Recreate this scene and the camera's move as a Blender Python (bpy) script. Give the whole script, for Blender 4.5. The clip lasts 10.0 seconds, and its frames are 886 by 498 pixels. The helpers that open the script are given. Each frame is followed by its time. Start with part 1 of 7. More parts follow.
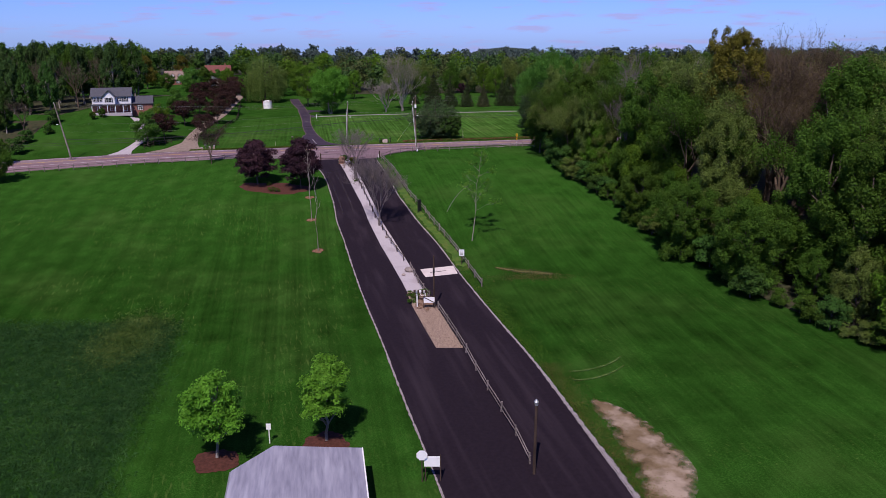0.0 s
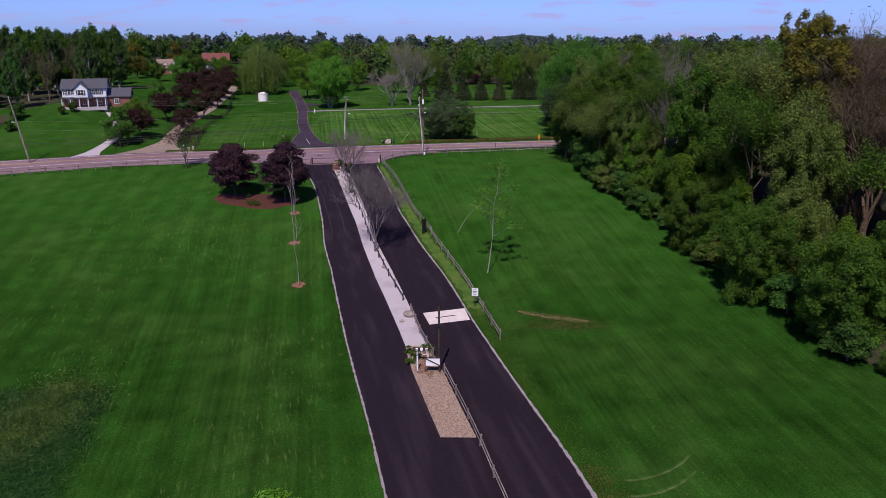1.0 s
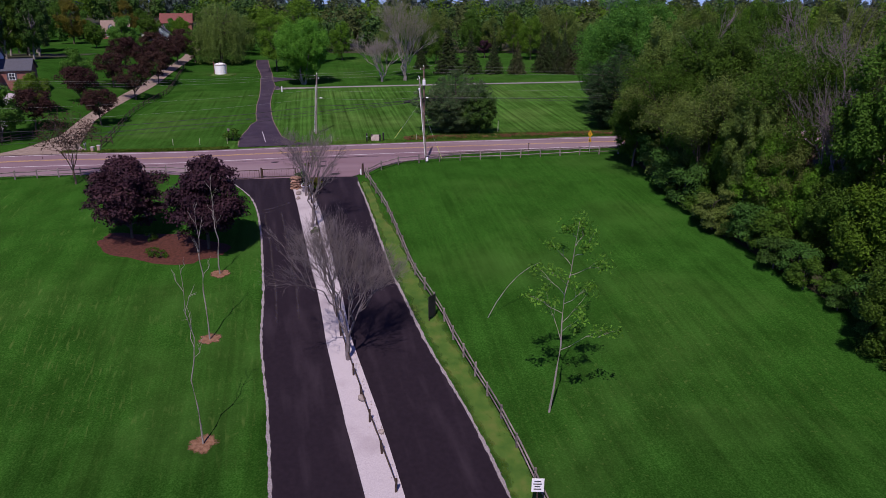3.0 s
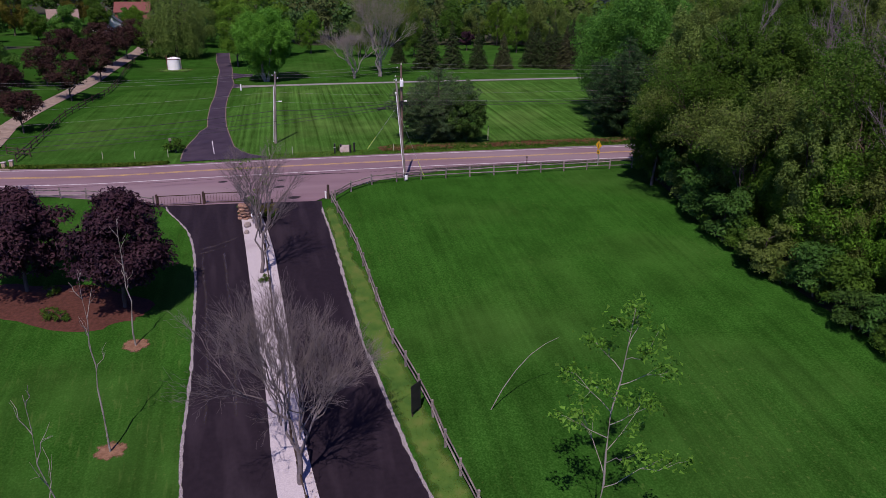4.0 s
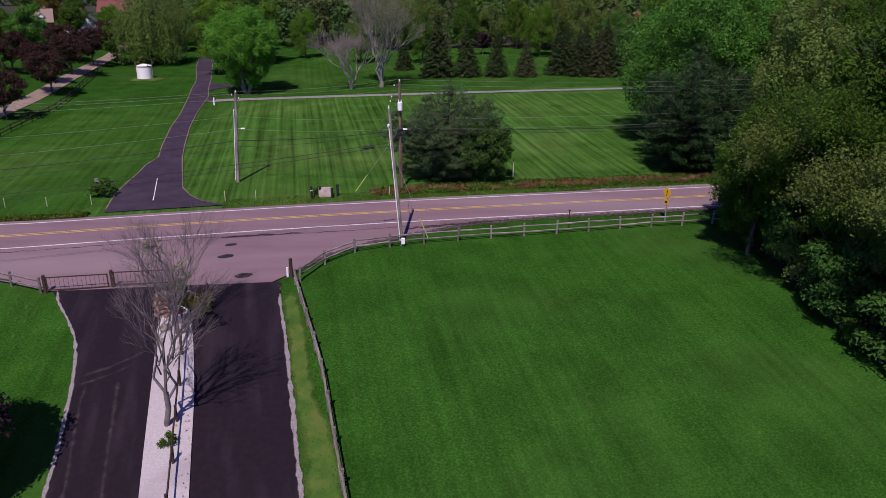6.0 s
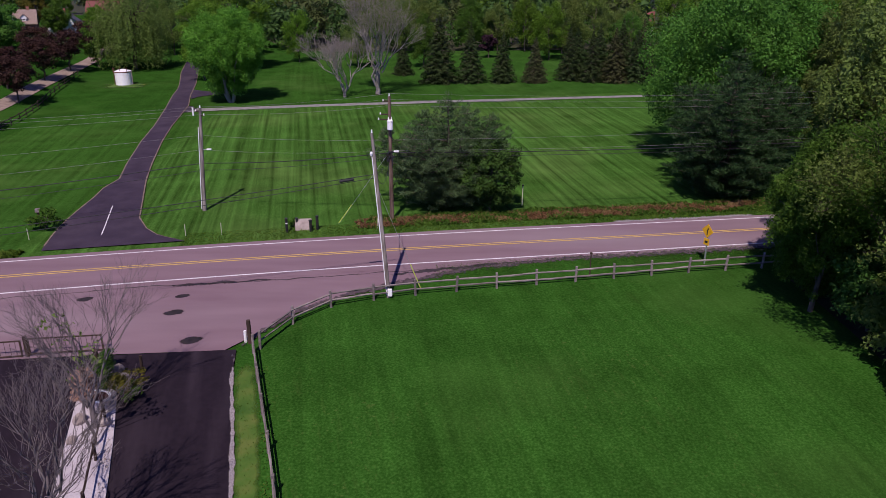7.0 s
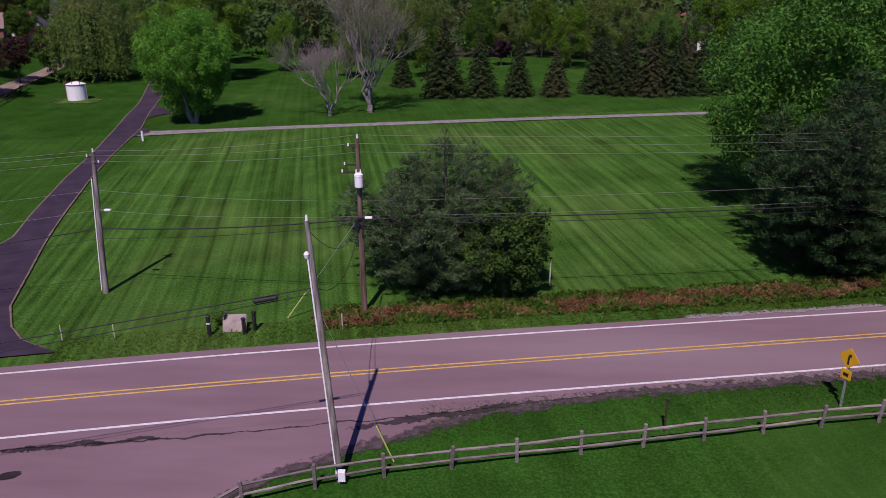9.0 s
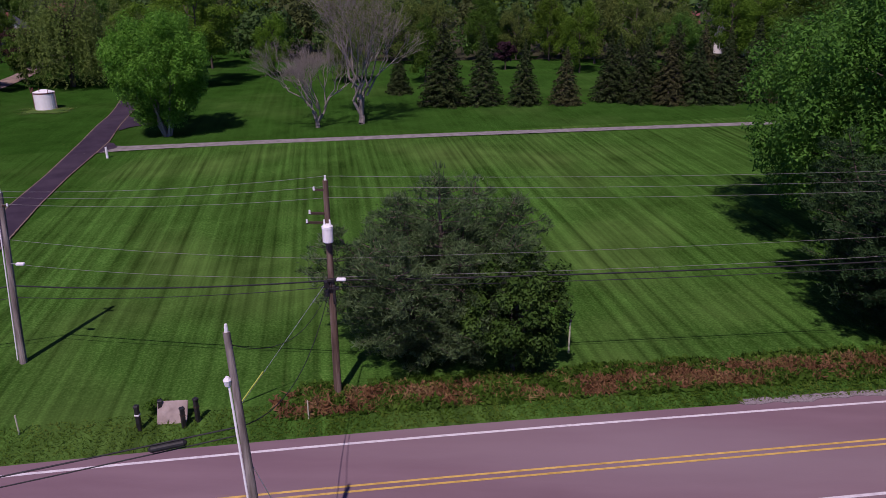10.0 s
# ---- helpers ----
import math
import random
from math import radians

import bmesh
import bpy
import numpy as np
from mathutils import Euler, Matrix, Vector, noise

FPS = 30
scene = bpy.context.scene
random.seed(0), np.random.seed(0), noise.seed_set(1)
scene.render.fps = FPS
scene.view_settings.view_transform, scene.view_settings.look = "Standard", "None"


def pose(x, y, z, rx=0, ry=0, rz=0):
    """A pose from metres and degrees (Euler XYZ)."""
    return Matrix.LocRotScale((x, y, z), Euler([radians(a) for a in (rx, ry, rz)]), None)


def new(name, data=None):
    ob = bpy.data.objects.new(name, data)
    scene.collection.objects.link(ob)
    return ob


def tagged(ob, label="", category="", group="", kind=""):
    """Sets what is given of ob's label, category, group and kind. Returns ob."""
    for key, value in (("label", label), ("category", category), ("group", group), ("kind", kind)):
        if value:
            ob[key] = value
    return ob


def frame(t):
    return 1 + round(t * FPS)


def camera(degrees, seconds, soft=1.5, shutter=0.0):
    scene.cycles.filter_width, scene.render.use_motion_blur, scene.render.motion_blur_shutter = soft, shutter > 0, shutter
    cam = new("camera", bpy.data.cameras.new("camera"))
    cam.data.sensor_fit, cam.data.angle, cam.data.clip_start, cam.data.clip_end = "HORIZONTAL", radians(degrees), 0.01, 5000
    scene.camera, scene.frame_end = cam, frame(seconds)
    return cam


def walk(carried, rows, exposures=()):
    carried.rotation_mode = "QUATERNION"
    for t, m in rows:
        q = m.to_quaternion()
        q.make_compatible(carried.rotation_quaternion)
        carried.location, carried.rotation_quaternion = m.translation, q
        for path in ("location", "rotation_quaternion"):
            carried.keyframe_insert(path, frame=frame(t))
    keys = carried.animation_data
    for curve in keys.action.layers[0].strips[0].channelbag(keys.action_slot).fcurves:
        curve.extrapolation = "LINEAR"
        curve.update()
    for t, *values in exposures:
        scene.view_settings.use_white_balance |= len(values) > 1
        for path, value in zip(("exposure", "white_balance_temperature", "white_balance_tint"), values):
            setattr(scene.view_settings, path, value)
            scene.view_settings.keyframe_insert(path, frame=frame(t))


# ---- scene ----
cam = camera(62.0, 10.0, soft=0.45)
# seconds, x, y, z, yaw, pitch, roll
ROWS = [
    (0, 0.00, 0.00, 22.88, 0.50, -15.60, -0.16),
    (0.5, 0.69, 10.54, 22.91, 1.27, -15.98, -0.02),
    (1, 0.16, 22.29, 22.77, 1.47, -16.52, 0.01),
    (1.5, -0.42, 34.66, 22.40, 1.81, -17.22, 0.12),
    (2, -1.43, 46.20, 21.90, 1.77, -17.88, 0.17),
    (2.5, -2.37, 56.90, 21.45, 1.50, -18.58, 0.20),
    (2.7, -2.78, 61.08, 21.27, 1.37, -18.84, 0.22),
    (3.8, -4.03, 80.71, 20.70, -0.68, -19.86, 0.36),
    (4, -4.12, 83.91, 20.55, -0.87, -19.96, 0.36),
    (4.5, -4.88, 91.25, 20.14, -1.16, -20.16, 0.24),
    (5, -4.68, 97.44, 19.99, -0.70, -20.11, 0.21),
    (5.5, -4.19, 102.66, 19.88, -0.23, -20.11, 0.15),
    (6.8, -3.07, 116.83, 19.60, 0.66, -20.09, 0.08),
    (7, -3.01, 118.97, 19.55, 0.68, -20.13, 0.04),
    (7.5, -2.74, 124.13, 19.47, 1.00, -20.12, -0.01),
    (8, -2.46, 129.27, 19.08, 1.29, -20.08, -0.12),
    (8.5, -2.29, 134.23, 18.91, 1.49, -20.06, -0.22),
    (9, -2.21, 139.09, 18.83, 1.66, -20.05, -0.24),
    (9.5, -2.09, 143.80, 18.79, 1.79, -20.06, -0.26),
    (10, -2.01, 148.59, 18.77, 1.90, -20.14, -0.37),
]
walk(cam, [(t, pose(x, y, z, 90 + pitch, 0, yaw) @ pose(0, 0, 0, 0, 0, roll)) for t, x, y, z, yaw, pitch, roll in ROWS],
     exposures=[(0.0, 0.0, 6500, 22), (2.5, 0.0, 6500, 23), (5.0, 0.0, 6500, 25), (8.0, 0.0, 6500, 28), (9.0, -0.14, 6500, 33), (10.0, -0.30, 6500, 38)])

# ---- light: clear spring day, sun behind the camera and to its left ----
SUN_FROM = Vector((-0.14, -0.70, 1.0)).normalized()
world = bpy.data.worlds.new("sky")
scene.world = world
world.use_nodes = True
wn, wl = world.node_tree.nodes, world.node_tree.links
wn.clear()
sky = wn.new("ShaderNodeTexSky")
sky.sky_type = 'NISHITA'
sky.sun_disc = False
sky.sun_elevation = math.asin(SUN_FROM.z)
sky.sun_rotation = math.atan2(SUN_FROM.x, SUN_FROM.y)
sky.dust_density, sky.ozone_density, sky.air_density = 0.3, 3.0, 1.0
co = wn.new("ShaderNodeTexCoord")
mp = wn.new("ShaderNodeMapping")
mp.inputs["Scale"].default_value = (9, 9, 62)
cl = wn.new("ShaderNodeTexNoise")
cl.inputs["Scale"].default_value, cl.inputs["Detail"].default_value = 1.7, 6
ramp = wn.new("ShaderNodeValToRGB")
ramp.color_ramp.elements[0].position, ramp.color_ramp.elements[1].position = 0.54, 0.67
ramp.color_ramp.elements[1].color = (0.62, 0.62, 0.62, 1)
mix = wn.new("ShaderNodeMix")
mix.data_type = 'RGBA'
mix.inputs["B"].default_value = (5.6, 5.3, 9.6, 1)
bg = wn.new("ShaderNodeBackground")
bg.inputs["Strength"].default_value = 0.072
wo = wn.new("ShaderNodeOutputWorld")
wl.new(co.outputs["Generated"], mp.inputs["Vector"])
wl.new(mp.outputs["Vector"], cl.inputs["Vector"])
wl.new(cl.outputs["Fac"], ramp.inputs["Fac"])
wl.new(ramp.outputs["Color"], mix.inputs["Factor"])
tone = wn.new("ShaderNodeMix")
tone.data_type, tone.blend_type = 'RGBA', 'MULTIPLY'
tone.inputs["Factor"].default_value = 1.0
tone.inputs["B"].default_value = (0.42, 0.66, 1.55, 1)
wl.new(sky.outputs["Color"], tone.inputs["A"])
sep = wn.new("ShaderNodeSeparateXYZ")           # the sky pales towards the horizon
wl.new(co.outputs["Generated"], sep.inputs["Vector"])
fall = wn.new("ShaderNodeMapRange")
fall.interpolation_type = 'SMOOTHSTEP'
fall.inputs["From Min"].default_value, fall.inputs["From Max"].default_value = -0.1, 0.5
fall.inputs["To Min"].default_value, fall.inputs["To Max"].default_value = 1.58, 0.55
wl.new(sep.outputs["Z"], fall.inputs["Value"])
pale = wn.new("ShaderNodeMix")
pale.data_type, pale.blend_type = 'RGBA', 'MULTIPLY'
pale.inputs["Factor"].default_value = 1.0
wl.new(tone.outputs["Result"], pale.inputs["A"])
wl.new(fall.outputs["Result"], pale.inputs["B"])
wl.new(pale.outputs["Result"], mix.inputs["A"])
wl.new(mix.outputs["Result"], bg.inputs["Color"])
wl.new(bg.outputs["Background"], wo.inputs["Surface"])
sun = new("sun", bpy.data.lights.new("sun", 'SUN'))
sun.data.energy, sun.data.angle, sun.data.color = 4.1, radians(0.55), (1.0, 0.95, 0.87)
sun.rotation_euler = SUN_FROM.to_track_quat("Z", "Y").to_euler()

# ---- materials ----


def material(name, colours, scale=1.0, rough=0.85, bump=0.3, bump_scale=None, metal=0.0, detail=6.0, spec=0.3,
             island=0.0, through_light=0.0, stretch=(1, 1, 1), big=None, random_object=0.0, distance=0.02):
    """A procedural surface: a noise through a ramp of colours, a second, larger noise for stains, fine relief."""
    m = bpy.data.materials.new(name)
    m.use_nodes = True
    n, l = m.node_tree.nodes, m.node_tree.links
    n.clear()
    out = n.new("ShaderNodeOutputMaterial")
    p = n.new("ShaderNodeBsdfPrincipled")
    p.inputs["Roughness"].default_value, p.inputs["Metallic"].default_value = rough, metal
    p.inputs["Specular IOR Level"].default_value = spec
    tc = n.new("ShaderNodeTexCoord")
    mapping = n.new("ShaderNodeMapping")
    mapping.inputs["Scale"].default_value = stretch
    l.new(tc.outputs["Object"], mapping.inputs["Vector"])
    t = n.new("ShaderNodeTexNoise")
    t.inputs["Scale"].default_value, t.inputs["Detail"].default_value = scale, detail
    l.new(mapping.outputs["Vector"], t.inputs["Vector"])
    r = n.new("ShaderNodeValToRGB")
    r.color_ramp.elements[0].position, r.color_ramp.elements[1].position = 0.3, 0.7
    r.color_ramp.elements[0].color, r.color_ramp.elements[1].color = (*colours[0], 1), (*colours[-1], 1)
    for i, c in enumerate(colours[1:-1]):
        r.color_ramp.elements.new(0.3 + 0.4 * (i + 1) / (len(colours) - 1)).color = (*c, 1)
    l.new(t.outputs["Fac"], r.inputs["Fac"])
    colour = r.outputs["Color"]
    if big:                      # (scale, colour, low, high): patches of another colour
        b = n.new("ShaderNodeTexNoise")
        b.inputs["Scale"].default_value, b.inputs["Detail"].default_value = big[0], 4
        l.new(mapping.outputs["Vector"], b.inputs["Vector"])
        br = n.new("ShaderNodeMapRange")
        br.inputs["From Min"].default_value, br.inputs["From Max"].default_value = big[2], big[3]
        l.new(b.outputs["Fac"], br.inputs["Value"])
        x = n.new("ShaderNodeMix")
        x.data_type = 'RGBA'
        x.inputs["B"].default_value = (*big[1], 1)
        l.new(br.outputs["Result"], x.inputs["Factor"])
        l.new(colour, x.inputs["A"])
        colour = x.outputs["Result"]
    if island or random_object:  # each leaf or piece a little lighter or darker
        hv = n.new("ShaderNodeHueSaturation")
        mr = n.new("ShaderNodeMapRange")
        amount = island or random_object
        mr.inputs["To Min"].default_value, mr.inputs["To Max"].default_value = 1 - amount, 1 + amount
        if island:
            g = n.new("ShaderNodeNewGeometry")
            l.new(g.outputs["Random Per Island"], mr.inputs["Value"])
        else:
            g = n.new("ShaderNodeObjectInfo")
            l.new(g.outputs["Random"], mr.inputs["Value"])
        l.new(mr.outputs["Result"], hv.inputs["Value"])
        l.new(colour, hv.inputs["Color"])
        colour = hv.outputs["Color"]
        if island:               # whole plants differ too
            oi = n.new("ShaderNodeObjectInfo")
            h2 = n.new("ShaderNodeHueSaturation")
            m2 = n.new("ShaderNodeMapRange")
            m2.inputs["To Min"].default_value, m2.inputs["To Max"].default_value = 0.88, 1.15
            m3 = n.new("ShaderNodeMapRange")
            m3.inputs["To Min"].default_value, m3.inputs["To Max"].default_value = 0.490, 0.510
            l.new(oi.outputs["Random"], m2.inputs["Value"])
            l.new(oi.outputs["Random"], m3.inputs["Value"])
            l.new(m2.outputs["Result"], h2.inputs["Value"])
            l.new(m3.outputs["Result"], h2.inputs["Hue"])
            l.new(colour, h2.inputs["Color"])
            colour = h2.outputs["Color"]
    l.new(colour, p.inputs["Base Color"])
    if bump:
        bt = n.new("ShaderNodeTexNoise")
        bt.inputs["Scale"].default_value, bt.inputs["Detail"].default_value = bump_scale or scale * 6, 4
        l.new(mapping.outputs["Vector"], bt.inputs["Vector"])
        bn = n.new("ShaderNodeBump")
        bn.inputs["Strength"].default_value, bn.inputs["Distance"].default_value = bump, distance
        l.new(bt.outputs["Fac"], bn.inputs["Height"])
        l.new(bn.outputs["Normal"], p.inputs["Normal"])
    surface = p.outputs["BSDF"]
    if through_light:
        tl = n.new("ShaderNodeBsdfTranslucent")
        l.new(colour, tl.inputs["Color"])
        ms = n.new("ShaderNodeMixShader")
        ms.inputs["Fac"].default_value = through_light
        l.new(surface, ms.inputs[1])
        l.new(tl.outputs["BSDF"], ms.inputs[2])
        surface = ms.outputs["Shader"]
    l.new(surface, out.inputs["Surface"])
    return m


def lawn_material():
    """Mown grass: blades, patches, and the mower's stripes, whose direction differs from lawn to lawn."""
    m = material("lawn", [(0.0112, 0.047, 0.0052), (0.0180, 0.066, 0.0083), (0.031, 0.097, 0.0145)], scale=8, rough=0.95,
                 bump=0.15, bump_scale=14.0, detail=8, spec=0.0, big=(0.07, (0.034, 0.086, 0.015), 0.50, 0.78), distance=0.03)
    n, l = m.node_tree.nodes, m.node_tree.links
    p = next(x for x in n if x.type == 'BSDF_PRINCIPLED')
    colour = p.inputs["Base Color"].links[0].from_socket
    tc = n.new("ShaderNodeTexCoord")
    sep = n.new("ShaderNodeSeparateXYZ")
    l.new(tc.outputs["Object"], sep.inputs["Vector"])

    def maths(op, a, b=None, c=None):
        k = n.new("ShaderNodeMath")
        k.operation = op
        for i, v in enumerate((a, b, c)):
            if v is not None:
                if isinstance(v, (int, float)):
                    k.inputs[i].default_value = v
                else:
                    l.new(v, k.inputs[i])
        return k.outputs["Value"]
    wob = n.new("ShaderNodeTexNoise")
    wob.inputs["Scale"].default_value = 0.06
    l.new(tc.outputs["Object"], wob.inputs["Vector"])
    fine = n.new("ShaderNodeTexNoise")
    fine.inputs["Scale"].default_value, fine.inputs["Detail"].default_value = 0.30, 7
    l.new(tc.outputs["Object"], fine.inputs["Vector"])
    X, Y = sep.outputs["X"], sep.outputs["Y"]

    def stripes(ax, ay, width):
        u = maths('ADD', maths('MULTIPLY', X, ax), maths('MULTIPLY', Y, ay))
        u = maths('ADD', u, maths('MULTIPLY', wob.outputs["Fac"], 2.5))
        return maths('SINE', maths('MULTIPLY', u, math.pi / width))
    before_path = maths('LESS_THAN', maths('SUBTRACT', Y, maths('MULTIPLY', X, 0.193)), 235.5)
    beyond = maths('GREATER_THAN', maths('SUBTRACT', Y, maths('MULTIPLY', X, 0.15)), 176.0)
    here = maths('SUBTRACT', 1.0, beyond)
    east = maths('GREATER_THAN', maths('ADD', X, maths('MULTIPLY', Y, 0.27)), 22.0)
    plain = maths('MULTIPLY_ADD', maths('LESS_THAN', X, -36.0), -0.55, maths('MULTIPLY_ADD', maths('LESS_THAN', X, -60.0), -0.35, 1.0))
    far = maths('MULTIPLY', stripes(0.98, 0.19, 0.62), maths('MULTIPLY', maths('MULTIPLY', beyond, before_path), maths('MULTIPLY', plain, 0.26)))
    far = maths('ADD', far, maths('MULTIPLY', stripes(0.90, -0.43, 1.7), maths('MULTIPLY', maths('MULTIPLY', beyond, before_path), maths('MULTIPLY', maths('MULTIPLY', plain, maths('LESS_THAN', X, -6.0)), 0.13))))
    near_e = maths('MULTIPLY', maths('MULTIPLY', stripes(0.947, 0.322, 1.9), maths('MULTIPLY', here, east)), 0.13)
    near_w = maths('MULTIPLY', maths('MULTIPLY', stripes(0.98, 0.19, 1.9), maths('MULTIPLY', here, maths('SUBTRACT', 1.0, east))), 0.32)
    both = maths('ADD', far, maths('ADD', near_e, near_w))
    def streaks(ax, ay, fu, fv, detail):            # uneven cut, drawn out along the mower's way
        u = maths('ADD', maths('MULTIPLY', X, ax), maths('MULTIPLY', Y, ay))
        v = maths('SUBTRACT', maths('MULTIPLY', Y, ax), maths('MULTIPLY', X, ay))
        cb = n.new("ShaderNodeCombineXYZ")
        l.new(maths('MULTIPLY', u, fu), cb.inputs["X"])
        l.new(maths('MULTIPLY', v, fv), cb.inputs["Y"])
        t = n.new("ShaderNodeTexNoise")
        t.inputs["Scale"].default_value, t.inputs["Detail"].default_value = 1.0, detail
        l.new(cb.outputs["Vector"], t.inputs["Vector"])
        return maths('MULTIPLY_ADD', t.outputs["Fac"], 2.0, -1.0)
    drawn = maths('MULTIPLY', maths('MULTIPLY', streaks(0.98, 0.19, 1.9, 0.022, 5), maths('MULTIPLY_ADD', maths('MULTIPLY', beyond, before_path), 1.3, 0.65)), plain)
    drawn_e = maths('MULTIPLY', maths('MULTIPLY', streaks(0.947, 0.322, 1.3, 0.022, 6), maths('MULTIPLY', here, east)), 0.32)
    amount = maths('MULTIPLY', both, maths('MULTIPLY_ADD', fine.outputs["Fac"], 1.6, -0.35))
    amount = maths('ADD', amount, maths('ADD', drawn, drawn_e))
    amount = maths('ADD', amount, maths('MULTIPLY_ADD', fine.outputs["Fac"], 1.9, -0.95))
    hv = n.new("ShaderNodeHueSaturation")
    north = n.new("ShaderNodeMapRange")              # lawn tone graded by Y: darkest around 90, lighter north and south of it
    north.inputs["From Min"].default_value, north.inputs["From Max"].default_value = 85, 142
    north.inputs["To Min"].default_value, north.inputs["To Max"].default_value = -0.31, 0.17
    l.new(Y, north.inputs["Value"])
    south = n.new("ShaderNodeMapRange")
    south.inputs["From Min"].default_value, south.inputs["From Max"].default_value = 52, 92
    south.inputs["To Min"].default_value, south.inputs["To Max"].default_value = 0.30, 0.0
    l.new(Y, south.inputs["Value"])
    lift = maths('MULTIPLY', maths('ADD', north.outputs["Result"], south.outputs["Result"]), here)
    l.new(maths('ADD', maths('MULTIPLY_ADD', amount, 0.56, 1.0), lift), hv.inputs["Value"])
    l.new(colour, hv.inputs["Color"])
    warm = n.new("ShaderNodeMix")                    # the lawn beyond the road is a yellower grass
    warm.data_type, warm.blend_type = 'RGBA', 'MULTIPLY'
    warm.inputs["B"].default_value = (2.15, 1.56, 2.0, 1)
    # weaker past the path: the trees' shade there is put into the tone
    fresh = maths('MULTIPLY', maths('MULTIPLY_ADD', before_path, 0.7, 0.3), maths('MULTIPLY_ADD', maths('GREATER_THAN', X, -37.0), 0.55, maths('MULTIPLY_ADD', maths('GREATER_THAN', X, -60.0), 0.35, 0.10)))
    l.new(maths('MULTIPLY', beyond, fresh), warm.inputs["Factor"])
    l.new(hv.outputs["Color"], warm.inputs["A"])
    clover = n.new("ShaderNodeTexNoise")             # pale clover and seed heads
    clover.inputs["Scale"].default_value, clover.inputs["Detail"].default_value = 1.0, 8
    cu = maths('ADD', maths('MULTIPLY', X, 0.96), maths('MULTIPLY', Y, 0.28))
    cv = maths('SUBTRACT', maths('MULTIPLY', Y, 0.96), maths('MULTIPLY', X, 0.28))
    cc = n.new("ShaderNodeCombineXYZ")
    l.new(maths('MULTIPLY', cu, 3.4), cc.inputs["X"])
    l.new(maths('MULTIPLY', cv, 0.5), cc.inputs["Y"])
    l.new(cc.outputs["Vector"], clover.inputs["Vector"])
    cm = n.new("ShaderNodeMapRange")
    cm.inputs["From Min"].default_value, cm.inputs["From Max"].default_value, cm.inputs["To Max"].default_value = 0.57, 0.72, 0.5
    l.new(clover.outputs["Fac"], cm.inputs["Value"])
    cx = n.new("ShaderNodeMix")
    cx.data_type = 'RGBA'
    cx.inputs["B"].default_value = (0.095, 0.150, 0.034, 1)
    spots = n.new("ShaderNodeTexNoise")              # the clover comes in patches
    spots.inputs["Scale"].default_value, spots.inputs["Detail"].default_value = 0.09, 3
    l.new(tc.outputs["Object"], spots.inputs["Vector"])
    sm = n.new("ShaderNodeMapRange")
    sm.inputs["From Min"].default_value, sm.inputs["From Max"].default_value = 0.46, 0.62
    sm.inputs["To Min"].default_value = 0.25
    l.new(spots.outputs["Fac"], sm.inputs["Value"])
    dots = n.new("ShaderNodeTexNoise")               # single pale weeds
    dots.inputs["Scale"].default_value, dots.inputs["Detail"].default_value = 3.4, 4
    l.new(tc.outputs["Object"], dots.inputs["Vector"])
    dm = n.new("ShaderNodeMapRange")
    dm.inputs["From Min"].default_value, dm.inputs["From Max"].default_value, dm.inputs["To Max"].default_value = 0.62, 0.72, 0.42
    l.new(dots.outputs["Fac"], dm.inputs["Value"])
    weeds = maths('MAXIMUM', maths('MULTIPLY', cm.outputs["Result"], maths('MULTIPLY', sm.outputs["Result"], maths('MULTIPLY_ADD', maths('MAXIMUM', east, beyond), -0.7, 1.0))), maths('MULTIPLY', dm.outputs["Result"], sm.outputs["Result"]))
    l.new(weeds, cx.inputs["Factor"])
    l.new(warm.outputs["Result"], cx.inputs["A"])
    l.new(cx.outputs["Result"], p.inputs["Base Color"])
    return m


def lane_material():
    """Fresh asphalt with paler bands where wheels run, drawn along the drive."""
    m = material("fresh_asphalt", [(0.0102, 0.0054, 0.0102), (0.0160, 0.0090, 0.0154)], scale=3.0, rough=0.82, bump=0.25, bump_scale=28, spec=0.22)
    n, l = m.node_tree.nodes, m.node_tree.links
    p = next(x for x in n if x.type == 'BSDF_PRINCIPLED')
    colour = p.inputs["Base Color"].links[0].from_socket
    tc = n.new("ShaderNodeTexCoord")
    rot = n.new("ShaderNodeMapping")
    rot.inputs["Rotation"].default_value = (0, 0, -0.26)
    st = n.new("ShaderNodeMapping")
    st.inputs["Scale"].default_value = (0.9, 0.022, 1)
    l.new(tc.outputs["Object"], rot.inputs["Vector"])
    l.new(rot.outputs["Vector"], st.inputs["Vector"])
    t = n.new("ShaderNodeTexNoise")
    t.inputs["Scale"].default_value, t.inputs["Detail"].default_value = 1.0, 5
    l.new(st.outputs["Vector"], t.inputs["Vector"])
    r = n.new("ShaderNodeMapRange")
    r.inputs["From Min"].default_value, r.inputs["From Max"].default_value, r.inputs["To Max"].default_value = 0.5, 0.78, 0.75
    l.new(t.outputs["Fac"], r.inputs["Value"])
    x = n.new("ShaderNodeMix")
    x.data_type = 'RGBA'
    x.inputs["B"].default_value = (0.034, 0.023, 0.032, 1)
    l.new(r.outputs["Result"], x.inputs["Factor"])
    l.new(colour, x.inputs["A"])
    l.new(x.outputs["Result"], p.inputs["Base Color"])
    return m


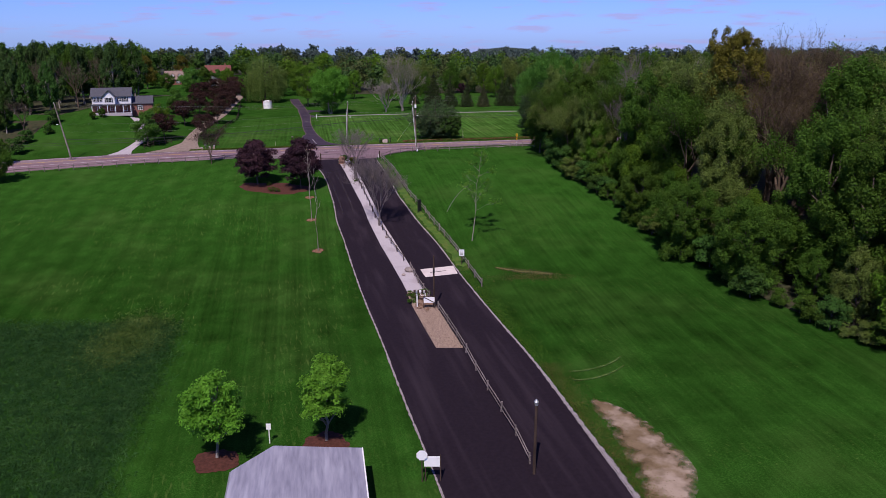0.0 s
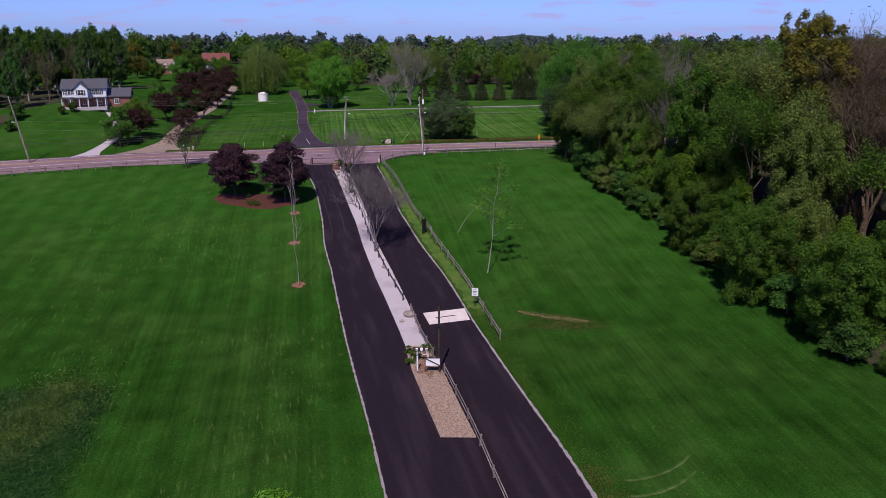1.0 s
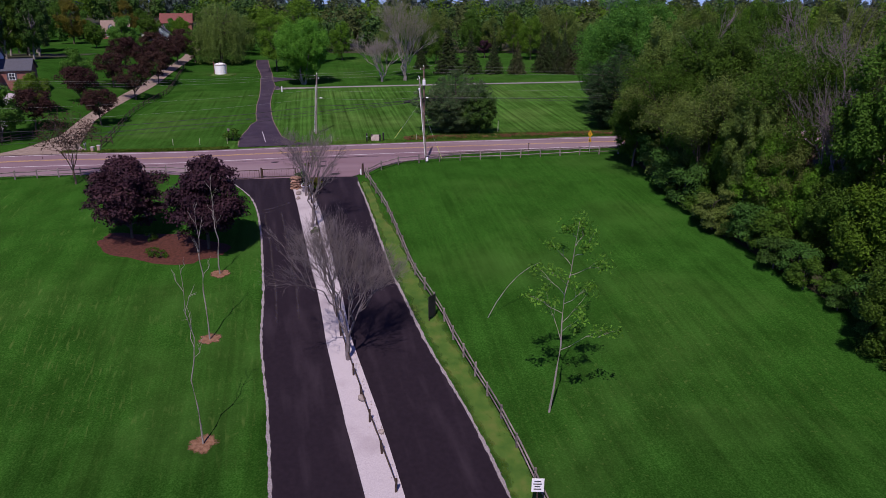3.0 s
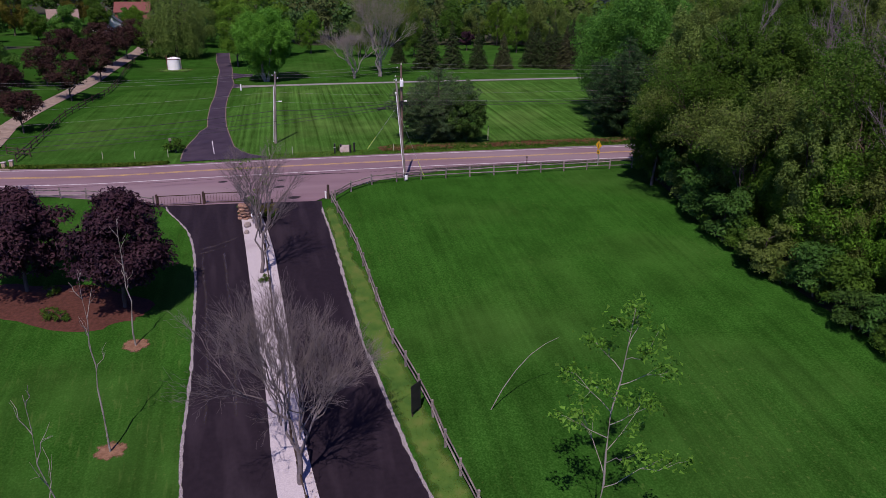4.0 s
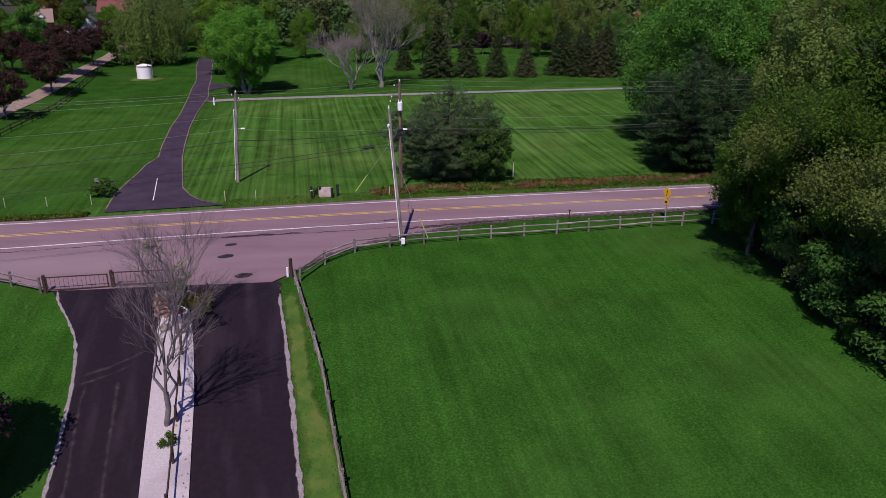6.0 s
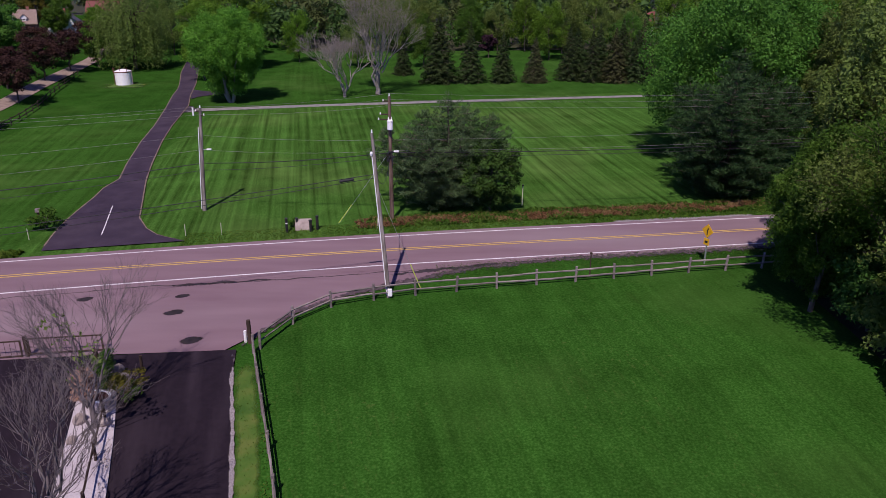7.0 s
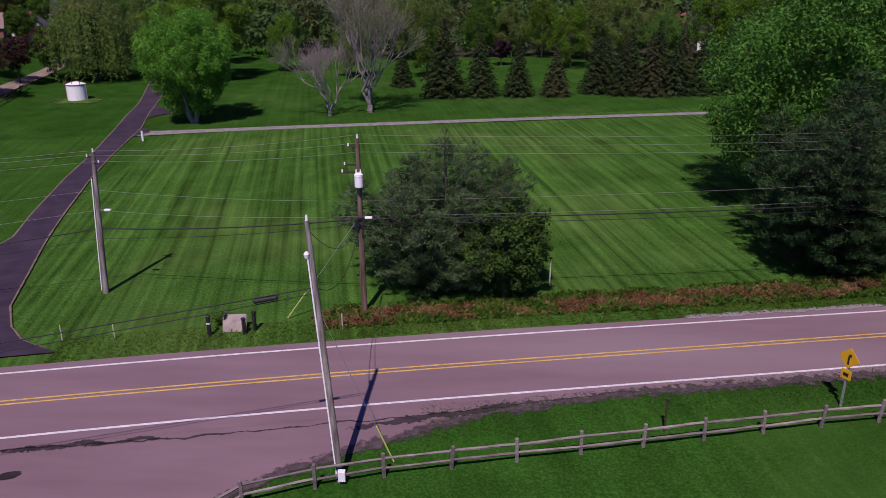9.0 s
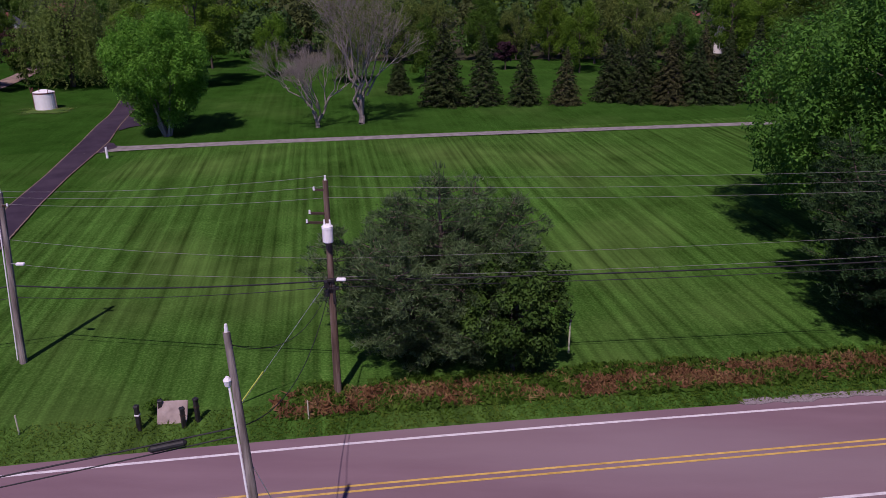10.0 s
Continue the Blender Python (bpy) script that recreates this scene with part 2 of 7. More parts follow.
def soften(m, scale=2.0, lo=0.35, hi=0.75, wild=1.0):
    """Frays a thin layer out towards its rim, so that what lies under it shows between."""
    n, l = m.node_tree.nodes, m.node_tree.links
    out = next(x for x in n if x.type == 'OUTPUT_MATERIAL')
    surface = out.inputs["Surface"].links[0].from_socket
    at = n.new("ShaderNodeAttribute")
    at.attribute_name = "worn"
    tc = n.new("ShaderNodeTexCoord")
    t = n.new("ShaderNodeTexNoise")
    t.inputs["Scale"].default_value, t.inputs["Detail"].default_value = scale, 7
    l.new(tc.outputs["Object"], t.inputs["Vector"])
    k = n.new("ShaderNodeMath")
    k.operation = 'MULTIPLY_ADD'
    l.new(t.outputs["Fac"], k.inputs[0])
    k.inputs[1].default_value = wild
    l.new(at.outputs["Fac"], k.inputs[2])
    r = n.new("ShaderNodeMapRange")
    r.inputs["From Min"].default_value, r.inputs["From Max"].default_value = lo + wild * 0.5, hi + wild * 0.5
    l.new(k.outputs["Value"], r.inputs["Value"])
    tr = n.new("ShaderNodeBsdfTransparent")
    ms = n.new("ShaderNodeMixShader")
    l.new(r.outputs["Result"], ms.inputs["Fac"])
    l.new(tr.outputs["BSDF"], ms.inputs[1])
    l.new(surface, ms.inputs[2])
    l.new(ms.outputs["Shader"], out.inputs["Surface"])
    return m


LAWN = lawn_material()
ASPHALT_NEW = lane_material()
ASPHALT_FAR = material("aged_asphalt", [(0.030, 0.019, 0.034), (0.048, 0.032, 0.052)], scale=0.6, rough=0.9, bump=0.3, bump_scale=25, big=(0.15, (0.06, 0.042, 0.06), 0.5, 0.75))
BROWN_PATCH = soften(material("dead_grass", [(0.075, 0.078, 0.022), (0.125, 0.115, 0.04)], scale=4, rough=0.95, bump=0.6), 4.5, 0.45, 1.0, 2.4)
ASPHALT_OLD = material("worn_asphalt", [(0.178, 0.110, 0.132), (0.226, 0.148, 0.172)], scale=0.5, rough=0.9, bump=0.3,
                       bump_scale=25, stretch=(0.25, 1.4, 1), big=(0.10, (0.25, 0.185, 0.205), 0.5, 0.75))
CONCRETE = material("concrete", [(0.38, 0.335, 0.36), (0.50, 0.445, 0.47)], scale=11, rough=0.9, bump=0.3, bump_scale=14,
                    big=(0.25, (0.30, 0.25, 0.27), 0.55, 0.8))
SLAB = material("new_concrete", [(0.55, 0.47, 0.46), (0.68, 0.60, 0.58)], scale=1.2, rough=0.9, bump=0.2)
PAINT_WHITE = material("white_road_paint", [(0.55, 0.50, 0.54), (0.75, 0.72, 0.74)], scale=3, rough=0.8, bump=0.1)
PAINT_YELLOW = material("yellow_road_paint", [(0.46, 0.29, 0.07), (0.72, 0.48, 0.13)], scale=3, rough=0.8, bump=0.1)
GRAVEL = material("gravel", [(0.19, 0.130, 0.102), (0.33, 0.235, 0.185), (0.46, 0.345, 0.285)], scale=7, rough=0.95, bump=0.8, bump_scale=16)
PATH_GREY = material("grey_path", [(0.17, 0.155, 0.15), (0.29, 0.27, 0.26)], scale=1.5, rough=0.95, bump=0.5)
GRAVEL_DRIVE = material("gravel_drive", [(0.20, 0.145, 0.118), (0.32, 0.245, 0.205)], scale=1.5, rough=0.95, bump=0.5)
VERGE = soften(material("stone_verge", [(0.16, 0.135, 0.14), (0.36, 0.315, 0.33)], scale=13, rough=0.95, bump=0.8), 1.3, 0.28, 0.55, 1.7)
DIRT = material("bare_earth", [(0.105, 0.068, 0.034), (0.215, 0.150, 0.090)], scale=0.8, rough=0.95, bump=0.5, bump_scale=8,
                big=(0.45, (0.36, 0.275, 0.215), 0.46, 0.66))
soften(DIRT, 0.9, 0.0, 0.45, 1.3)
TRACK = soften(material("flattened_grass", [(0.060, 0.115, 0.022), (0.090, 0.150, 0.036)], scale=3, rough=0.95, bump=0.4), 1.2, 0.35, 1.2, 1.2)
MULCH_TAN = soften(material("tan_mulch", [(0.13, 0.060, 0.034), (0.24, 0.13, 0.08)], scale=4, rough=0.95, bump=0.7), 3.0, 0.05, 0.3, 0.8)
MULCH = material("red_mulch", [(0.050, 0.016, 0.010), (0.095, 0.032, 0.022)], scale=4, rough=0.95, bump=0.8, bump_scale=18)
DRYGRASS = soften(material("dry_verge_grass", [(0.034, 0.092, 0.010), (0.058, 0.120, 0.015), (0.098, 0.132, 0.025)], scale=0.9, rough=0.95, bump=0.8, bump_scale=10), 0.8, 0.05, 0.5, 1.2)
BARK = material("bark", [(0.055, 0.043, 0.035), (0.13, 0.105, 0.085)], scale=3, rough=0.95, bump=0.6, stretch=(1, 1, 0.2))
BARK_PALE = material("pale_bark", [(0.19, 0.165, 0.145), (0.32, 0.285, 0.26)], scale=3, rough=0.95, bump=0.5, stretch=(1, 1, 0.2))
TWIG = material("bare_twigs", [(0.11, 0.088, 0.090), (0.20, 0.165, 0.168)], scale=3, rough=0.95, bump=0.2)
TWIG_BROWN = material("brown_twigs", [(0.075, 0.052, 0.038), (0.14, 0.10, 0.075)], scale=3, rough=0.95, bump=0.2)
WOOD_OLD = material("weathered_wood", [(0.12, 0.095, 0.09), (0.25, 0.21, 0.20)], scale=4, rough=0.9, bump=0.5, stretch=(1, 1, 1), random_object=0.3)
WOOD_DARK = material("dark_timber", [(0.035, 0.022, 0.016), (0.075, 0.048, 0.036)], scale=3, rough=0.9, bump=0.4, stretch=(1, 1, 0.2))
POLE_GREY = material("grey_pole", [(0.10, 0.080, 0.072), (0.20, 0.17, 0.155), (0.36, 0.315, 0.29)], scale=5, rough=0.9, bump=0.4, stretch=(1, 1, 0.1))
POLE_BROWN = material("brown_pole", [(0.060, 0.038, 0.028), (0.125, 0.082, 0.062), (0.23, 0.17, 0.135)], scale=5, rough=0.9, bump=0.4, stretch=(1, 1, 0.1))
METAL = material("galvanised_steel", [(0.45, 0.46, 0.48), (0.60, 0.61, 0.63)], scale=4, rough=0.45, metal=0.7, bump=0.1)
ENAMEL_WHITE = material("white_enamel", [(0.80, 0.79, 0.80), (0.88, 0.87, 0.88)], scale=2, rough=0.5, bump=0.05)
BLACK_METAL = material("black_metal", [(0.014, 0.013, 0.015), (0.03, 0.028, 0.03)], scale=4, rough=0.5, bump=0.1)
RUBBER = material("cable_sheath", [(0.015, 0.015, 0.017), (0.028, 0.028, 0.03)], scale=4, rough=0.6, bump=0)
YELLOW_SIGN = material("yellow_sign", [(0.68, 0.34, 0.01), (0.78, 0.42, 0.02)], scale=2, rough=0.5, bump=0)
ROOF_METAL = material("grey_roof_sheet", [(0.21, 0.205, 0.275), (0.32, 0.31, 0.395)], scale=0.8, rough=0.6, bump=0.2, stretch=(5, 0.6, 1), big=(0.3, (0.40, 0.39, 0.48), 0.5, 0.75))
SHINGLE = material("slate_shingle", [(0.055, 0.055, 0.070), (0.10, 0.10, 0.12)], scale=3, rough=0.85, bump=0.5, stretch=(1, 1, 3))
SHINGLE_RED = material("red_shingle", [(0.14, 0.045, 0.040), (0.21, 0.075, 0.065)], scale=3, rough=0.85, bump=0.4)
SHINGLE_TAN = material("tan_shingle", [(0.20, 0.14, 0.115), (0.29, 0.21, 0.18)], scale=3, rough=0.85, bump=0.4)
SIDING = material("white_siding", [(0.72, 0.71, 0.72), (0.80, 0.79, 0.80)], scale=1.5, rough=0.7, bump=0.15, stretch=(0.3, 0.3, 6))
BRICK_WALL = material("red_brick", [(0.20, 0.075, 0.055), (0.30, 0.13, 0.10)], scale=5, rough=0.9, bump=0.3)
GLASS = material("window_glass", [(0.02, 0.024, 0.03), (0.035, 0.04, 0.05)], scale=1, rough=0.08, bump=0, spec=0.6)
STONE_TAN = material("tan_stone", [(0.30, 0.21, 0.15), (0.46, 0.35, 0.27)], scale=4, rough=0.9, bump=0.5)
STONE = material("field_stone", [(0.21, 0.165, 0.15), (0.36, 0.30, 0.275)], scale=2.5, rough=0.9, bump=0.5, random_object=0.35)


def leaf(name, a, b, c, light=0.35):
    return material(name, [a, b, c], scale=0.7, rough=0.6, bump=0, island=0.28, through_light=light, spec=0.10)


LEAF_MID = leaf("mid_green_leaves", (0.045, 0.102, 0.012), (0.066, 0.142, 0.017), (0.094, 0.180, 0.024), 0.45)
LEAF_BRIGHT = leaf("bright_green_leaves", (0.066, 0.155, 0.012), (0.098, 0.205, 0.018), (0.135, 0.255, 0.028), 0.42)
LEAF_LIME = leaf("lime_green_leaves", (0.078, 0.235, 0.018), (0.118, 0.318, 0.028), (0.165, 0.395, 0.045), 0.4)
LEAF_OLIVE = leaf("olive_spring_leaves", (0.092, 0.142, 0.028), (0.130, 0.188, 0.041), (0.172, 0.230, 0.058), 0.45)
LEAF_GOLD = leaf("golden_spring_leaves", (0.098, 0.094, 0.014), (0.142, 0.132, 0.020), (0.186, 0.168, 0.028), 0.4)
LEAF_BROWN = leaf("brown_opening_buds", (0.075, 0.056, 0.024), (0.110, 0.082, 0.034), (0.140, 0.112, 0.044), 0.3)
LEAF_DARK = leaf("dark_green_leaves", (0.027, 0.072, 0.013), (0.042, 0.105, 0.018), (0.060, 0.135, 0.023), 0.2)
NEEDLE_DARK = leaf("dark_green_needles", (0.021, 0.040, 0.012), (0.034, 0.058, 0.017), (0.054, 0.082, 0.025), 0.2)
LEAF_PURPLE = leaf("dark_purple_leaves", (0.026, 0.012, 0.019), (0.041, 0.018, 0.026), (0.062, 0.029, 0.036), 0.15)
LEAF_PLUM = leaf("reddish_plum_leaves", (0.030, 0.015, 0.013), (0.044, 0.020, 0.017), (0.060, 0.029, 0.023), 0.2)
GRASS_TALL = leaf("tall_field_grass", (0.026, 0.080, 0.022), (0.040, 0.108, 0.030), (0.060, 0.138, 0.038), 0.45)
GRASS_VERGE = leaf("rough_verge_grass", (0.062, 0.125, 0.012), (0.092, 0.162, 0.019), (0.140, 0.190, 0.032), 0.5)
# the next three leaf colours have air haze mixed in: greyer and bluer
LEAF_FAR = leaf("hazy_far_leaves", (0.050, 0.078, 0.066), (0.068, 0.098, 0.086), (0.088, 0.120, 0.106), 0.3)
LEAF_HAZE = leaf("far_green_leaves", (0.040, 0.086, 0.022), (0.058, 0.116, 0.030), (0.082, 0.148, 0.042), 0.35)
LEAF_HAZE_OLIVE = leaf("far_olive_leaves", (0.062, 0.092, 0.028), (0.086, 0.120, 0.037), (0.112, 0.150, 0.050), 0.35)
LEAF_SPRING = leaf("fresh_spring_leaves", (0.080, 0.206, 0.021), (0.116, 0.272, 0.031), (0.160, 0.338, 0.047), 0.45)
LEAF_MAPLE = leaf("deep_fresh_leaves", (0.052, 0.145, 0.018), (0.078, 0.195, 0.028), (0.112, 0.250, 0.042), 0.42)
NEEDLE_PINE = leaf("pine_needles", (0.052, 0.108, 0.040), (0.095, 0.168, 0.066), (0.155, 0.245, 0.108), 0.35)
BRUSH_RUST = leaf("rust_brown_brush", (0.130, 0.066, 0.032), (0.195, 0.105, 0.050), (0.270, 0.165, 0.085), 0.2)

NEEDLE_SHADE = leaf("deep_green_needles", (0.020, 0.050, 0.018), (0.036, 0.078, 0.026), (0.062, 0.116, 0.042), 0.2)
GRASS_ROAD = leaf("short_roadside_grass", (0.034, 0.096, 0.012), (0.052, 0.122, 0.017), (0.084, 0.150, 0.026), 0.5)
GRASS_PALE = leaf("pale_weed_blades", (0.068, 0.138, 0.026), (0.105, 0.185, 0.038), (0.155, 0.235, 0.058), 0.45)
NEEDLE_BROWN = leaf("brownish_needles", (0.036, 0.042, 0.016), (0.052, 0.058, 0.022), (0.070, 0.074, 0.028), 0.1)
BRUSH_TAN = leaf("dry_tan_grass", (0.105, 0.070, 0.024), (0.150, 0.105, 0.038), (0.200, 0.145, 0.060), 0.2)

# ---- terrain: the land rises from south to north up to the road, then lies nearly level ----
# The site is drawn on a plan grid; site() carries the grid onto the ground, gz() gives the height there.
KNOT_Y = [-400, -120, -40, 20, 45, 60, 70, 80, 90, 100, 110, 120, 135, 141, 154, 160, 200, 217, 260, 330, 420, 4000]
KNOT_Z = [-20, -18.0, -16.0, -13.3, -12.0, -11.2, -10.2, -9.1, -7.5, -5.8, -4.1, -2.5, -0.65, -0.1, 0.05, 0.15, 1.7, 2.3, 4.0, 6.0, 6.6, -45.0]
GRID_Y = [-400, 20, 50, 60, 70, 80.6, 87, 90.4, 100.2, 111.1, 135.5, 141.3, 152.2, 157, 208.5, 217.6, 4000]
SITE_Y = [-520, 26.0, 64.8, 77.6, 89.4, 101.9, 109.7, 113.3, 121.3, 131.5, 157.3, 164.0, 176.9, 182.2, 239.5, 251.6, 4600]
WEST_Y = [-400, 20, 50, 60, 70, 80.6, 90.4, 100, 110, 120, 130, 140, 150, 160, 180, 210, 4000]
WEST_SITE = [-520, 26.0, 64.8, 77.6, 89.4, 101.9, 113.3, 126, 138, 150.5, 162.5, 174.5, 186, 197, 217, 241.2, 4600]
_ys = np.arange(-400, 3000, 5.0)
_k = np.exp(-0.5 * (np.arange(-8, 9) * 5 / 8.0) ** 2)
_prof = np.convolve(np.pad(np.interp(_ys, KNOT_Y, KNOT_Z), 8, mode='edge'), _k / _k.sum(), 'valid')


def ease(v):
    v = np.clip(v, 0, 1)
    return v * v * (3 - 2 * v)


def far_west(x):
    return 0.6 * ease((-np.asarray(x, float) - 38) / 30)


def gz(x, y):
    """The height of the ground at a place on the grid."""
    return np.interp(y, _ys, _prof) + 0.00635 * np.clip(x, -120, 120) - 1.2 * far_west(x) * ease((y - 100) / 25) * (1 - ease((y - 150) / 20)) + 5.6 * ease((-x - 62) / 32) * ease((y - 138) / 28) * (1 - 0.5 * ease((y - 195) / 45))


def site(x, y):
    """From the plan grid to the ground, both in metres."""
    w = far_west(x)
    X = np.asarray(x, float) * np.interp(y, [88, 108], [1.03, 0.965]) * (1 + 0.055 * w * ease((y - 90) / 18) * (1 - ease((y - 170) / 30))) + np.interp(y, [60, 80, 100, 125, 141, 157, 205, 260], [-0.6, -0.95, -1.4, -1.25, -1.15, -1.5, -2.2, -2.4])
    return X, np.interp(y, GRID_Y, SITE_Y) * (1 - w) + np.interp(y, WEST_Y, WEST_SITE) * w


def spot(x, y, lift=0.0):
    """The point of the ground at a place on the grid."""
    X, Y = site(x, y)
    return Vector((float(X), float(Y), float(gz(x, y)) + lift))


def laid(pts):
    """Points whose x and y are on the grid and whose z is a true height, carried onto the ground."""
    pts = np.asarray(pts, float)
    X, Y = site(pts[:, 0], pts[:, 1])
    return np.stack([X, Y, pts[:, 2]], 1)


# ---- helpers for meshes ----


def mesh_from(name, verts, faces, mat, smooth=False):
    me = bpy.data.meshes.new(name)
    me.from_pydata([tuple(v) for v in verts], [], faces)
    me.materials.append(mat)
    if smooth:
        me.polygons.foreach_set("use_smooth", [True] * len(me.polygons))
    me.update()
    return me


def bm_mesh(name, bm, mat, smooth=False):
    me = bpy.data.meshes.new(name)
    bm.to_mesh(me)
    bm.free()
    me.materials.append(mat)
    if smooth:
        me.polygons.foreach_set("use_smooth", [True] * len(me.polygons))
    return me


def thing(name, x, y, label, category, group="", turn=0, z=None):
    e = new(name)
    e.empty_display_size = 0.3
    p = spot(x, y)
    e.matrix_basis = pose(p.x, p.y, p.z if z is None else z, 0, 0, turn)
    return tagged(e, label, category, group)


def part(name, me, parent, label=""):
    o = new(name, me)
    o.parent = parent
    if label:
        o["label"] = label
    return o


def structure(name, me, label, category):
    return tagged(new(name, me), label, category, "", "structure")


def boxes(items, bevel=0.0):
    """A bmesh of boxes (centre, size, turn about z), with softened edges."""
    bm = bmesh.new()
    for (cx, cy, cz), (sx, sy, sz), rz in items:
        bmesh.ops.create_cube(bm, size=1, matrix=pose(cx, cy, cz, 0, 0, rz) @ Matrix.Diagonal((sx, sy, sz, 1)))
    if bevel:
        bmesh.ops.bevel(bm, geom=bm.edges[:], offset=bevel, segments=1, affect='EDGES')
    return bm


def tube(bm, a, b, ra, rb, sides=8, caps=True):
    a, b = Vector(a), Vector(b)
    q = (b - a).to_track_quat("Z", "Y").to_matrix().to_4x4()
    m = Matrix.Translation((a + b) / 2) @ q
    bmesh.ops.create_cone(bm, cap_ends=caps, segments=sides, radius1=ra, radius2=rb, depth=(b - a).length, matrix=m)


def tubes(items, sides=8):
    bm = bmesh.new()
    for a, b, ra, rb in items:
        tube(bm, a, b, ra, rb, sides)
    return bm


def rim(me, values):
    """How far in from the rim each corner lies, from 0 to 1."""
    me.attributes.new("worn", 'FLOAT', 'POINT').data.foreach_set("value", np.asarray(values, np.float32))
    return me


def ribbon(name, rows, mat, lift=0.05, across=6, step=2.0, thick=0.0):
    """A paved strip that lies on the land. rows: (x, y) of its one edge and (x, y) of the other, along its length."""
    rows = np.array(rows, float)
    d = np.concatenate([[0], np.cumsum(np.hypot(*np.diff((rows[:, :2] + rows[:, 2:]) / 2, axis=0).T))])
    s = np.linspace(0, d[-1], max(2, int(d[-1] / step) + 1))
    e = np.stack([np.interp(s, d, rows[:, i]) for i in range(4)], 1)
    verts, faces = [], []
    for r in e:
        for j in range(across + 1):
            w = j / across
            x, y = r[0] * (1 - w) + r[2] * w, r[1] * (1 - w) + r[3] * w
            verts.append((x, y, gz(x, y) + lift))
    n = across + 1
    for i in range(len(e) - 1):
        for j in range(across):
            faces.append((i * n + j, i * n + j + 1, (i + 1) * n + j + 1, (i + 1) * n + j))
    if thick:
        base = len(verts)
        verts += [(x, y, z - thick) for x, y, z in verts]
        m = len(e)
        for i in range(m - 1):
            faces.append((i * n, (i + 1) * n, base + (i + 1) * n, base + i * n))
            faces.append((i * n + across, base + i * n + across, base + (i + 1) * n + across, (i + 1) * n + across))
        for j in range(across):
            faces.append((j, base + j, base + j + 1, j + 1))
            k = (m - 1) * n
            faces.append((k + j, k + j + 1, base + k + j + 1, base + k + j))
    me = mesh_from(name, laid(verts), faces, mat, smooth=not thick)
    ends = np.minimum(1, np.minimum(np.arange(len(e)), len(e) - 1 - np.arange(len(e))) / 2.0)
    w = np.arange(n) / across
    worn = (ends[:, None] * np.minimum(w, 1 - w)[None] * 2).ravel() if across > 1 else np.repeat(0.6 * ends, n)
    return rim(me, np.concatenate([worn, worn]) if thick else worn)


def patch(name, cx, cy, rx, ry, mat, turn=0, lift=0.045, rough=0.16, seed=1, dome=0.0):
    """An irregular spot of earth or mulch that lies on the land."""
    verts, faces = [], []
    rings, seg = 6, 48
    ca, sa = math.cos(radians(turn)), math.sin(radians(turn))
    for k in range(rings + 1):
        for i in range(seg):
            a = 2 * math.pi * i / seg
            w = 1 + rough * noise.noise((math.cos(a) * 1.6, math.sin(a) * 1.6, seed)) * 2 + rough * 0.5 * noise.noise((math.cos(a) * 6, math.sin(a) * 6, seed))
            f = k / rings
            u, v = math.cos(a) * rx * f * w, math.sin(a) * ry * f * w
            x, y = cx + u * ca - v * sa, cy + u * sa + v * ca
            verts.append((x, y, gz(x, y) + lift + dome * (1 - f * f)))
    for k in range(rings):
        for i in range(seg):
            j = (i + 1) % seg
            faces.append((k * seg + i, (k + 1) * seg + i, (k + 1) * seg + j, k * seg + j))
    return rim(mesh_from(name, laid(verts), faces, mat, smooth=True), np.repeat(1 - np.arange(rings + 1) / rings, seg))


# ---- ground and paved surfaces ----
gx = np.unique(np.concatenate([np.linspace(-2500, -260, 24), np.arange(-260, -120, 8), np.arange(-120, 100, 2.5), np.arange(100, 260, 8), np.linspace(260, 2500, 24)]))
gy = np.unique(np.concatenate([np.linspace(-390, -60, 16), np.arange(-60, 30, 6), np.arange(30, 260, 2.5), np.arange(260, 420, 8), np.linspace(420, 2950, 30)]))
GX, GY = np.meshgrid(gx, gy)
GZ = gz(GX, GY) + 0.05 * np.sin(GX * 0.11 + GY * 0.05) * (np.abs(GX) < 300)
nx = len(gx)
structure("ground", mesh_from("ground", laid(np.stack([GX.ravel(), GY.ravel(), GZ.ravel()], 1)),
          [(j * nx + i, j * nx + i + 1, (j + 1) * nx + i + 1, (j + 1) * nx + i) for j in range(len(gy) - 1) for i in range(nx - 1)], LAWN, True),
          "mown green lawn with faint mower stripes over gently rising land", "ground")

DY = [-80, 39, 57, 77, 98, 111, 119, 125, 129, 134.2]
DL = [34.9, 0.45, -5.4, -11.4, -17.2, -20.6, -22.9, -25.0, -27.0, -31.4]
DR = [46.0, 15.1, 10.0, 3.2, -3.6, -8.1, -10.4, -12.1, -13.2, -14.9]


def left_edge(y):
    return float(np.interp(y, DY, DL))


def right_edge(y):
    return float(np.interp(y, DY, DR))


def island_left(y):
    return float(np.interp(y, [60, 72, 75, 83, 89, 102.5, 111, 119, 125, 133.5], [-0.6, -4.3, -4.8, -7.4, -9.5, -13.1, -15.8, -18.4, -20.3, -23.1]))


def island_right(y):
    return float(np.interp(y, [60, 70, 77, 83, 89.3, 102.5, 112.5, 123.7, 129.4, 133.5], [2.4, -0.7, -3.1, -5.0, -7.1, -11.0, -13.9, -17.3, -19.4, -21.2]))


def road_mid(x):
    return 149.1 + 0.12 * x - (0.0007 * x * x if x < 0 else 0)


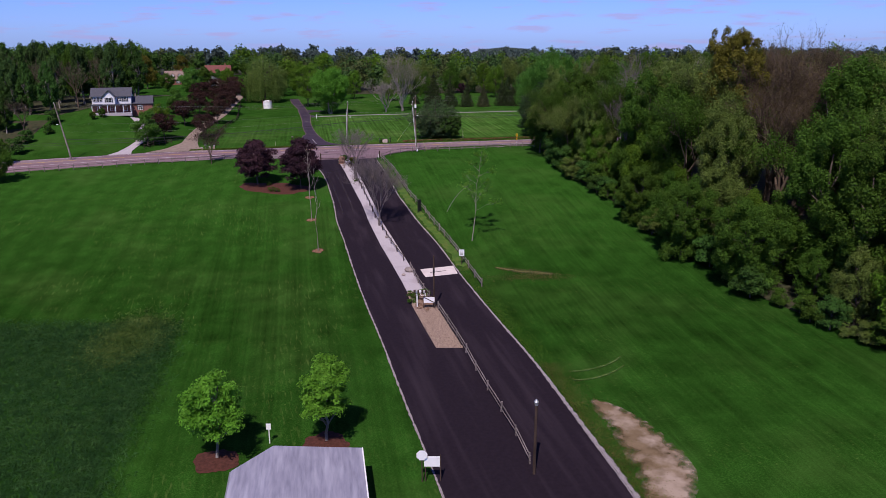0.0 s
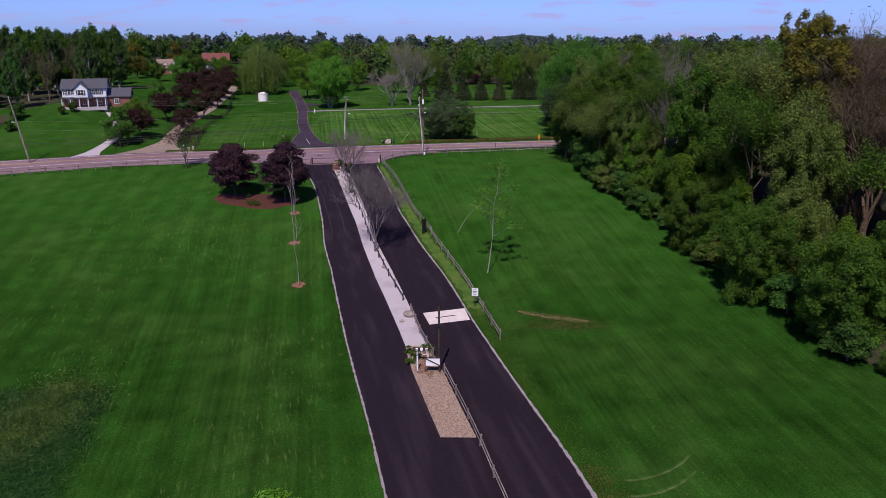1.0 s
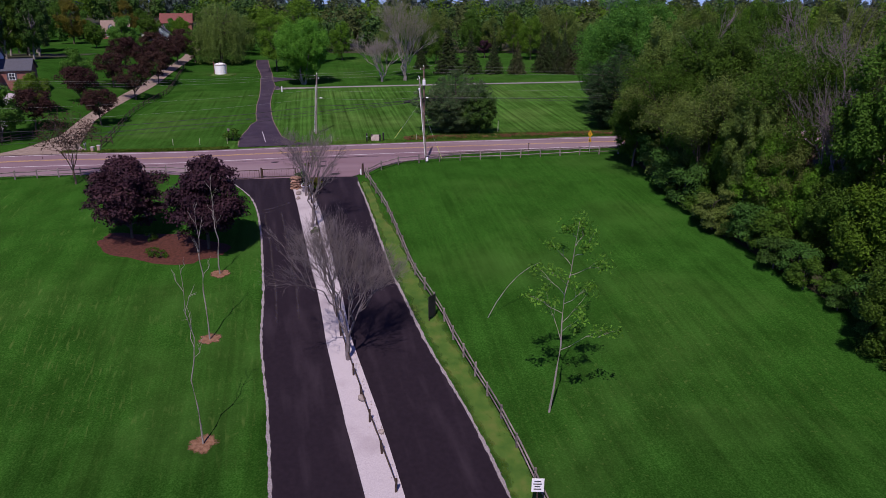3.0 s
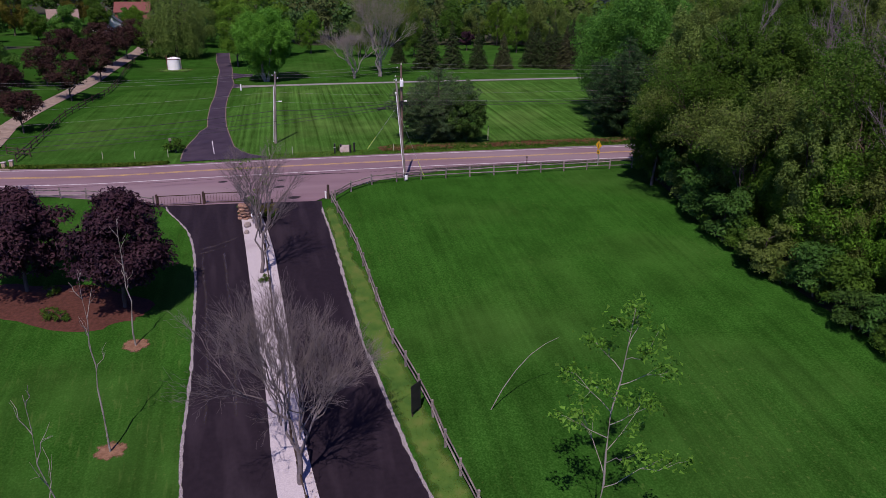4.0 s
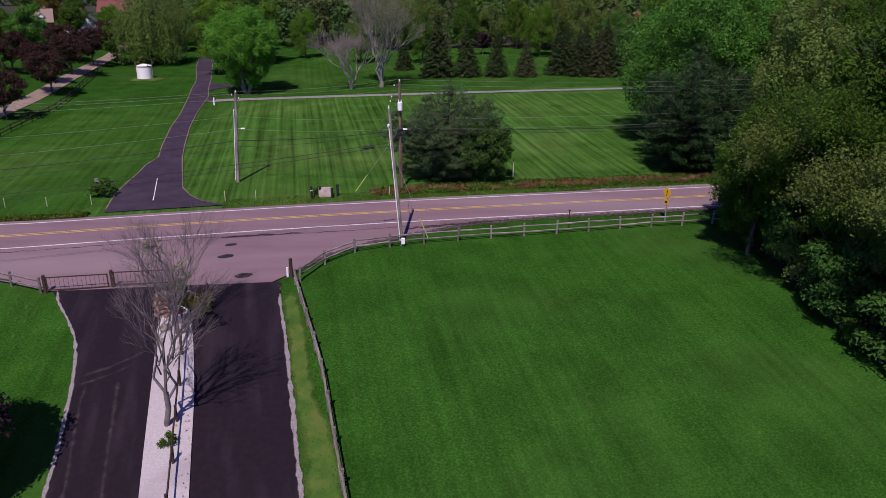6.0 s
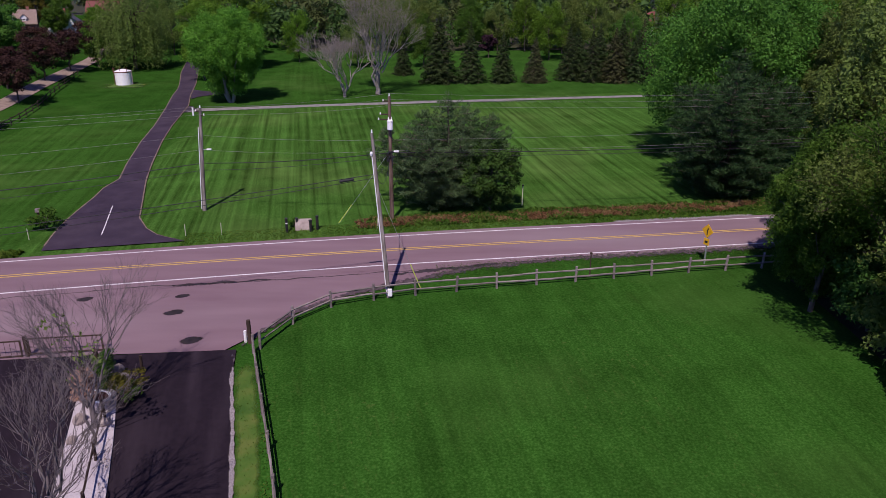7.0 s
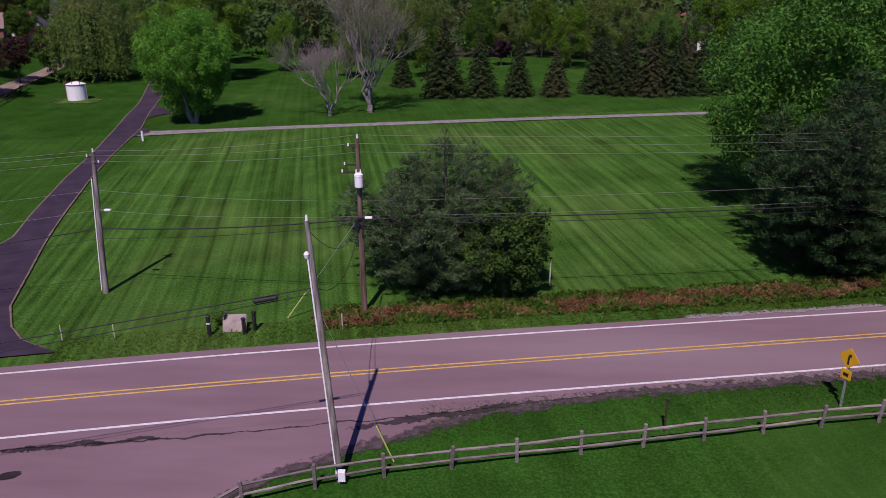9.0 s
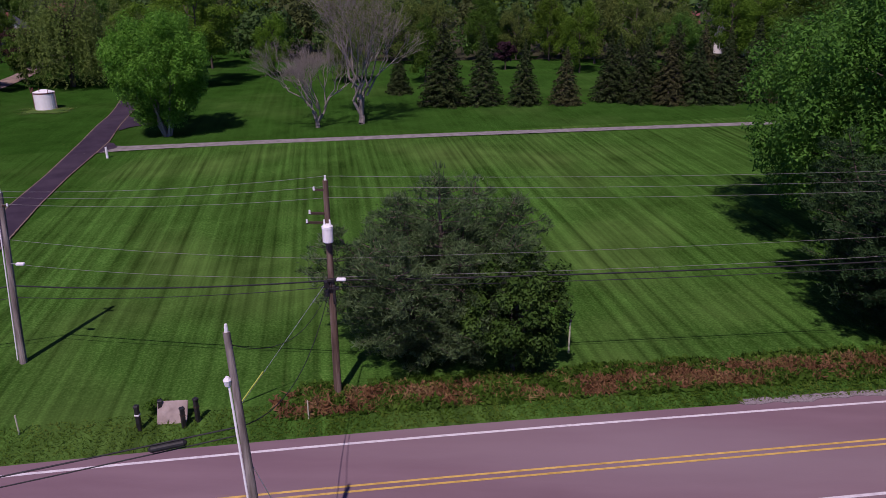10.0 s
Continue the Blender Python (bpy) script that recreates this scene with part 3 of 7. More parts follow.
drive_y = [-80, -20, 20, 39, 48, 57, 66, 77, 88, 98, 105, 111, 119, 125, 129, 132, 134.2]
structure("driveway", ribbon("driveway", [(left_edge(y), y, right_edge(y), y + (1.3 if y > 134 else 0)) for y in drive_y], ASPHALT_NEW, 0.07, 10, 1.5),
          "fresh black asphalt driveway with two lanes", "driveway")
road_x = list(range(-230, 131, 6))
structure("road", ribbon("road", [(x, road_mid(x) - 3.3, x, road_mid(x) + 3.1) for x in road_x], ASPHALT_OLD, 0.06, 8, 3.0),
          "worn pinkish grey asphalt two-lane road", "road")
APRON = [(-150, 109.5), (-110, 120.5), (-90, 126.3), (-70, 131.2), (-60, 133.0), (-52, 134.6), (-45, 136.6), (-36, 135.7), (-31.5, 134.2), (-24, 134.9), (-15, 135.5), (-14, 137.2), (-12, 139.6), (-9, 141.6), (-5, 143.3), (0, 145.3), (7, 146.7)]
structure("road_apron", ribbon("road_apron", [(x, y, x, road_mid(x) - 3.2) for x, y in APRON], ASPHALT_OLD, 0.052, 6, 2.0),
          "grey asphalt mouth of the driveway beside the road", "pavement")
for name, off, w, mat, label in (("road_edge_line", -2.55, 0.13, PAINT_WHITE, "worn white edge line on the road"),
                                 ("road_edge_line", 2.5, 0.13, PAINT_WHITE, "worn white edge line on the road"),
                                 ("road_centre_line", -0.14, 0.10, PAINT_YELLOW, "yellow centre line on the road"),
                                 ("road_centre_line", 0.14, 0.10, PAINT_YELLOW, "yellow centre line on the road")):
    structure(name, ribbon(name, [(x, road_mid(x) + off - w / 2, x, road_mid(x) + off + w / 2) for x in road_x], mat, 0.068, 1, 3.0), label, "road marking")
isl = list(np.arange(74.5, 133.6, 3.0)) + [133.5]
structure("island_strip", ribbon("island_strip", [(island_left(y), y, island_right(y), y) for y in isl], CONCRETE, 0.16, 4, 1.5, 0.2),
          "pale concrete strip between the two driveway lanes", "pavement")
structure("gravel_bed", ribbon("gravel_bed", [(island_left(y), y, island_right(y), y) for y in (60.9, 64, 68, 71, 74.4)], GRAVEL, 0.15, 6, 1.0, 0.2),
          "brown pea gravel bed between the driveway lanes", "gravel")
structure("concrete_slab", ribbon("concrete_slab", [(-2.35, 78.6, -3.15, 80.9), (2.1, 79.6, 1.55, 81.9)], SLAB, 0.10, 4, 1.0, 0.12),
          "pale concrete slab with a slot drain across one lane", "pavement")
structure("drain_slot", ribbon("drain_slot", [(-1.7, 79.85, -1.72, 80.0), (0.5, 80.4, 0.48, 80.55)], BLACK_METAL, 0.104, 1, 1.0),
          "dark metal drain grate in the concrete slab", "drain")
vy = list(np.arange(36, 135.2, 2.2))
rnd = random.Random(4)
structure("lane_verge", ribbon("lane_verge", [(left_edge(y) - 0.20 - rnd.random() * 0.10, y, left_edge(y) + 0.10, y) for y in vy], VERGE, 0.078, 4, 1.1),
          "narrow pale stone verge along the driveway", "verge")
structure("lane_verge", ribbon("lane_verge", [(right_edge(y) - 0.11, y, right_edge(y) + 0.20 + rnd.random() * 0.14, y) for y in vy], VERGE, 0.078, 4, 1.1),
          "narrow pale stone verge along the driveway", "verge")
structure("grass_verge", ribbon("grass_verge", [(right_edge(y) + 0.1, y, right_edge(y) + 2.6 - 1.0 * (y > 122), y) for y in np.arange(80, 136.4, 2.5)], DRYGRASS, 0.055, 4, 1.5),
          "rough yellowish grass strip between lane and fence", "verge")

# the neighbour's drive, the far path and the drives to the west
FAR_DRIVE = [(-34.7, 148.2, -23.8, 150.0), (-35.4, 150.6, -26.5, 151.1), (-35.9, 152.6, -28.1, 152.5), (-36.3, 155.5, -29.8, 155.0), (-36.7, 160.5, -31.7, 160.1), (-37.1, 163.2, -33.0, 163.5), (-36.8, 166.0, -34.0, 166.3),
             (-38.4, 171.1, -35.6, 171.4), (-40.8, 180.3, -38.1, 180.3), (-42.4, 188.0, -39.9, 188.0), (-45.5, 200, -42.2, 200.5), (-49.1, 213, -46.3, 213), (-55.1, 229, -51.7, 229), (-59.1, 242, -55.7, 242)]
structure("far_driveway", ribbon("far_driveway", FAR_DRIVE, ASPHALT_FAR, 0.055, 4, 1.5),
          "dark asphalt driveway beyond the road", "driveway")
DRIVE_RIM = soften(material("dry_drive_rim", [(0.13, 0.095, 0.070), (0.22, 0.17, 0.135)], scale=5, rough=0.95, bump=0.5), 1.4, 0.2, 0.6, 1.4)
for side in (0, 2):
    edge_rows = [(r[side] - 0.12, r[side + 1], r[side] + 0.12, r[side + 1]) for r in FAR_DRIVE]
    structure("drive_rim", ribbon("drive_rim", edge_rows, DRIVE_RIM, 0.064, 4, 1.0), "thin dry tan rim along the far driveway", "verge")
structure("drive_line", ribbon("drive_line", [(-31.42, 151.2, -31.33, 151.2), (-33.72, 158.0, -33.63, 158.0)], PAINT_WHITE, 0.062, 1, 1.5), "white line painted on the far driveway", "road marking")
structure("far_path", ribbon("far_path", [(-42.6, 195.6, -42.6, 199.2), (-39.5, 196.6, -39.5, 198.7), (-35, 197.6, -35, 199.3), (-24, 199.3, -24, 200.9), (-2, 202.1, -2, 203.6), (35, 206.3, 35, 207.7), (60, 208.8, 60, 210.2)], PATH_GREY, 0.055, 2, 3.0),
          "pale narrow path across the far lawn", "path")
structure("house_drive", ribbon("house_drive", [(-77.8, 138.6, -72.4, 139.6), (-76.6, 141.3, -73.6, 142.0), (-76.1, 146.5, -74.1, 147.0), (-76.2, 150, -74.2, 150.4), (-77.2, 155, -75.2, 155.5), (-80, 161, -77.6, 161.6), (-84, 166, -81, 167)], CONCRETE, 0.055, 3, 1.5),
          "pale concrete drive to the white house", "driveway")
structure("gravel_drive", ribbon("gravel_drive", [(-69.8, 140.3, -53.8, 143.2), (-66.6, 144.5, -58.8, 145.8), (-65.5, 151.7, -61.6, 152.4), (-66.9, 160.7, -64.4, 161.3), (-67.8, 171, -65.5, 171.8), (-69.5, 184, -67.1, 184.6), (-72.5, 206, -69.9, 206.6), (-77.9, 235.5, -75.3, 236), (-83, 256, -80.3, 256)], GRAVEL_DRIVE, 0.13, 4, 1.5),
          "pinkish tan gravel drive lined with small trees", "driveway")
structure("mulch_bed", patch("mulch_bed", -32.9, 116.3, 7.6, 2.7, MULCH, -10, dome=0.12, seed=3), "red-brown mulch bed under the purple trees", "mulch")
structure("bare_earth", ribbon("bare_earth", [(right_edge(y) + i, y, right_edge(y) + o, y) for y, i, o in ((52, 2.4, 3.6), (50.5, 2.3, 5.2), (48.5, 2.4, 6.4), (45, 2.0, 7.2), (42.5, 1.6, 6.8), (40.5, 1.0, 5.6), (38.8, 0.6, 3.8), (37.2, 0.3, 1.8))], DIRT, 0.05, 12, 0.6),
          "bare tan earth worn beside the lane", "earth")
for k in (0.0, 1.5):
    structure("tyre_track", ribbon("tyre_track", [(x, y + k - 0.3, x, y + k + 0.3) for x, y in ((12.9, 54.9), (14.4, 55.0), (15.9, 55.4), (17.2, 56.0), (18.4, 56.8), (19.6, 57.9))], TRACK, 0.052, 4, 0.4),
              "pale curved tyre track pressed into the lawn", "tyre track")
structure("lane_gravel", ribbon("lane_gravel", [(right_edge(y) - 0.1, y, right_edge(y) + w, y) for y, w in ((30, 0.9), (36, 0.8), (42, 0.7), (48, 0.55), (56, 0.4), (66, 0.3), (76, 0.25))], VERGE, 0.082, 6, 0.8),
          "loose grey gravel along the lane's edge", "gravel")
structure("dead_grass", ribbon("dead_grass", [(x, y - w, x, y + w) for x, y, w in ((6.8, 81.7, 0.4), (8.5, 81.0, 0.9), (11, 80.3, 1.3), (13.5, 79.8, 1.3), (16, 79.2, 0.8))], BROWN_PATCH, 0.05, 6, 0.5), "brown patch of dead grass in the lawn", "grass")
EDGE_ROUGH = soften(material("crumbled_asphalt", [(0.050, 0.036, 0.040), (0.105, 0.078, 0.086)], scale=3, rough=0.95, bump=0.7), 2.6, 0.35, 0.9, 2.6)
structure("crumbled_edge", ribbon("crumbled_edge", [(x, y - 0.55, x, y + 0.6) for x, y in APRON[10:] + [(14, 147.5), (22, 148.5), (32, 149.7), (45, 151.2)]], EDGE_ROUGH, 0.062, 8, 0.5), "dark crumbled asphalt edge between apron and grass", "pavement")
structure("path_mouth", patch("path_mouth", -42.6, 198.0, 2.2, 2.3, ASPHALT_FAR, -25, 0.062, 0.2, 12), "dark asphalt where the path meets the far driveway", "asphalt")
structure("drive_spur", ribbon("drive_spur", [(-47.0, 213.4, -43.6, 205.6), (-45.0, 211.9, -42.9, 207.6), (-42.0, 211.0, -40.9, 208.7), (-39.4, 210.6, -39.0, 209.2)], ASPHALT_FAR, 0.062, 3, 1.0), "short asphalt spur off the far driveway", "asphalt")
structure("road_crumbs", ribbon("road_crumbs", [(x, road_mid(x) + 2.85, x, road_mid(x) + 3.55) for x in range(12, 27, 2)], VERGE, 0.075, 6, 0.6),
          "pale crumbled gravel at the road's far edge", "gravel")
structure("bare_earth", patch("bare_earth", -3.2, 38.6, 3.4, 2.6, DIRT, 0, seed=9), "bare tan earth beside the shed", "earth")

# ---- plants ----


def quads(name, c, nrm, size, mat, rng, slim=0.55):
    """Many small leaf sprays: one pointed leaf at each place c, facing about nrm."""
    n = len(c)
    nrm = nrm / (np.linalg.norm(nrm, axis=1, keepdims=True) + 1e-9)
    r = rng.normal(size=(n, 3))
    u = np.cross(nrm, r)
    u /= np.linalg.norm(u, axis=1, keepdims=True) + 1e-9
    v = np.cross(nrm, u)
    s = size * rng.uniform(0.6, 1.35, (n, 1))
    bend = nrm * s * rng.uniform(-0.25, 0.25, (n, 1))
    pts = np.stack([c - u * s * 0.8 - v * s * slim, c - u * s * 0.8 + v * s * slim + bend, c + u * s * 1.2], 1).reshape(-1, 3)
    me = bpy.data.meshes.new(name)
    me.vertices.add(3 * n)
    me.vertices.foreach_set("co", pts.ravel().astype(np.float32))
    me.loops.add(3 * n)
    me.loops.foreach_set("vertex_index", np.arange(3 * n, dtype=np.int32))
    me.polygons.add(n)
    me.polygons.foreach_set("loop_start", np.arange(0, 3 * n, 3, dtype=np.int32))
    me.materials.append(mat)
    me.update(calc_edges=True)
    return me


def limbs(name, segs, mat, sides=5):
    """Tapered round pieces of wood; segs: from, to, radius, radius."""
    a = np.array([s[0] for s in segs], float)
    b = np.array([s[1] for s in segs], float)
    ra = np.array([s[2] for s in segs], float)[:, None]
    rb = np.array([s[3] for s in segs], float)[:, None]
    d = b - a
    d /= np.linalg.norm(d, axis=1, keepdims=True) + 1e-9
    ref = np.where(np.abs(d[:, 2:3]) < 0.9, [[0, 0, 1.0]], [[1.0, 0, 0]])
    u = np.cross(d, ref)
    u /= np.linalg.norm(u, axis=1, keepdims=True)
    w = np.cross(d, u)
    ring = []
    for k in range(sides):
        t = 2 * math.pi * k / sides
        o = u * math.cos(t) + w * math.sin(t)
        ring.append((a + o * ra, b + o * rb))
    pts = np.stack([r[0] for r in ring] + [r[1] for r in ring], 1).reshape(-1, 3)
    n = len(segs)
    base = np.arange(n)[:, None, None] * 2 * sides
    k = np.arange(sides)
    f = np.stack([k, (k + 1) % sides, (k + 1) % sides + sides, k + sides], 1)[None]
    idx = (base + f).reshape(-1).astype(np.int32)
    me = bpy.data.meshes.new(name)
    me.vertices.add(len(pts))
    me.vertices.foreach_set("co", pts.ravel().astype(np.float32))
    me.loops.add(len(idx))
    me.loops.foreach_set("vertex_index", idx)
    me.polygons.add(n * sides)
    me.polygons.foreach_set("loop_start", np.arange(0, len(idx), 4, dtype=np.int32))
    me.polygons.foreach_set("use_smooth", [True] * (n * sides))
    me.materials.append(mat)
    me.update(calc_edges=True)
    return me


def wobbly(a, b, ra, rb, rng, n=4, amount=0.06):
    """A bent limb from a to b in n pieces."""
    a, b = np.array(a, float), np.array(b, float)
    L = np.linalg.norm(b - a)
    p = [a + (b - a) * i / n + (rng.normal(size=3) * amount * L * math.sin(math.pi * i / n)) for i in range(n + 1)]
    return [(p[i], p[i + 1], ra + (rb - ra) * i / n, ra + (rb - ra) * (i + 1) / n) for i in range(n)]


def broadleaf(h, w, seed, n=5000, size=0.28, mat=None, bark=None, trunk=0.25, clumps=40, shape="round", clump=0.2, stem=1.0, lump=0.28, slim=0.55, tall=0.72):
    """A broadleaved tree, h high and w wide: trunk with limbs, and a crown of leafy clumps with gaps."""
    rng = np.random.default_rng(seed)
    c0, c1 = h * trunk * 0.85, h
    mid, half = (c0 + c1) / 2, (c1 - c0) / 2
    centres = []
    while len(centres) < clumps:
        p = rng.normal(size=3)
        p /= np.linalg.norm(p)
        r = rng.uniform(0.25, 1.0) ** 0.45
        p = p * r
        wide = 1.0
        if shape == "oval":
            wide = 0.75 + 0.25 * (p[2] < 0.2)
        elif shape == "cone":
            wide = 1.15 - 0.55 * (p[2] + 1) / 2 - 0.2 * (p[2] > 0.6)
        elif shape == "vase":
            wide = 0.55 + 0.45 * (p[2] + 1) / 2
        k = 1 + lump * noise.noise((p[0] * 1.7 + seed, p[1] * 1.7, p[2] * 1.7))
        centres.append((p[0] * w / 2 * 0.83 * wide * k, p[1] * w / 2 * 0.83 * wide * k, mid + p[2] * half * 0.86 * k))
    centres = np.array(centres)
    rad = clump * w * rng.uniform(0.55, 1.15, len(centres))
    pick = rng.choice(len(centres), n, p=rad ** 2 / (rad ** 2).sum())
    d = rng.normal(size=(n, 3))
    d /= np.linalg.norm(d, axis=1, keepdims=True)
    if tall < 1:
        d[:, 2] = np.where(d[:, 2] < -0.35, -d[:, 2], d[:, 2])
    shell = rng.uniform(0.45, 1.08, (n, 1))
    pts = centres[pick] + d * rad[pick][:, None] * shell * np.array([[1, 1, tall]])
    nrm = d + rng.normal(size=(n, 3)) * 0.55 + np.array([[0, 0, 0.45]])
    leaves = quads("crown", pts, nrm, size, mat, rng, slim)
    r0 = (0.012 * h + 0.06) * stem
    top = np.array([rng.normal() * 0.02 * h, rng.normal() * 0.02 * h, h * 0.72])
    segs = wobbly((0, 0, -0.3), top, r0, r0 * 0.25, rng, 6, 0.02)
    for i in rng.choice(len(centres), min(len(centres), 16), replace=False):
        f = rng.uniform(0.3, 0.9)
        z = max(h * trunk * 0.7, min(h * 0.66, centres[i][2] * f))
        segs += wobbly((top[0] * z / top[2], top[1] * z / top[2], z), centres[i], r0 * 0.34, r0 * 0.08, rng, 3, 0.07)
    return limbs("trunk", segs, bark, 6), leaves


def needle_tree(h, w, seed, n=5000, size=0.25, mat=None, bark=None, skirt=0.04, loose=0.0):
    """A conifer: tiers of drooping branches, each a spray of needles."""
    rng = np.random.default_rng(seed)
    segs = wobbly((0, 0, -0.3), (0, 0, h * 0.97), 0.02 * h, 0.02, rng, 5, 0.006)
    tiers = int(h * 2.0) + 6
    tips, wts = [], []
    for k in range(tiers):
        f = k / (tiers - 1)
        z = h * (skirt + (0.97 - skirt) * f)
        reach = w / 2 * ((1 - f) ** (0.95 - 0.35 * loose)) * (1 + 0.1 * loose) + 0.12
        m = max(5, int(11 * (1 - f * 0.5)))
        turn = rng.uniform(0, 6.28)
        for j in range(m):
            a = turn + 6.283 * j / m + rng.normal() * 0.12
            L = reach * rng.uniform(0.72 - 0.2 * loose, 1.12)
            tips.append((z, a, L))
            wts.append(L ** 1.1 + 0.15)
            if j % 2 == 0:
                e = np.array((math.cos(a) * L * 0.85, math.sin(a) * L * 0.85, z - 0.12 * L + loose * 0.3 * L))
                segs += [((0, 0, z), e, 0.05 + 0.01 * h * (1 - f), 0.015)]
    tips, wts = np.array(tips), np.array(wts)
    pick = rng.choice(len(tips), n, p=wts / wts.sum())
    t = rng.uniform(0.12, 1.0, n) ** 0.7
    z, a, L = tips[pick].T
    spread = rng.normal(size=n) * 0.16 * (1 - t * 0.5) * (1 + loose)
    r = L * t
    lift = -0.22 * r + loose * 0.42 * r + rng.normal(size=n) * 0.06 * (1 + loose * 3)
    pts = np.stack([np.cos(a + spread) * r, np.sin(a + spread) * r, z + lift], 1)
    nrm = np.stack([np.cos(a) * 0.5, np.sin(a) * 0.5, np.ones(n)], 1) + rng.normal(size=(n, 3)) * 0.5
    return limbs("trunk", segs, bark, 5), quads("crown", pts, nrm, size, mat, rng, 0.38)


def bare_tree(h, w, seed, depth=5, mat=None, trunk=0.2, spread=0.55, r0=None, kids=3, tips=None):
    """A tree without leaves: limbs that fork again and again down to twigs."""
    rng = np.random.default_rng(seed)
    segs = []

    def grow(p, d, L, r, k):
        e = p + d * L
        segs.extend(wobbly(p, e, r, r * 0.62, rng, 2, 0.10))
        if k == 0:
            return
        m = kids if k > 1 else kids + 1
        for i in range(m):
            s = rng.normal(size=3)
            s -= d * s.dot(d)
            s /= np.linalg.norm(s) + 1e-9
            nd = d + s * spread * rng.uniform(0.6, 1.3) + np.array([0, 0, 0.12])
            nd /= np.linalg.norm(nd)
            start = p + d * L * rng.uniform(0.55, 1.0)
            grow(start if i else e, nd, L * rng.uniform(0.62, 0.86), r * 0.58, k - 1)
    L = h * 0.26
    r0 = r0 or 0.013 * h
    base = np.array([0, 0, -0.3])
    topt = np.array([0, 0, h * trunk])
    segs.extend(wobbly(base, topt, r0 * 1.2, r0, rng, 3, 0.03))
    for i in range(4):
        a = i * 1.57 + rng.uniform(0, 0.8)
        d = np.array([math.cos(a) * spread * w / h * 1.3, math.sin(a) * spread * w / h * 1.3, 1.0])
        grow(topt * rng.uniform(0.7, 1.0), d / np.linalg.norm(d), L * rng.uniform(0.8, 1.15), r0 * 0.6, depth - 1)
    if tips is not None:
        tips.extend(g[1] for g in segs if g[2] < r0 * 0.25)
    thick = sorted(segs, key=lambda g: -g[2])
    cut = max(7, len(segs) // 60)
    return limbs("trunk", thick[:cut], mat, 7), limbs("crown", thick[cut:], mat, 3)


def place(meshes, x, y, label, category="tree", name="tree", scale=1.0, turn=0.0, group="", lean=(0, 0)):
    e = new(name)
    p = spot(x, y)
    e.matrix_basis = pose(p.x, p.y, p.z, lean[0], lean[1], turn) @ Matrix.Diagonal((scale, scale, scale, 1))
    tagged(e, label, category, group)
    for me in meshes:
        o = part(me.name.split(".")[0], me, e)
        if o.name.split(".")[0] == "twigs":
            tagged(o, kind="stuff")
    return e


# the pair of purple maples in the mulch bed
M = broadleaf(9.4, 8.8, 11, 26000, 0.155, LEAF_PURPLE, BARK, 0.06, 90, "cone", 0.14)
place(M, -36.6, 118.0, "dense dark purple-leaved maple in a mulch bed", turn=20, group="purple maples")
M = broadleaf(9.8, 9.2, 12, 27000, 0.155, LEAF_PURPLE, BARK, 0.06, 95, "cone", 0.14)
place(M, -27.6, 115.8, "dense dark purple-leaved maple beside the driveway", turn=70, group="purple maples")
# the two young trees by the shed
M = broadleaf(8.2, 6.1, 21, 13000, 0.135, LEAF_LIME, BARK_PALE, 0.27, 80, "round", 0.15)
place(M, -19.2, 44.1, "young bright lime-green tree in a mulch ring", group="young lime trees")
M = broadleaf(8.9, 5.6, 22, 13000, 0.135, LEAF_LIME, BARK_PALE, 0.25, 80, "cone", 0.15)
place(M, -10.2, 46.1, "young bright lime-green cone-shaped tree in a mulch ring", group="young lime trees")
# bare trees on the island
place(bare_tree(11.5, 8.0, 31, 6, TWIG, 0.2, 0.48, None, 4), -10.2, 97.0, "spreading leafless tree on the driveway island", group="bare island trees")
place(bare_tree(10.5, 4.2, 32, 6, TWIG, 0.2, 0.36, None, 3), -17.8, 120.6, "upright leafless tree on the driveway island", group="bare island trees", lean=(0, 6))
place(broadleaf(8.0, 4.6, 33, 200, 0.10, LEAF_OLIVE, TWIG, 0.4, 14, "round", 0.1, 0.5), -19.6, 127.6, "slim tree with a few new leaves on the island", group="bare island trees")
place(bare_tree(8.2, 5.4, 34, 6, TWIG, 0.2, 0.46, 0.12, 3), -20.2, 128.8, "dark leafless tree at the island's end", group="bare island trees")
# thin saplings
def sweep(name, pts, radii, mat, sides=12):
    """One round, tapered, unbroken shape along the points."""
    bm = bmesh.new()
    rings = []
    for i, p in enumerate(pts):
        a, b = Vector(pts[max(0, i - 1)]), Vector(pts[min(len(pts) - 1, i + 1)])
        q = (b - a).to_track_quat("Z", "Y")
        rings.append([bm.verts.new(Vector(p) + q @ Vector((radii[i] * math.cos(2 * math.pi * k / sides), radii[i] * math.sin(2 * math.pi * k / sides), 0))) for k in range(sides)])
    for u, v in zip(rings, rings[1:]):
        for k in range(sides):
            bm.faces.new((u[k], u[(k + 1) % sides], v[(k + 1) % sides], v[k]))
    bm.faces.new(rings[0][::-1])
    bm.faces.new(rings[-1])
    return bm_mesh(name, bm, mat)


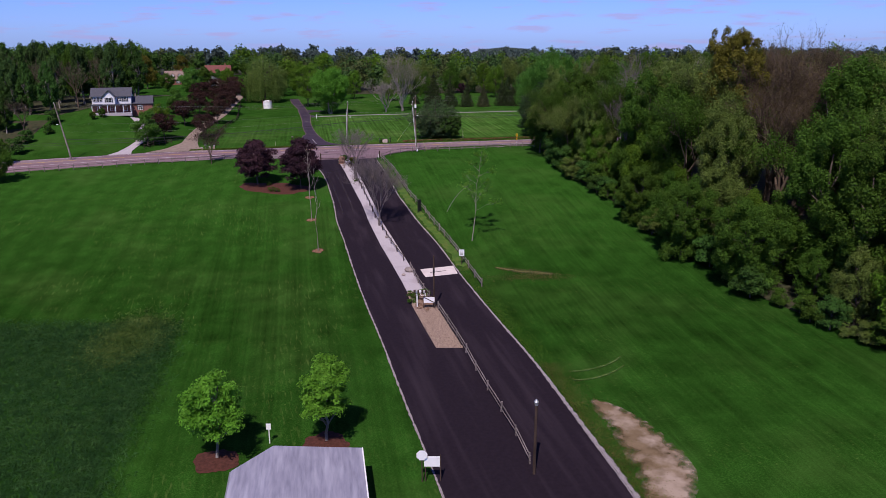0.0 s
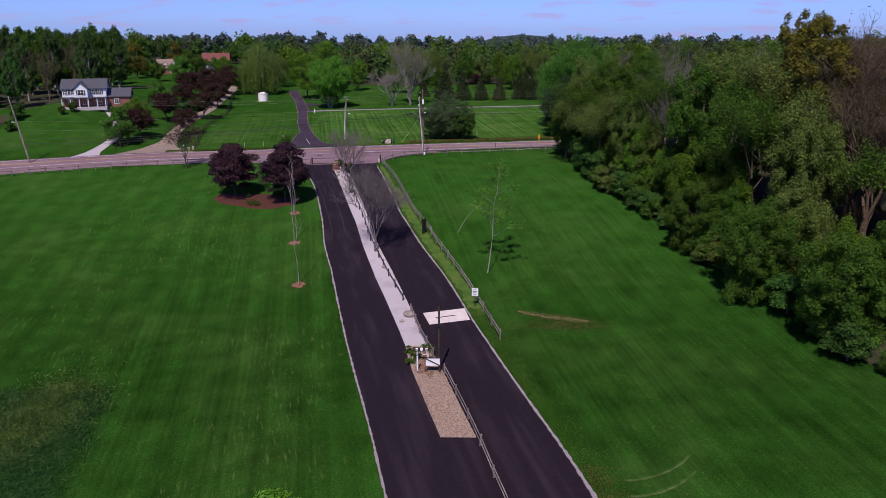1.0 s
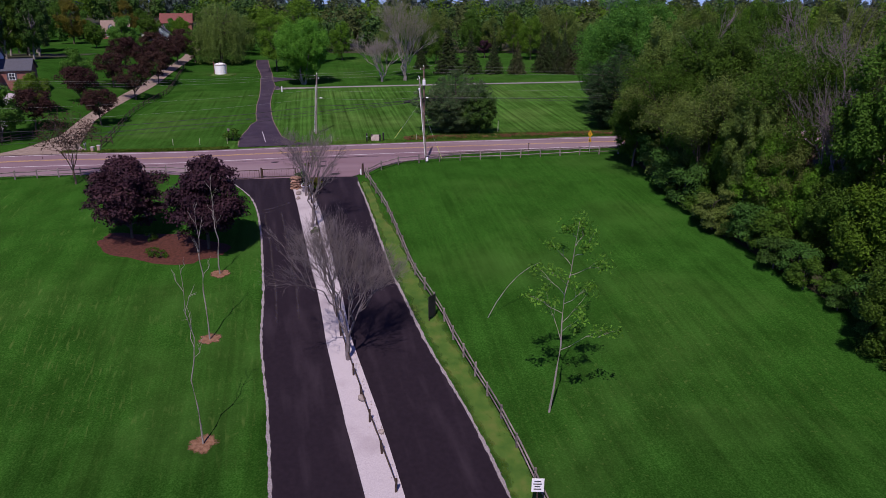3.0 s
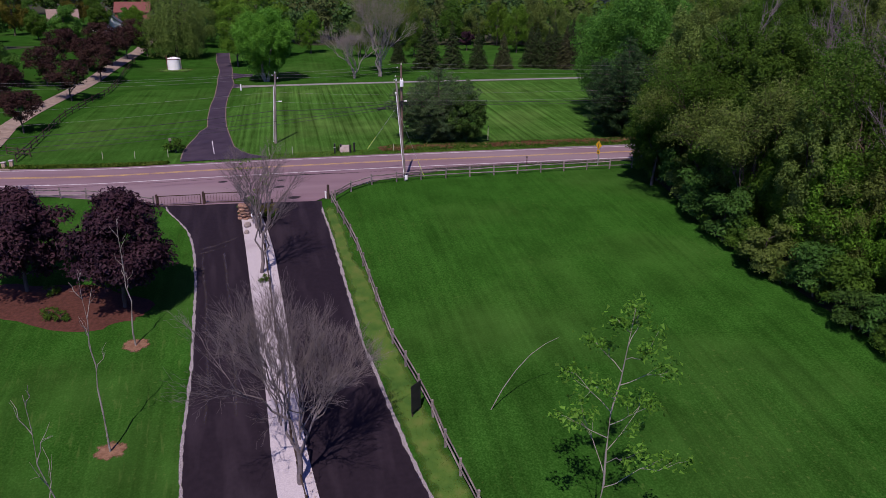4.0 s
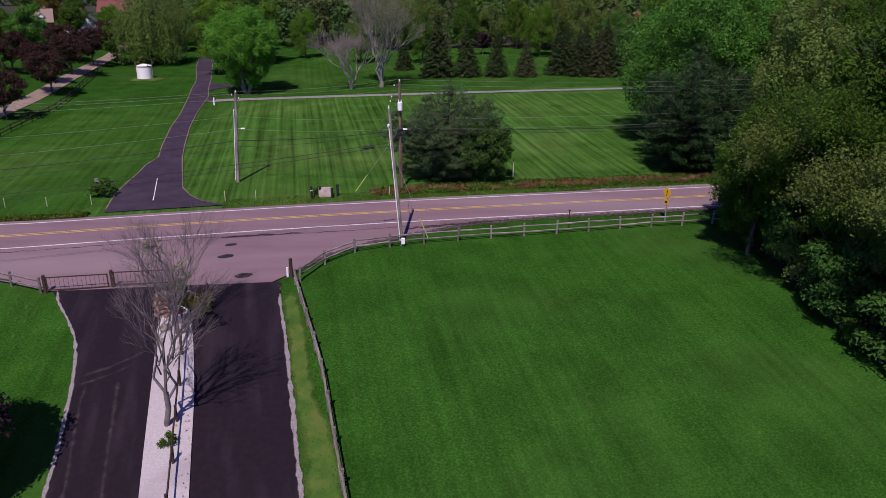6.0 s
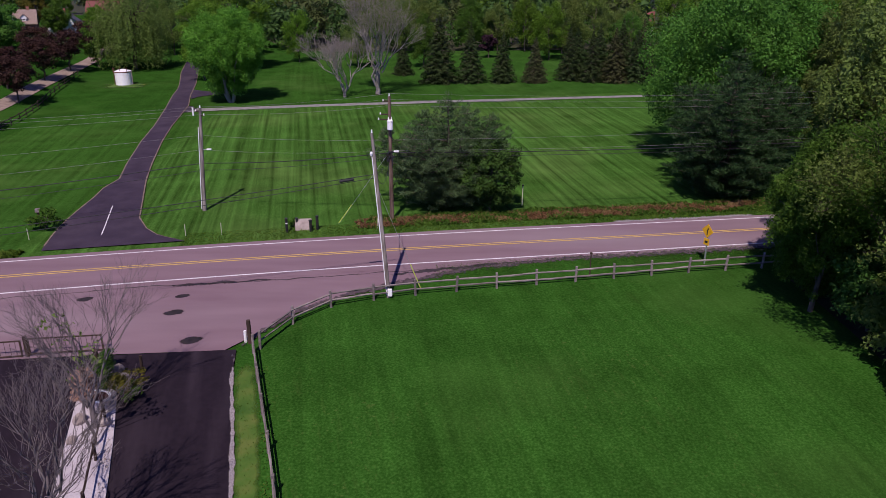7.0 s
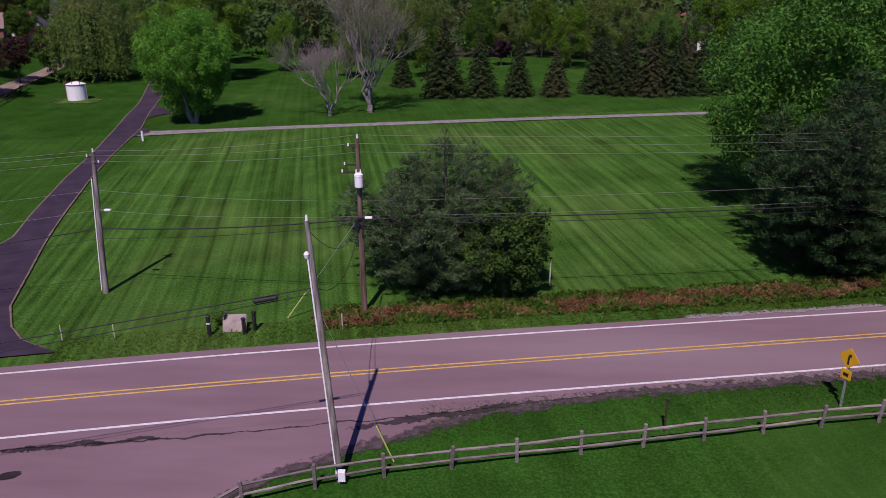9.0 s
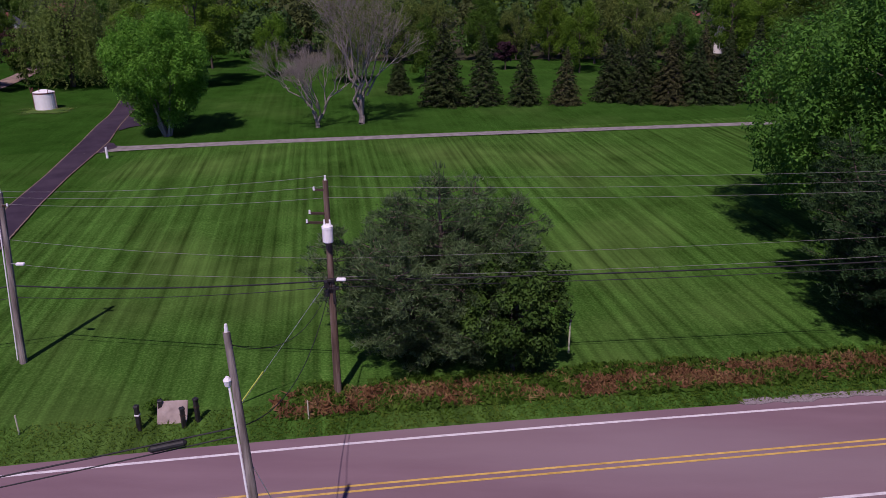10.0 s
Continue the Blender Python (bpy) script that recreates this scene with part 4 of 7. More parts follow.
def lawn_sapling(h, seed, leafy=True):
    """A thin stem with rising side branches; on the leafy one clumps of new leaves sit at the branch ends."""
    rng = np.random.default_rng(seed)

    def bend(a, b, n, amount):
        a, b = np.array(a, float), np.array(b, float)
        L = np.linalg.norm(b - a)
        return [tuple(a + (b - a) * i / n + rng.normal(size=3) * amount * L * math.sin(math.pi * i / n)) for i in range(n + 1)]
    r = 0.085 if leafy else 0.066
    stem = bend((0, 0, -0.2), (0.3, 0, h), 8, 0.012)
    out = [sweep("trunk", stem, [r * (1 - 0.85 * i / 8) for i in range(9)], BARK_PALE, 7)]
    P, fine = [], []
    count = 13 if leafy else 6
    for k in range(count):
        f, a = (0.34 if leafy else 0.46) + (0.58 if leafy else 0.5) * k / (count - 1), k * 2.4 + rng.normal() * 0.35
        L = h * ((0.09 + 0.24 * (1 - f)) if leafy else (0.34 - 0.27 * f)) * rng.uniform(0.75, 1.2)
        s0 = np.array([np.interp(f * h, [p[2] for p in stem], [p[i] for p in stem]) for i in range(3)])
        d = np.array((math.cos(a) * 0.8, math.sin(a) * 0.8, rng.uniform(0.35, 0.75))) if leafy else np.array((math.cos(a) * 0.42, math.sin(a) * 0.42, 0.9))
        pts = bend(s0, s0 + d * L, 4, 0.05)
        out.append(sweep("branch", pts, [0.024, 0.020, 0.016, 0.012, 0.008], BARK_PALE, 5))
        for j in range(3 if leafy else 2):
            q = np.array(pts[2 + j // 2]) + d * L * 0.06 * j
            e = q + (d + rng.normal(size=3) * 0.5) * L * rng.uniform(0.16, 0.3)
            fine += wobbly(q, e, 0.010, 0.005, rng, 2, 0.05)
            P.append(e + rng.normal(size=(26, 3)) * 0.20)
        P.append(np.array(pts[-1]) + rng.normal(size=(46, 3)) * [0.32, 0.32, 0.2])
    P.append(np.array(stem[-1]) + rng.normal(size=(70, 3)) * 0.35)
    out.append(limbs("twigs", fine, BARK_PALE, 4))
    if leafy:
        P = np.concatenate(P)
        out.append(quads("crown", P, rng.normal(size=P.shape) + [0, 0, 0.7], 0.115, LEAF_SPRING, rng, 0.6))
    return out


for x, y, h, s, lab in ((-18.6, 87.0, 13.0, 41, "tall thin leafless sapling in a mulch ring"), (-22.1, 100.2, 11.5, 42, "thin leafless sapling in a mulch ring"), (-24.9, 111.1, 9.5, 43, "thin pale sapling beside the driveway")):
    place(lawn_sapling(h, s, False), x, y, lab, name="sapling", group="saplings", lean=(0, -2))
    structure("mulch_ring", patch("mulch_ring", x, y, 0.95, 0.95, MULCH_TAN, lift=0.05, seed=s), "small brown mulch ring round a sapling", "mulch")
for x, y, s in ((-19.2, 43.8, 51), (-10.2, 45.8, 52)):
    structure("mulch_ring", patch("mulch_ring", x, y, 1.95, 1.45, MULCH, seed=s, dome=0.1), "red-brown mulch ring round a young tree", "mulch")

place(lawn_sapling(14.2, 45), 4.7, 90.4, "thin young tree with sparse new leaves on the lawn", name="sapling", group="saplings", lean=(-3, 4.5))

# beyond the road
def white_pine(h, w, seed, leaders=8, tufts_each=15, size=0.17, mat=NEEDLE_PINE):
    """A broad pine: several leaders with whorls of rising boughs, each bough carrying tufts of long needles."""
    rng = np.random.default_rng(seed)
    segs, T, D = wobbly((0, 0, -0.3), (0, 0, h * 0.9), 0.26, 0.06, rng, 6, 0.01), [], []
    spots = [(0.0, 0.0, h)]
    for k in range(leaders - 1):
        a, r = k * 2.4 + rng.uniform(0, 0.5), w * 0.5 * math.sqrt((k + 0.7) / leaders) * 0.62
        spots.append((math.cos(a) * r, math.sin(a) * r, h * (1.0 - 0.32 * (2 * r / w) ** 2) * rng.uniform(0.70, 1.0)))
    for lx, ly, lh in spots:
        segs += wobbly((lx * 0.2, ly * 0.2, lh * 0.15), (lx, ly, lh), 0.12, 0.02, rng, 5, 0.02)
        for z in np.arange(0.35, lh - 0.2, 0.68):
            f = z / lh
            reach = w * 0.20 * (1 - f) ** 0.62 * (0.55 + 0.45 * min(1, f * 5)) + 0.22
            m = 7 if f < 0.75 else 5
            turn = rng.uniform(0, 6.28)
            for j in range(m):
                a = turn + 6.283 * j / m + rng.normal() * 0.15
                L = reach * rng.uniform(0.7, 1.12)
                sx, sy = lx * min(1, 0.2 + f * 1.1), ly * min(1, 0.2 + f * 1.1)
                e = np.array((sx + math.cos(a) * L, sy + math.sin(a) * L, z + L * rng.uniform(0.05, 0.40)))
                b = np.array((sx, sy, z))
                segs.append((b, e, 0.035, 0.012))
                for t in np.arange(0.38, 1.01, 0.30 / max(L, 0.4)):
                    T.append(b + (e - b) * t + rng.normal(size=3) * [0.17, 0.17, 0.08])
                    D.append((math.cos(a) * 0.75, math.sin(a) * 0.75, 0.65))
        T.append(np.array((lx, ly, lh + 0.1)))
        D.append((0, 0, 1.0))
    T, D = np.repeat(np.array(T), tufts_each, 0), np.repeat(np.array(D), tufts_each, 0)
    n = len(T)
    T = T + rng.normal(size=(n, 3)) * [0.15, 0.15, 0.10]
    aim = D + rng.normal(size=(n, 3)) * 0.6
    aim /= np.linalg.norm(aim, axis=1, keepdims=True)
    s = size * rng.uniform(0.7, 1.3, (n, 1))
    side = np.cross(aim, rng.normal(size=(n, 3)))
    side /= np.linalg.norm(side, axis=1, keepdims=True) + 1e-9
    pts = np.stack([T - side * s * 0.22, T + side * s * 0.22, T + aim * s * 1.9], 1).reshape(-1, 3)
    me = mesh_from("crown", pts, np.arange(3 * n).reshape(-1, 3).tolist(), mat)
    return limbs("trunk", segs, BARK, 5), me


M = white_pine(9.8, 18.5, 61, 11, 38, 0.13)
place(M, -1.9, 158.4, "broad bluish green pine beside the road", category="pine tree", name="pine_tree")
place(broadleaf(6.9, 6.2, 62, 17000, 0.105, LEAF_DARK, BARK, 0.12, 90, "round", 0.10, tall=1.0), 1.9, 156.2, "small green tree growing at the pine's foot")
M = white_pine(13.0, 20.0, 63, 10, 32, 0.15, NEEDLE_SHADE)
place(M, 25.0, 161.0, "large dark spreading pine at the wood's edge", category="pine tree", name="pine_tree")
M = broadleaf(21.0, 22.0, 64, 90000, 0.14, LEAF_MAPLE, BARK, 0.06, 330, "round", 0.062, 1.0, 0.3, tall=1.1)
place(M, 30.0, 172.0, "tall bright green maple behind the pine")
M = broadleaf(14.8, 16.6, 65, 70000, 0.125, LEAF_SPRING, BARK_PALE, 0.03, 330, "vase", 0.058, 1.0, 0.14, tall=1.3)
rg = np.random.default_rng(650)
stems = []
for k in range(7):
    a = k * 0.9 + rg.uniform(0, 0.4)
    stems += wobbly((math.cos(a) * 0.25, math.sin(a) * 0.25, -0.2), (math.cos(a) * rg.uniform(2.2, 4.2), math.sin(a) * rg.uniform(2.2, 4.2), rg.uniform(7, 10)), 0.20, 0.06, rg, 5, 0.03)
place((limbs("stems", stems, BARK_PALE, 6), M[1]), -36.2, 203.2, "round bright green maple beside the far driveway")
M = broadleaf(17.5, 13.0, 66, 22000, 0.18, LEAF_BRIGHT, BARK, 0.15, 60, "round", 0.15)
place(M, -44.5, 232, "tall green tree beyond the far driveway")


def willow(h, w, seed, strands=1150, each=34):
    """A weeping willow: curtains of thin hanging shoots from arching limbs."""
    rng = np.random.default_rng(seed)
    r0 = 0.45
    segs = wobbly((0, 0, -0.3), (0.3, 0.2, h * 0.6), r0, r0 * 0.4, rng, 6, 0.03)
    hubs = []
    for k in range(26):
        a, f = rng.uniform(0, 6.283), rng.uniform(0.15, 1.0) ** 0.6
        hub = np.array((math.cos(a) * f * w * 0.42, math.sin(a) * f * w * 0.42, h * (0.97 - 0.42 * f ** 2.2) - rng.uniform(0, 0.06) * h))
        hubs.append(hub)
        segs += wobbly((0.2, 0.1, h * rng.uniform(0.3, 0.58)), hub, r0 * 0.3, 0.04, rng, 4, 0.08)
    hubs = np.array(hubs)
    pick = rng.integers(0, len(hubs), strands)
    top = hubs[pick] + rng.normal(size=(strands, 3)) * np.array([[0.085 * w, 0.085 * w, 0.03 * h]])
    drop = top[:, 2] * rng.uniform(0.3, 0.99, strands) ** 0.5
    f = rng.uniform(0, 1, (strands, each)) ** 0.9
    out = top[:, None, :2] * (1 + 0.10 * np.sin(f * 2.2)[..., None])
    z = top[:, 2, None] - drop[:, None] * f
    pts = np.concatenate([out, z[..., None]], 2).reshape(-1, 3) + rng.normal(size=(strands * each, 3)) * 0.16
    nrm = np.concatenate([top[:, :2], np.full((strands, 1), 2.0)], 1)
    nrm = np.repeat(nrm / np.linalg.norm(nrm, axis=1, keepdims=True), each, 0) + rng.normal(size=pts.shape) * 0.5
    return limbs("trunk", segs, BARK, 6), quads("crown", pts, nrm, 0.2, LEAF_OLIVE, rng, 0.42)


place(willow(18.0, 12.5, 67, 900, 34), -66.0, 233.0, "tall olive-green weeping willow behind the tank")
place(broadleaf(9.5, 6.5, 167, 6000, 0.16, LEAF_MID, BARK, 0.03, 60, "round", 0.13), -72.6, 231.5, "small green tree beside the willow")
place(M, -47.5, 221, "leafy green tree beside the far driveway's end", scale=0.8, turn=70)
SPRUCE = needle_tree(14.2, 8.8, 68, 11000, 0.24, NEEDLE_DARK, BARK, 0.03, 0.0)
SPRUCE3 = needle_tree(13.4, 9.4, 70, 11000, 0.24, NEEDLE_BROWN, BARK, 0.03, 0.0)
SPRUCE2 = needle_tree(12.4, 8.8, 69, 11000, 0.24, NEEDLE_DARK, BARK, 0.02, 0.1)
for i, (x, y, s) in enumerate(((-3.1, 218.2, 0.93), (2.6, 218.0, 0.72), (8.5, 217.8, 0.62), (14.3, 217.6, 0.58), (-10.3, 225.7, 0.52), (20.8, 219.5, 0.66), (24.6, 217.8, 0.62), (28.6, 217.4, 0.70), (32.6, 217.6, 0.72), (36.6, 217.6, 0.62), (40.5, 218.5, 0.70), (44.5, 219, 0.72), (22.8, 222.5, 0.72), (26.8, 222, 0.68), (31, 222, 0.74), (35, 222.5, 0.76), (39, 223, 0.76), (43, 223, 0.78))):
    place((SPRUCE2, SPRUCE, SPRUCE, SPRUCE3)[i % 4], x, y, "brownish green spruce in a row on the far lawn" if i % 4 == 3 else "dark green spruce in a row on the far lawn", category="spruce tree", name="spruce_tree", scale=s, turn=i * 77, group="row of spruces")
place(bare_tree(11.5, 9.5, 71, 7, BARK_PALE, 0.06, 0.46, 0.26), -18.5, 206.5, "pale leafless tree with many stems", group="bare lawn trees")
ends = []
wood = bare_tree(18.0, 12.0, 72, 7, BARK_PALE, 0.06, 0.36, 0.36, 3, ends)
rg = np.random.default_rng(72)
buds = np.array(ends)[rg.integers(0, len(ends), 9000)] + rg.normal(size=(9000, 3)) * 0.4
place((*wood, quads("leaves", buds, rg.normal(size=(9000, 3)), 0.09, LEAF_OLIVE, rg, 0.6)), -13.2, 208.5, "tall pale leafless tree on the far lawn", group="bare lawn trees")
place(broadleaf(5.5, 4.5, 73, 2500, 0.22, LEAF_PURPLE, BARK, 0.1, 25, "round", 0.18), 7.4, 245, "small dark purple tree on the far lawn")
# plum trees along the gravel drive
PLUM = broadleaf(6.2, 8.6, 74, 7000, 0.13, LEAF_PLUM, BARK, 0.28, 70, "vase", 0.10, tall=0.9)
for i, (x, y, s) in enumerate(((-70.5, 154.0, 0.95), (-71.0, 170.6, 1.0), (-62.1, 159.2, 0.9), (-65.4, 180.0, 1.0), (-73.4, 187.1, 1.0), (-68.7, 198.2, 1.0), (-73.1, 214.5, 1.05), (-79.5, 241.8, 1.0), (-73.9, 205.4, 0.95), (-79.3, 207.2, 1.0), (-74.6, 224.7, 1.05), (-81.0, 226.0, 1.0))):
    place(PLUM, x, y, "small reddish plum tree beside the gravel drive", turn=i * 61, scale=s * 1.12, group="plum trees")
GREEN = broadleaf(7.0, 6.4, 75, 14000, 0.12, LEAF_MID, BARK, 0.12, 80, "round", 0.11, lump=0.4, tall=1.0)
GREEN2 = broadleaf(7.2, 6.6, 76, 14000, 0.12, LEAF_BRIGHT, BARK, 0.12, 80, "round", 0.11, lump=0.4, tall=1.0)
GREEN3 = broadleaf(7.2, 6.4, 77, 14000, 0.12, LEAF_MAPLE, BARK, 0.10, 80, "oval", 0.11, lump=0.4, tall=1.1)
for i, (x, y, s, which) in enumerate(((-72.2, 148.0, 1.25, 2), (-74.5, 161.5, 0.95, 1), (-77.4, 181.6, 1.1, 2), (-113.6, 223.8, 1.25, 1), (-90.5, 228.8, 1.35, 2), (-107.5, 246, 1.0, 0), (-98, 131, 0.95, 0), (-91.4, 268, 1.0, 1), (-89.5, 162.0, 0.35, 0), (-91.0, 160.0, 0.3, 0))):
    place((GREEN, GREEN2, GREEN3)[which], x, y, ("leafy dark green tree in a garden", "leafy lime-green tree in a garden", "leafy fresh green tree in a garden")[which], turn=i * 83, scale=s, group="garden trees")

for x, y, s in ((-120.3, 256.4, 0.78), (-115.5, 281, 0.7)):
    place(broadleaf(18, 12, 142, 20000, 0.17, LEAF_GOLD, BARK, 0.06, 120, "oval", 0.085, tall=1.2), x, y, "golden brown tree at the western wood's edge", scale=s, group="golden trees")

# the wood to the east, the wood to the west and the trees on the horizon
KINDS = []
for i, (mat, n, shp) in enumerate(((LEAF_MID, 40000, "oval"), (LEAF_OLIVE, 36000, "round"), (LEAF_BRIGHT, 36000, "oval"), (LEAF_GOLD, 34000, "oval"), (LEAF_OLIVE, 20000, "vase"), (LEAF_MID, 40000, "round"))):
    KINDS.append(broadleaf(22, 11.5, 80 + i, n, 0.145, mat, BARK, 0.10, 190, shp, 0.075, lump=0.4, tall=1.35))
SKIRTED = [broadleaf(14, 10, 170 + i, 30000, 0.125, mat, BARK, 0.0, 150, "cone", 0.085, lump=0.45, tall=1.2) for i, mat in enumerate((LEAF_MID, LEAF_OLIVE, LEAF_MID, LEAF_BRIGHT))]


def budding_tree(h, w, seed, mat, n=24000, size=0.115, depth=5, girth=None):
    """A tree whose fine twigs are just coming into leaf."""
    rng = np.random.default_rng(seed)
    ends = []
    wood = bare_tree(h, w, seed, depth, TWIG_BROWN, 0.22, 0.48, girth, 3, ends)
    ends = np.array(ends)
    P = ends[rng.integers(0, len(ends), n)] + rng.normal(size=(n, 3)) * 0.5
    return wood[0], wood[1], quads("leaves", P, rng.normal(size=(n, 3)) * 0.8 + np.array([[0, -0.2, 0.8]]), size, mat, rng, 0.6)


BUDS = [budding_tree(19, 11, 130 + i, m, 30000, 0.12) for i, m in enumerate((LEAF_OLIVE, LEAF_MID, LEAF_OLIVE))]
BARE_TALL = bare_tree(22, 9, 88, 5, TWIG, 0.25, 0.38)
place(budding_tree(8.8, 5.0, 44, LEAF_PLUM, 2200, 0.11), -50.6, 131.6, "small purple-brown tree in bud beside the road fence")
SHRUBS = [broadleaf(4.5, 5.0, 90 + i, 6000, 0.13, m, BARK, 0.02, 26, "round", 0.2) for i, m in enumerate((LEAF_MID, LEAF_DARK, LEAF_OLIVE))]
EDGE_Y = [20, 40, 58.8, 64.7, 72, 82, 94, 103, 115, 122, 127, 132, 137, 141, 146]
EDGE_X = [62, 55, 47.9, 43.4, 38.5, 36.2, 31.8, 31.0, 26.0, 23.4, 21.2, 21.0, 20.6, 20.2, 19.6]


def edge(y):
    return float(np.interp(y, EDGE_Y, EDGE_X))


# leaf litter with the shade between the trunks put into its dark colour
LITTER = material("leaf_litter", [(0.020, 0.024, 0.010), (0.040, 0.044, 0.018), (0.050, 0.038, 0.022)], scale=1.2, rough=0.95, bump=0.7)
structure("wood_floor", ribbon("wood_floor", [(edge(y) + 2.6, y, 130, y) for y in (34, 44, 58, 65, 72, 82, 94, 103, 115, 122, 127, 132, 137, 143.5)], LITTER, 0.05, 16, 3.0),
          "brown leaf litter under the trees, with the wood's shade in its colour", "ground")
rnd = random.Random(12)
NAMES = ("green", "olive-green", "bright green", "golden green", "thin-leaved olive", "dark green")
y = 36.0
while y < 142:
    x = edge(y)
    place(SHRUBS[rnd.randrange(3)], x + 0.5 + 2.2 * rnd.random() + 1.4 * max(0, min(1, (y - 98) / 10)), y, "leafy green shrub at the wood's edge", "shrub", "shrub", rnd.uniform(0.35, 1.2), rnd.uniform(0, 360), "shrubs at the wood's edge")
    y += rnd.uniform(1.4, 2.3)


def woodland(x, y, k, s, group):
    if k == 6:
        place(BARE_TALL, x, y, "tall leafless tree in the wood", scale=s, turn=rnd.uniform(0, 360), group=group)
    elif k in (4, 7, 8):
        place(BUDS[(4, 7, 8).index(k)], x, y, "tall twiggy tree coming into pale olive leaf", scale=s * 1.1, turn=rnd.uniform(0, 360), group=group)
    else:
        place(KINDS[k], x, y, f"{NAMES[k]} broadleaved tree in the wood", scale=s, turn=rnd.uniform(0, 360), group=group)


y = 34.0
while y < 142:
    k = rnd.randrange(4)
    place(SKIRTED[k], edge(y) + rnd.uniform(4.2, 7.8) + 2.4 * max(0, min(1, (y - 98) / 10)), y, ("green", "olive-green", "green", "bright green")[k] + " tree branched to the ground at the wood's edge", scale=rnd.uniform(0.62, 1.22) * (1 - 0.2 * max(0, (y - 110) / 32)), turn=rnd.uniform(0, 360), group="wood to the east")
    y += rnd.uniform(4.2, 6.0)
for off, gap, lo, hi in ((11.0, 6.0, 0.85, 1.05), (18, 7.0, 1.0, 1.2), (26, 8.0, 1.05, 1.25), (36, 12, 1.05, 1.25), (48, 16, 1.1, 1.25)):
    y = 30 + rnd.uniform(0, 5)
    while y < (146 if off < 20 else 150):
        row_x = edge(y) + off
        taper = 1 - 0.22 * max(0, min(1, (y - 105) / 30))
        k = rnd.choice((0, 1, 1, 5, 4, 5, 1, 0, 7, 6, 5, 0)) if off < 20 else rnd.choice((0, 1, 1, 0, 5, 6))
        if not (off > 9 and y < 112 and 0.47 < row_x / y < 0.625):
            woodland(row_x + rnd.uniform(-1.5, 1.5), y, k, rnd.uniform(lo, hi) * taper * (1.12 if y < 112 and off > 9 else 1.0), "wood to the east")
        y += gap * rnd.uniform(0.8, 1.2)
BUSHY = broadleaf(13, 10.5, 141, 38000, 0.125, LEAF_MID, BARK, 0.0, 150, "round", 0.085, lump=0.4, tall=1.1)
for x, y, s in ((34.5, 84, 1.0), (39.5, 74.5, 1.05), (32.8, 97, 0.85)):
    place(BUSHY, x, y, "dense dark green tree at the wood's edge", scale=s, turn=x * 31, group="wood to the east")
GOLDEN = broadleaf(22, 10.0, 140, 52000, 0.12, LEAF_GOLD, BARK, 0.25, 240, "oval", 0.06, lump=0.4, tall=1.3)
for x, y, s in ((50.5, 107, 1.5),):
    place(GOLDEN, x, y, "tall golden green oak above the wood", scale=s, turn=40 + 3 * x, group="wood to the east")
for x, y, k, s in ((30, 147, 0, 0.6), (37, 163, 1, 0.9), (44, 168, 0, 0.85), (38, 182, 1, 0.8), (48, 186, 2, 0.85), (56, 172, 0, 0.95), (60, 190, 5, 0.9), (70, 178, 1, 0.95), (52, 202, 0, 0.8), (66, 205, 2, 0.85), (80, 195, 0, 0.9)):
    woodland(x, y, k, s, "trees beside the road")
BROWN = [budding_tree(22, 8, 160 + i, LEAF_BROWN, 7000, 0.075, 6, 0.42) for i in range(2)]
for i, (x, y, s) in enumerate(((57, 104, 1.22), (60, 107, 1.28), (54.5, 96, 1.05), (63, 110, 1.3), (58.5, 98, 1.1), (66.5, 112, 1.3), (61.5, 101, 1.15), (56, 108, 1.2))):
    place(BROWN[i % 2], x, y, "tall brown twiggy tree with opening buds in the wood", scale=s, turn=i * 57, group="wood to the east")
woodland(26.5, 145.0, 0, 0.7, "trees beside the road")
for x, y, s, which, turn in ((-97.6, 243, 1.35, 2, 15), (-99.4, 263.5, 1.15, 0, 80), (-100.2, 282, 0.85, 2, 140), (-121.5, 266, 0.9, 0, 260), (-126, 272, 1.3, 2, 20), (-137, 277, 1.6, 0, 70), (-133, 262, 1.5, 2, 120), (-107, 322, 1.1, 0, 310), (-124, 308, 1.1, 0, 33), (-98, 312, 1.0, 0, 190)):
    place((GREEN, GREEN2, GREEN3)[which], x, y, ("leafy dark green tree in a garden", "leafy lime-green tree in a garden", "leafy fresh green tree beside the far houses")[which], turn=turn, scale=s, group="garden trees")

place(broadleaf(15.5, 13, 172, 30000, 0.15, LEAF_MAPLE, BARK, 0.08, 120, "round", 0.09, tall=1.0), 33.5, 180, "broad fresh green maple behind the roadside pine", group="trees beside the road")
woodland(26.2, 143.2, 1, 0.9, "trees beside the road")
woodland(28.5, 138.0, 0, 0.9, "trees beside the road")
for x, y, k, s in ((25.2, 134.5, 7, 0.72), (26.6, 128.0, 4, 0.74), (25.4, 139.5, 4, 0.74), (29.6, 122.0, 1, 0.72), (30, 131, 0, 0.9)):
    woodland(x, y, k, s, "trees beside the road")
for i, (x, y, s) in enumerate(((22.9, 141.0, 0.78), (26.2, 135.6, 0.7), (27.6, 130.4, 0.76), (29.4, 125.4, 0.76), (23.8, 144.4, 0.72), (32.4, 119.5, 0.8))):
    place(SKIRTED[(0, 2, 1, 0, 2, 1)[i]], x, y, "green tree branched to the ground at the wood's edge", scale=s, turn=i * 71, group="trees beside the road")
woodland(21.8, 139.6, 0, 0.60, "trees beside the road")
woodland(25.5, 142.5, 1, 0.66, "trees beside the road")
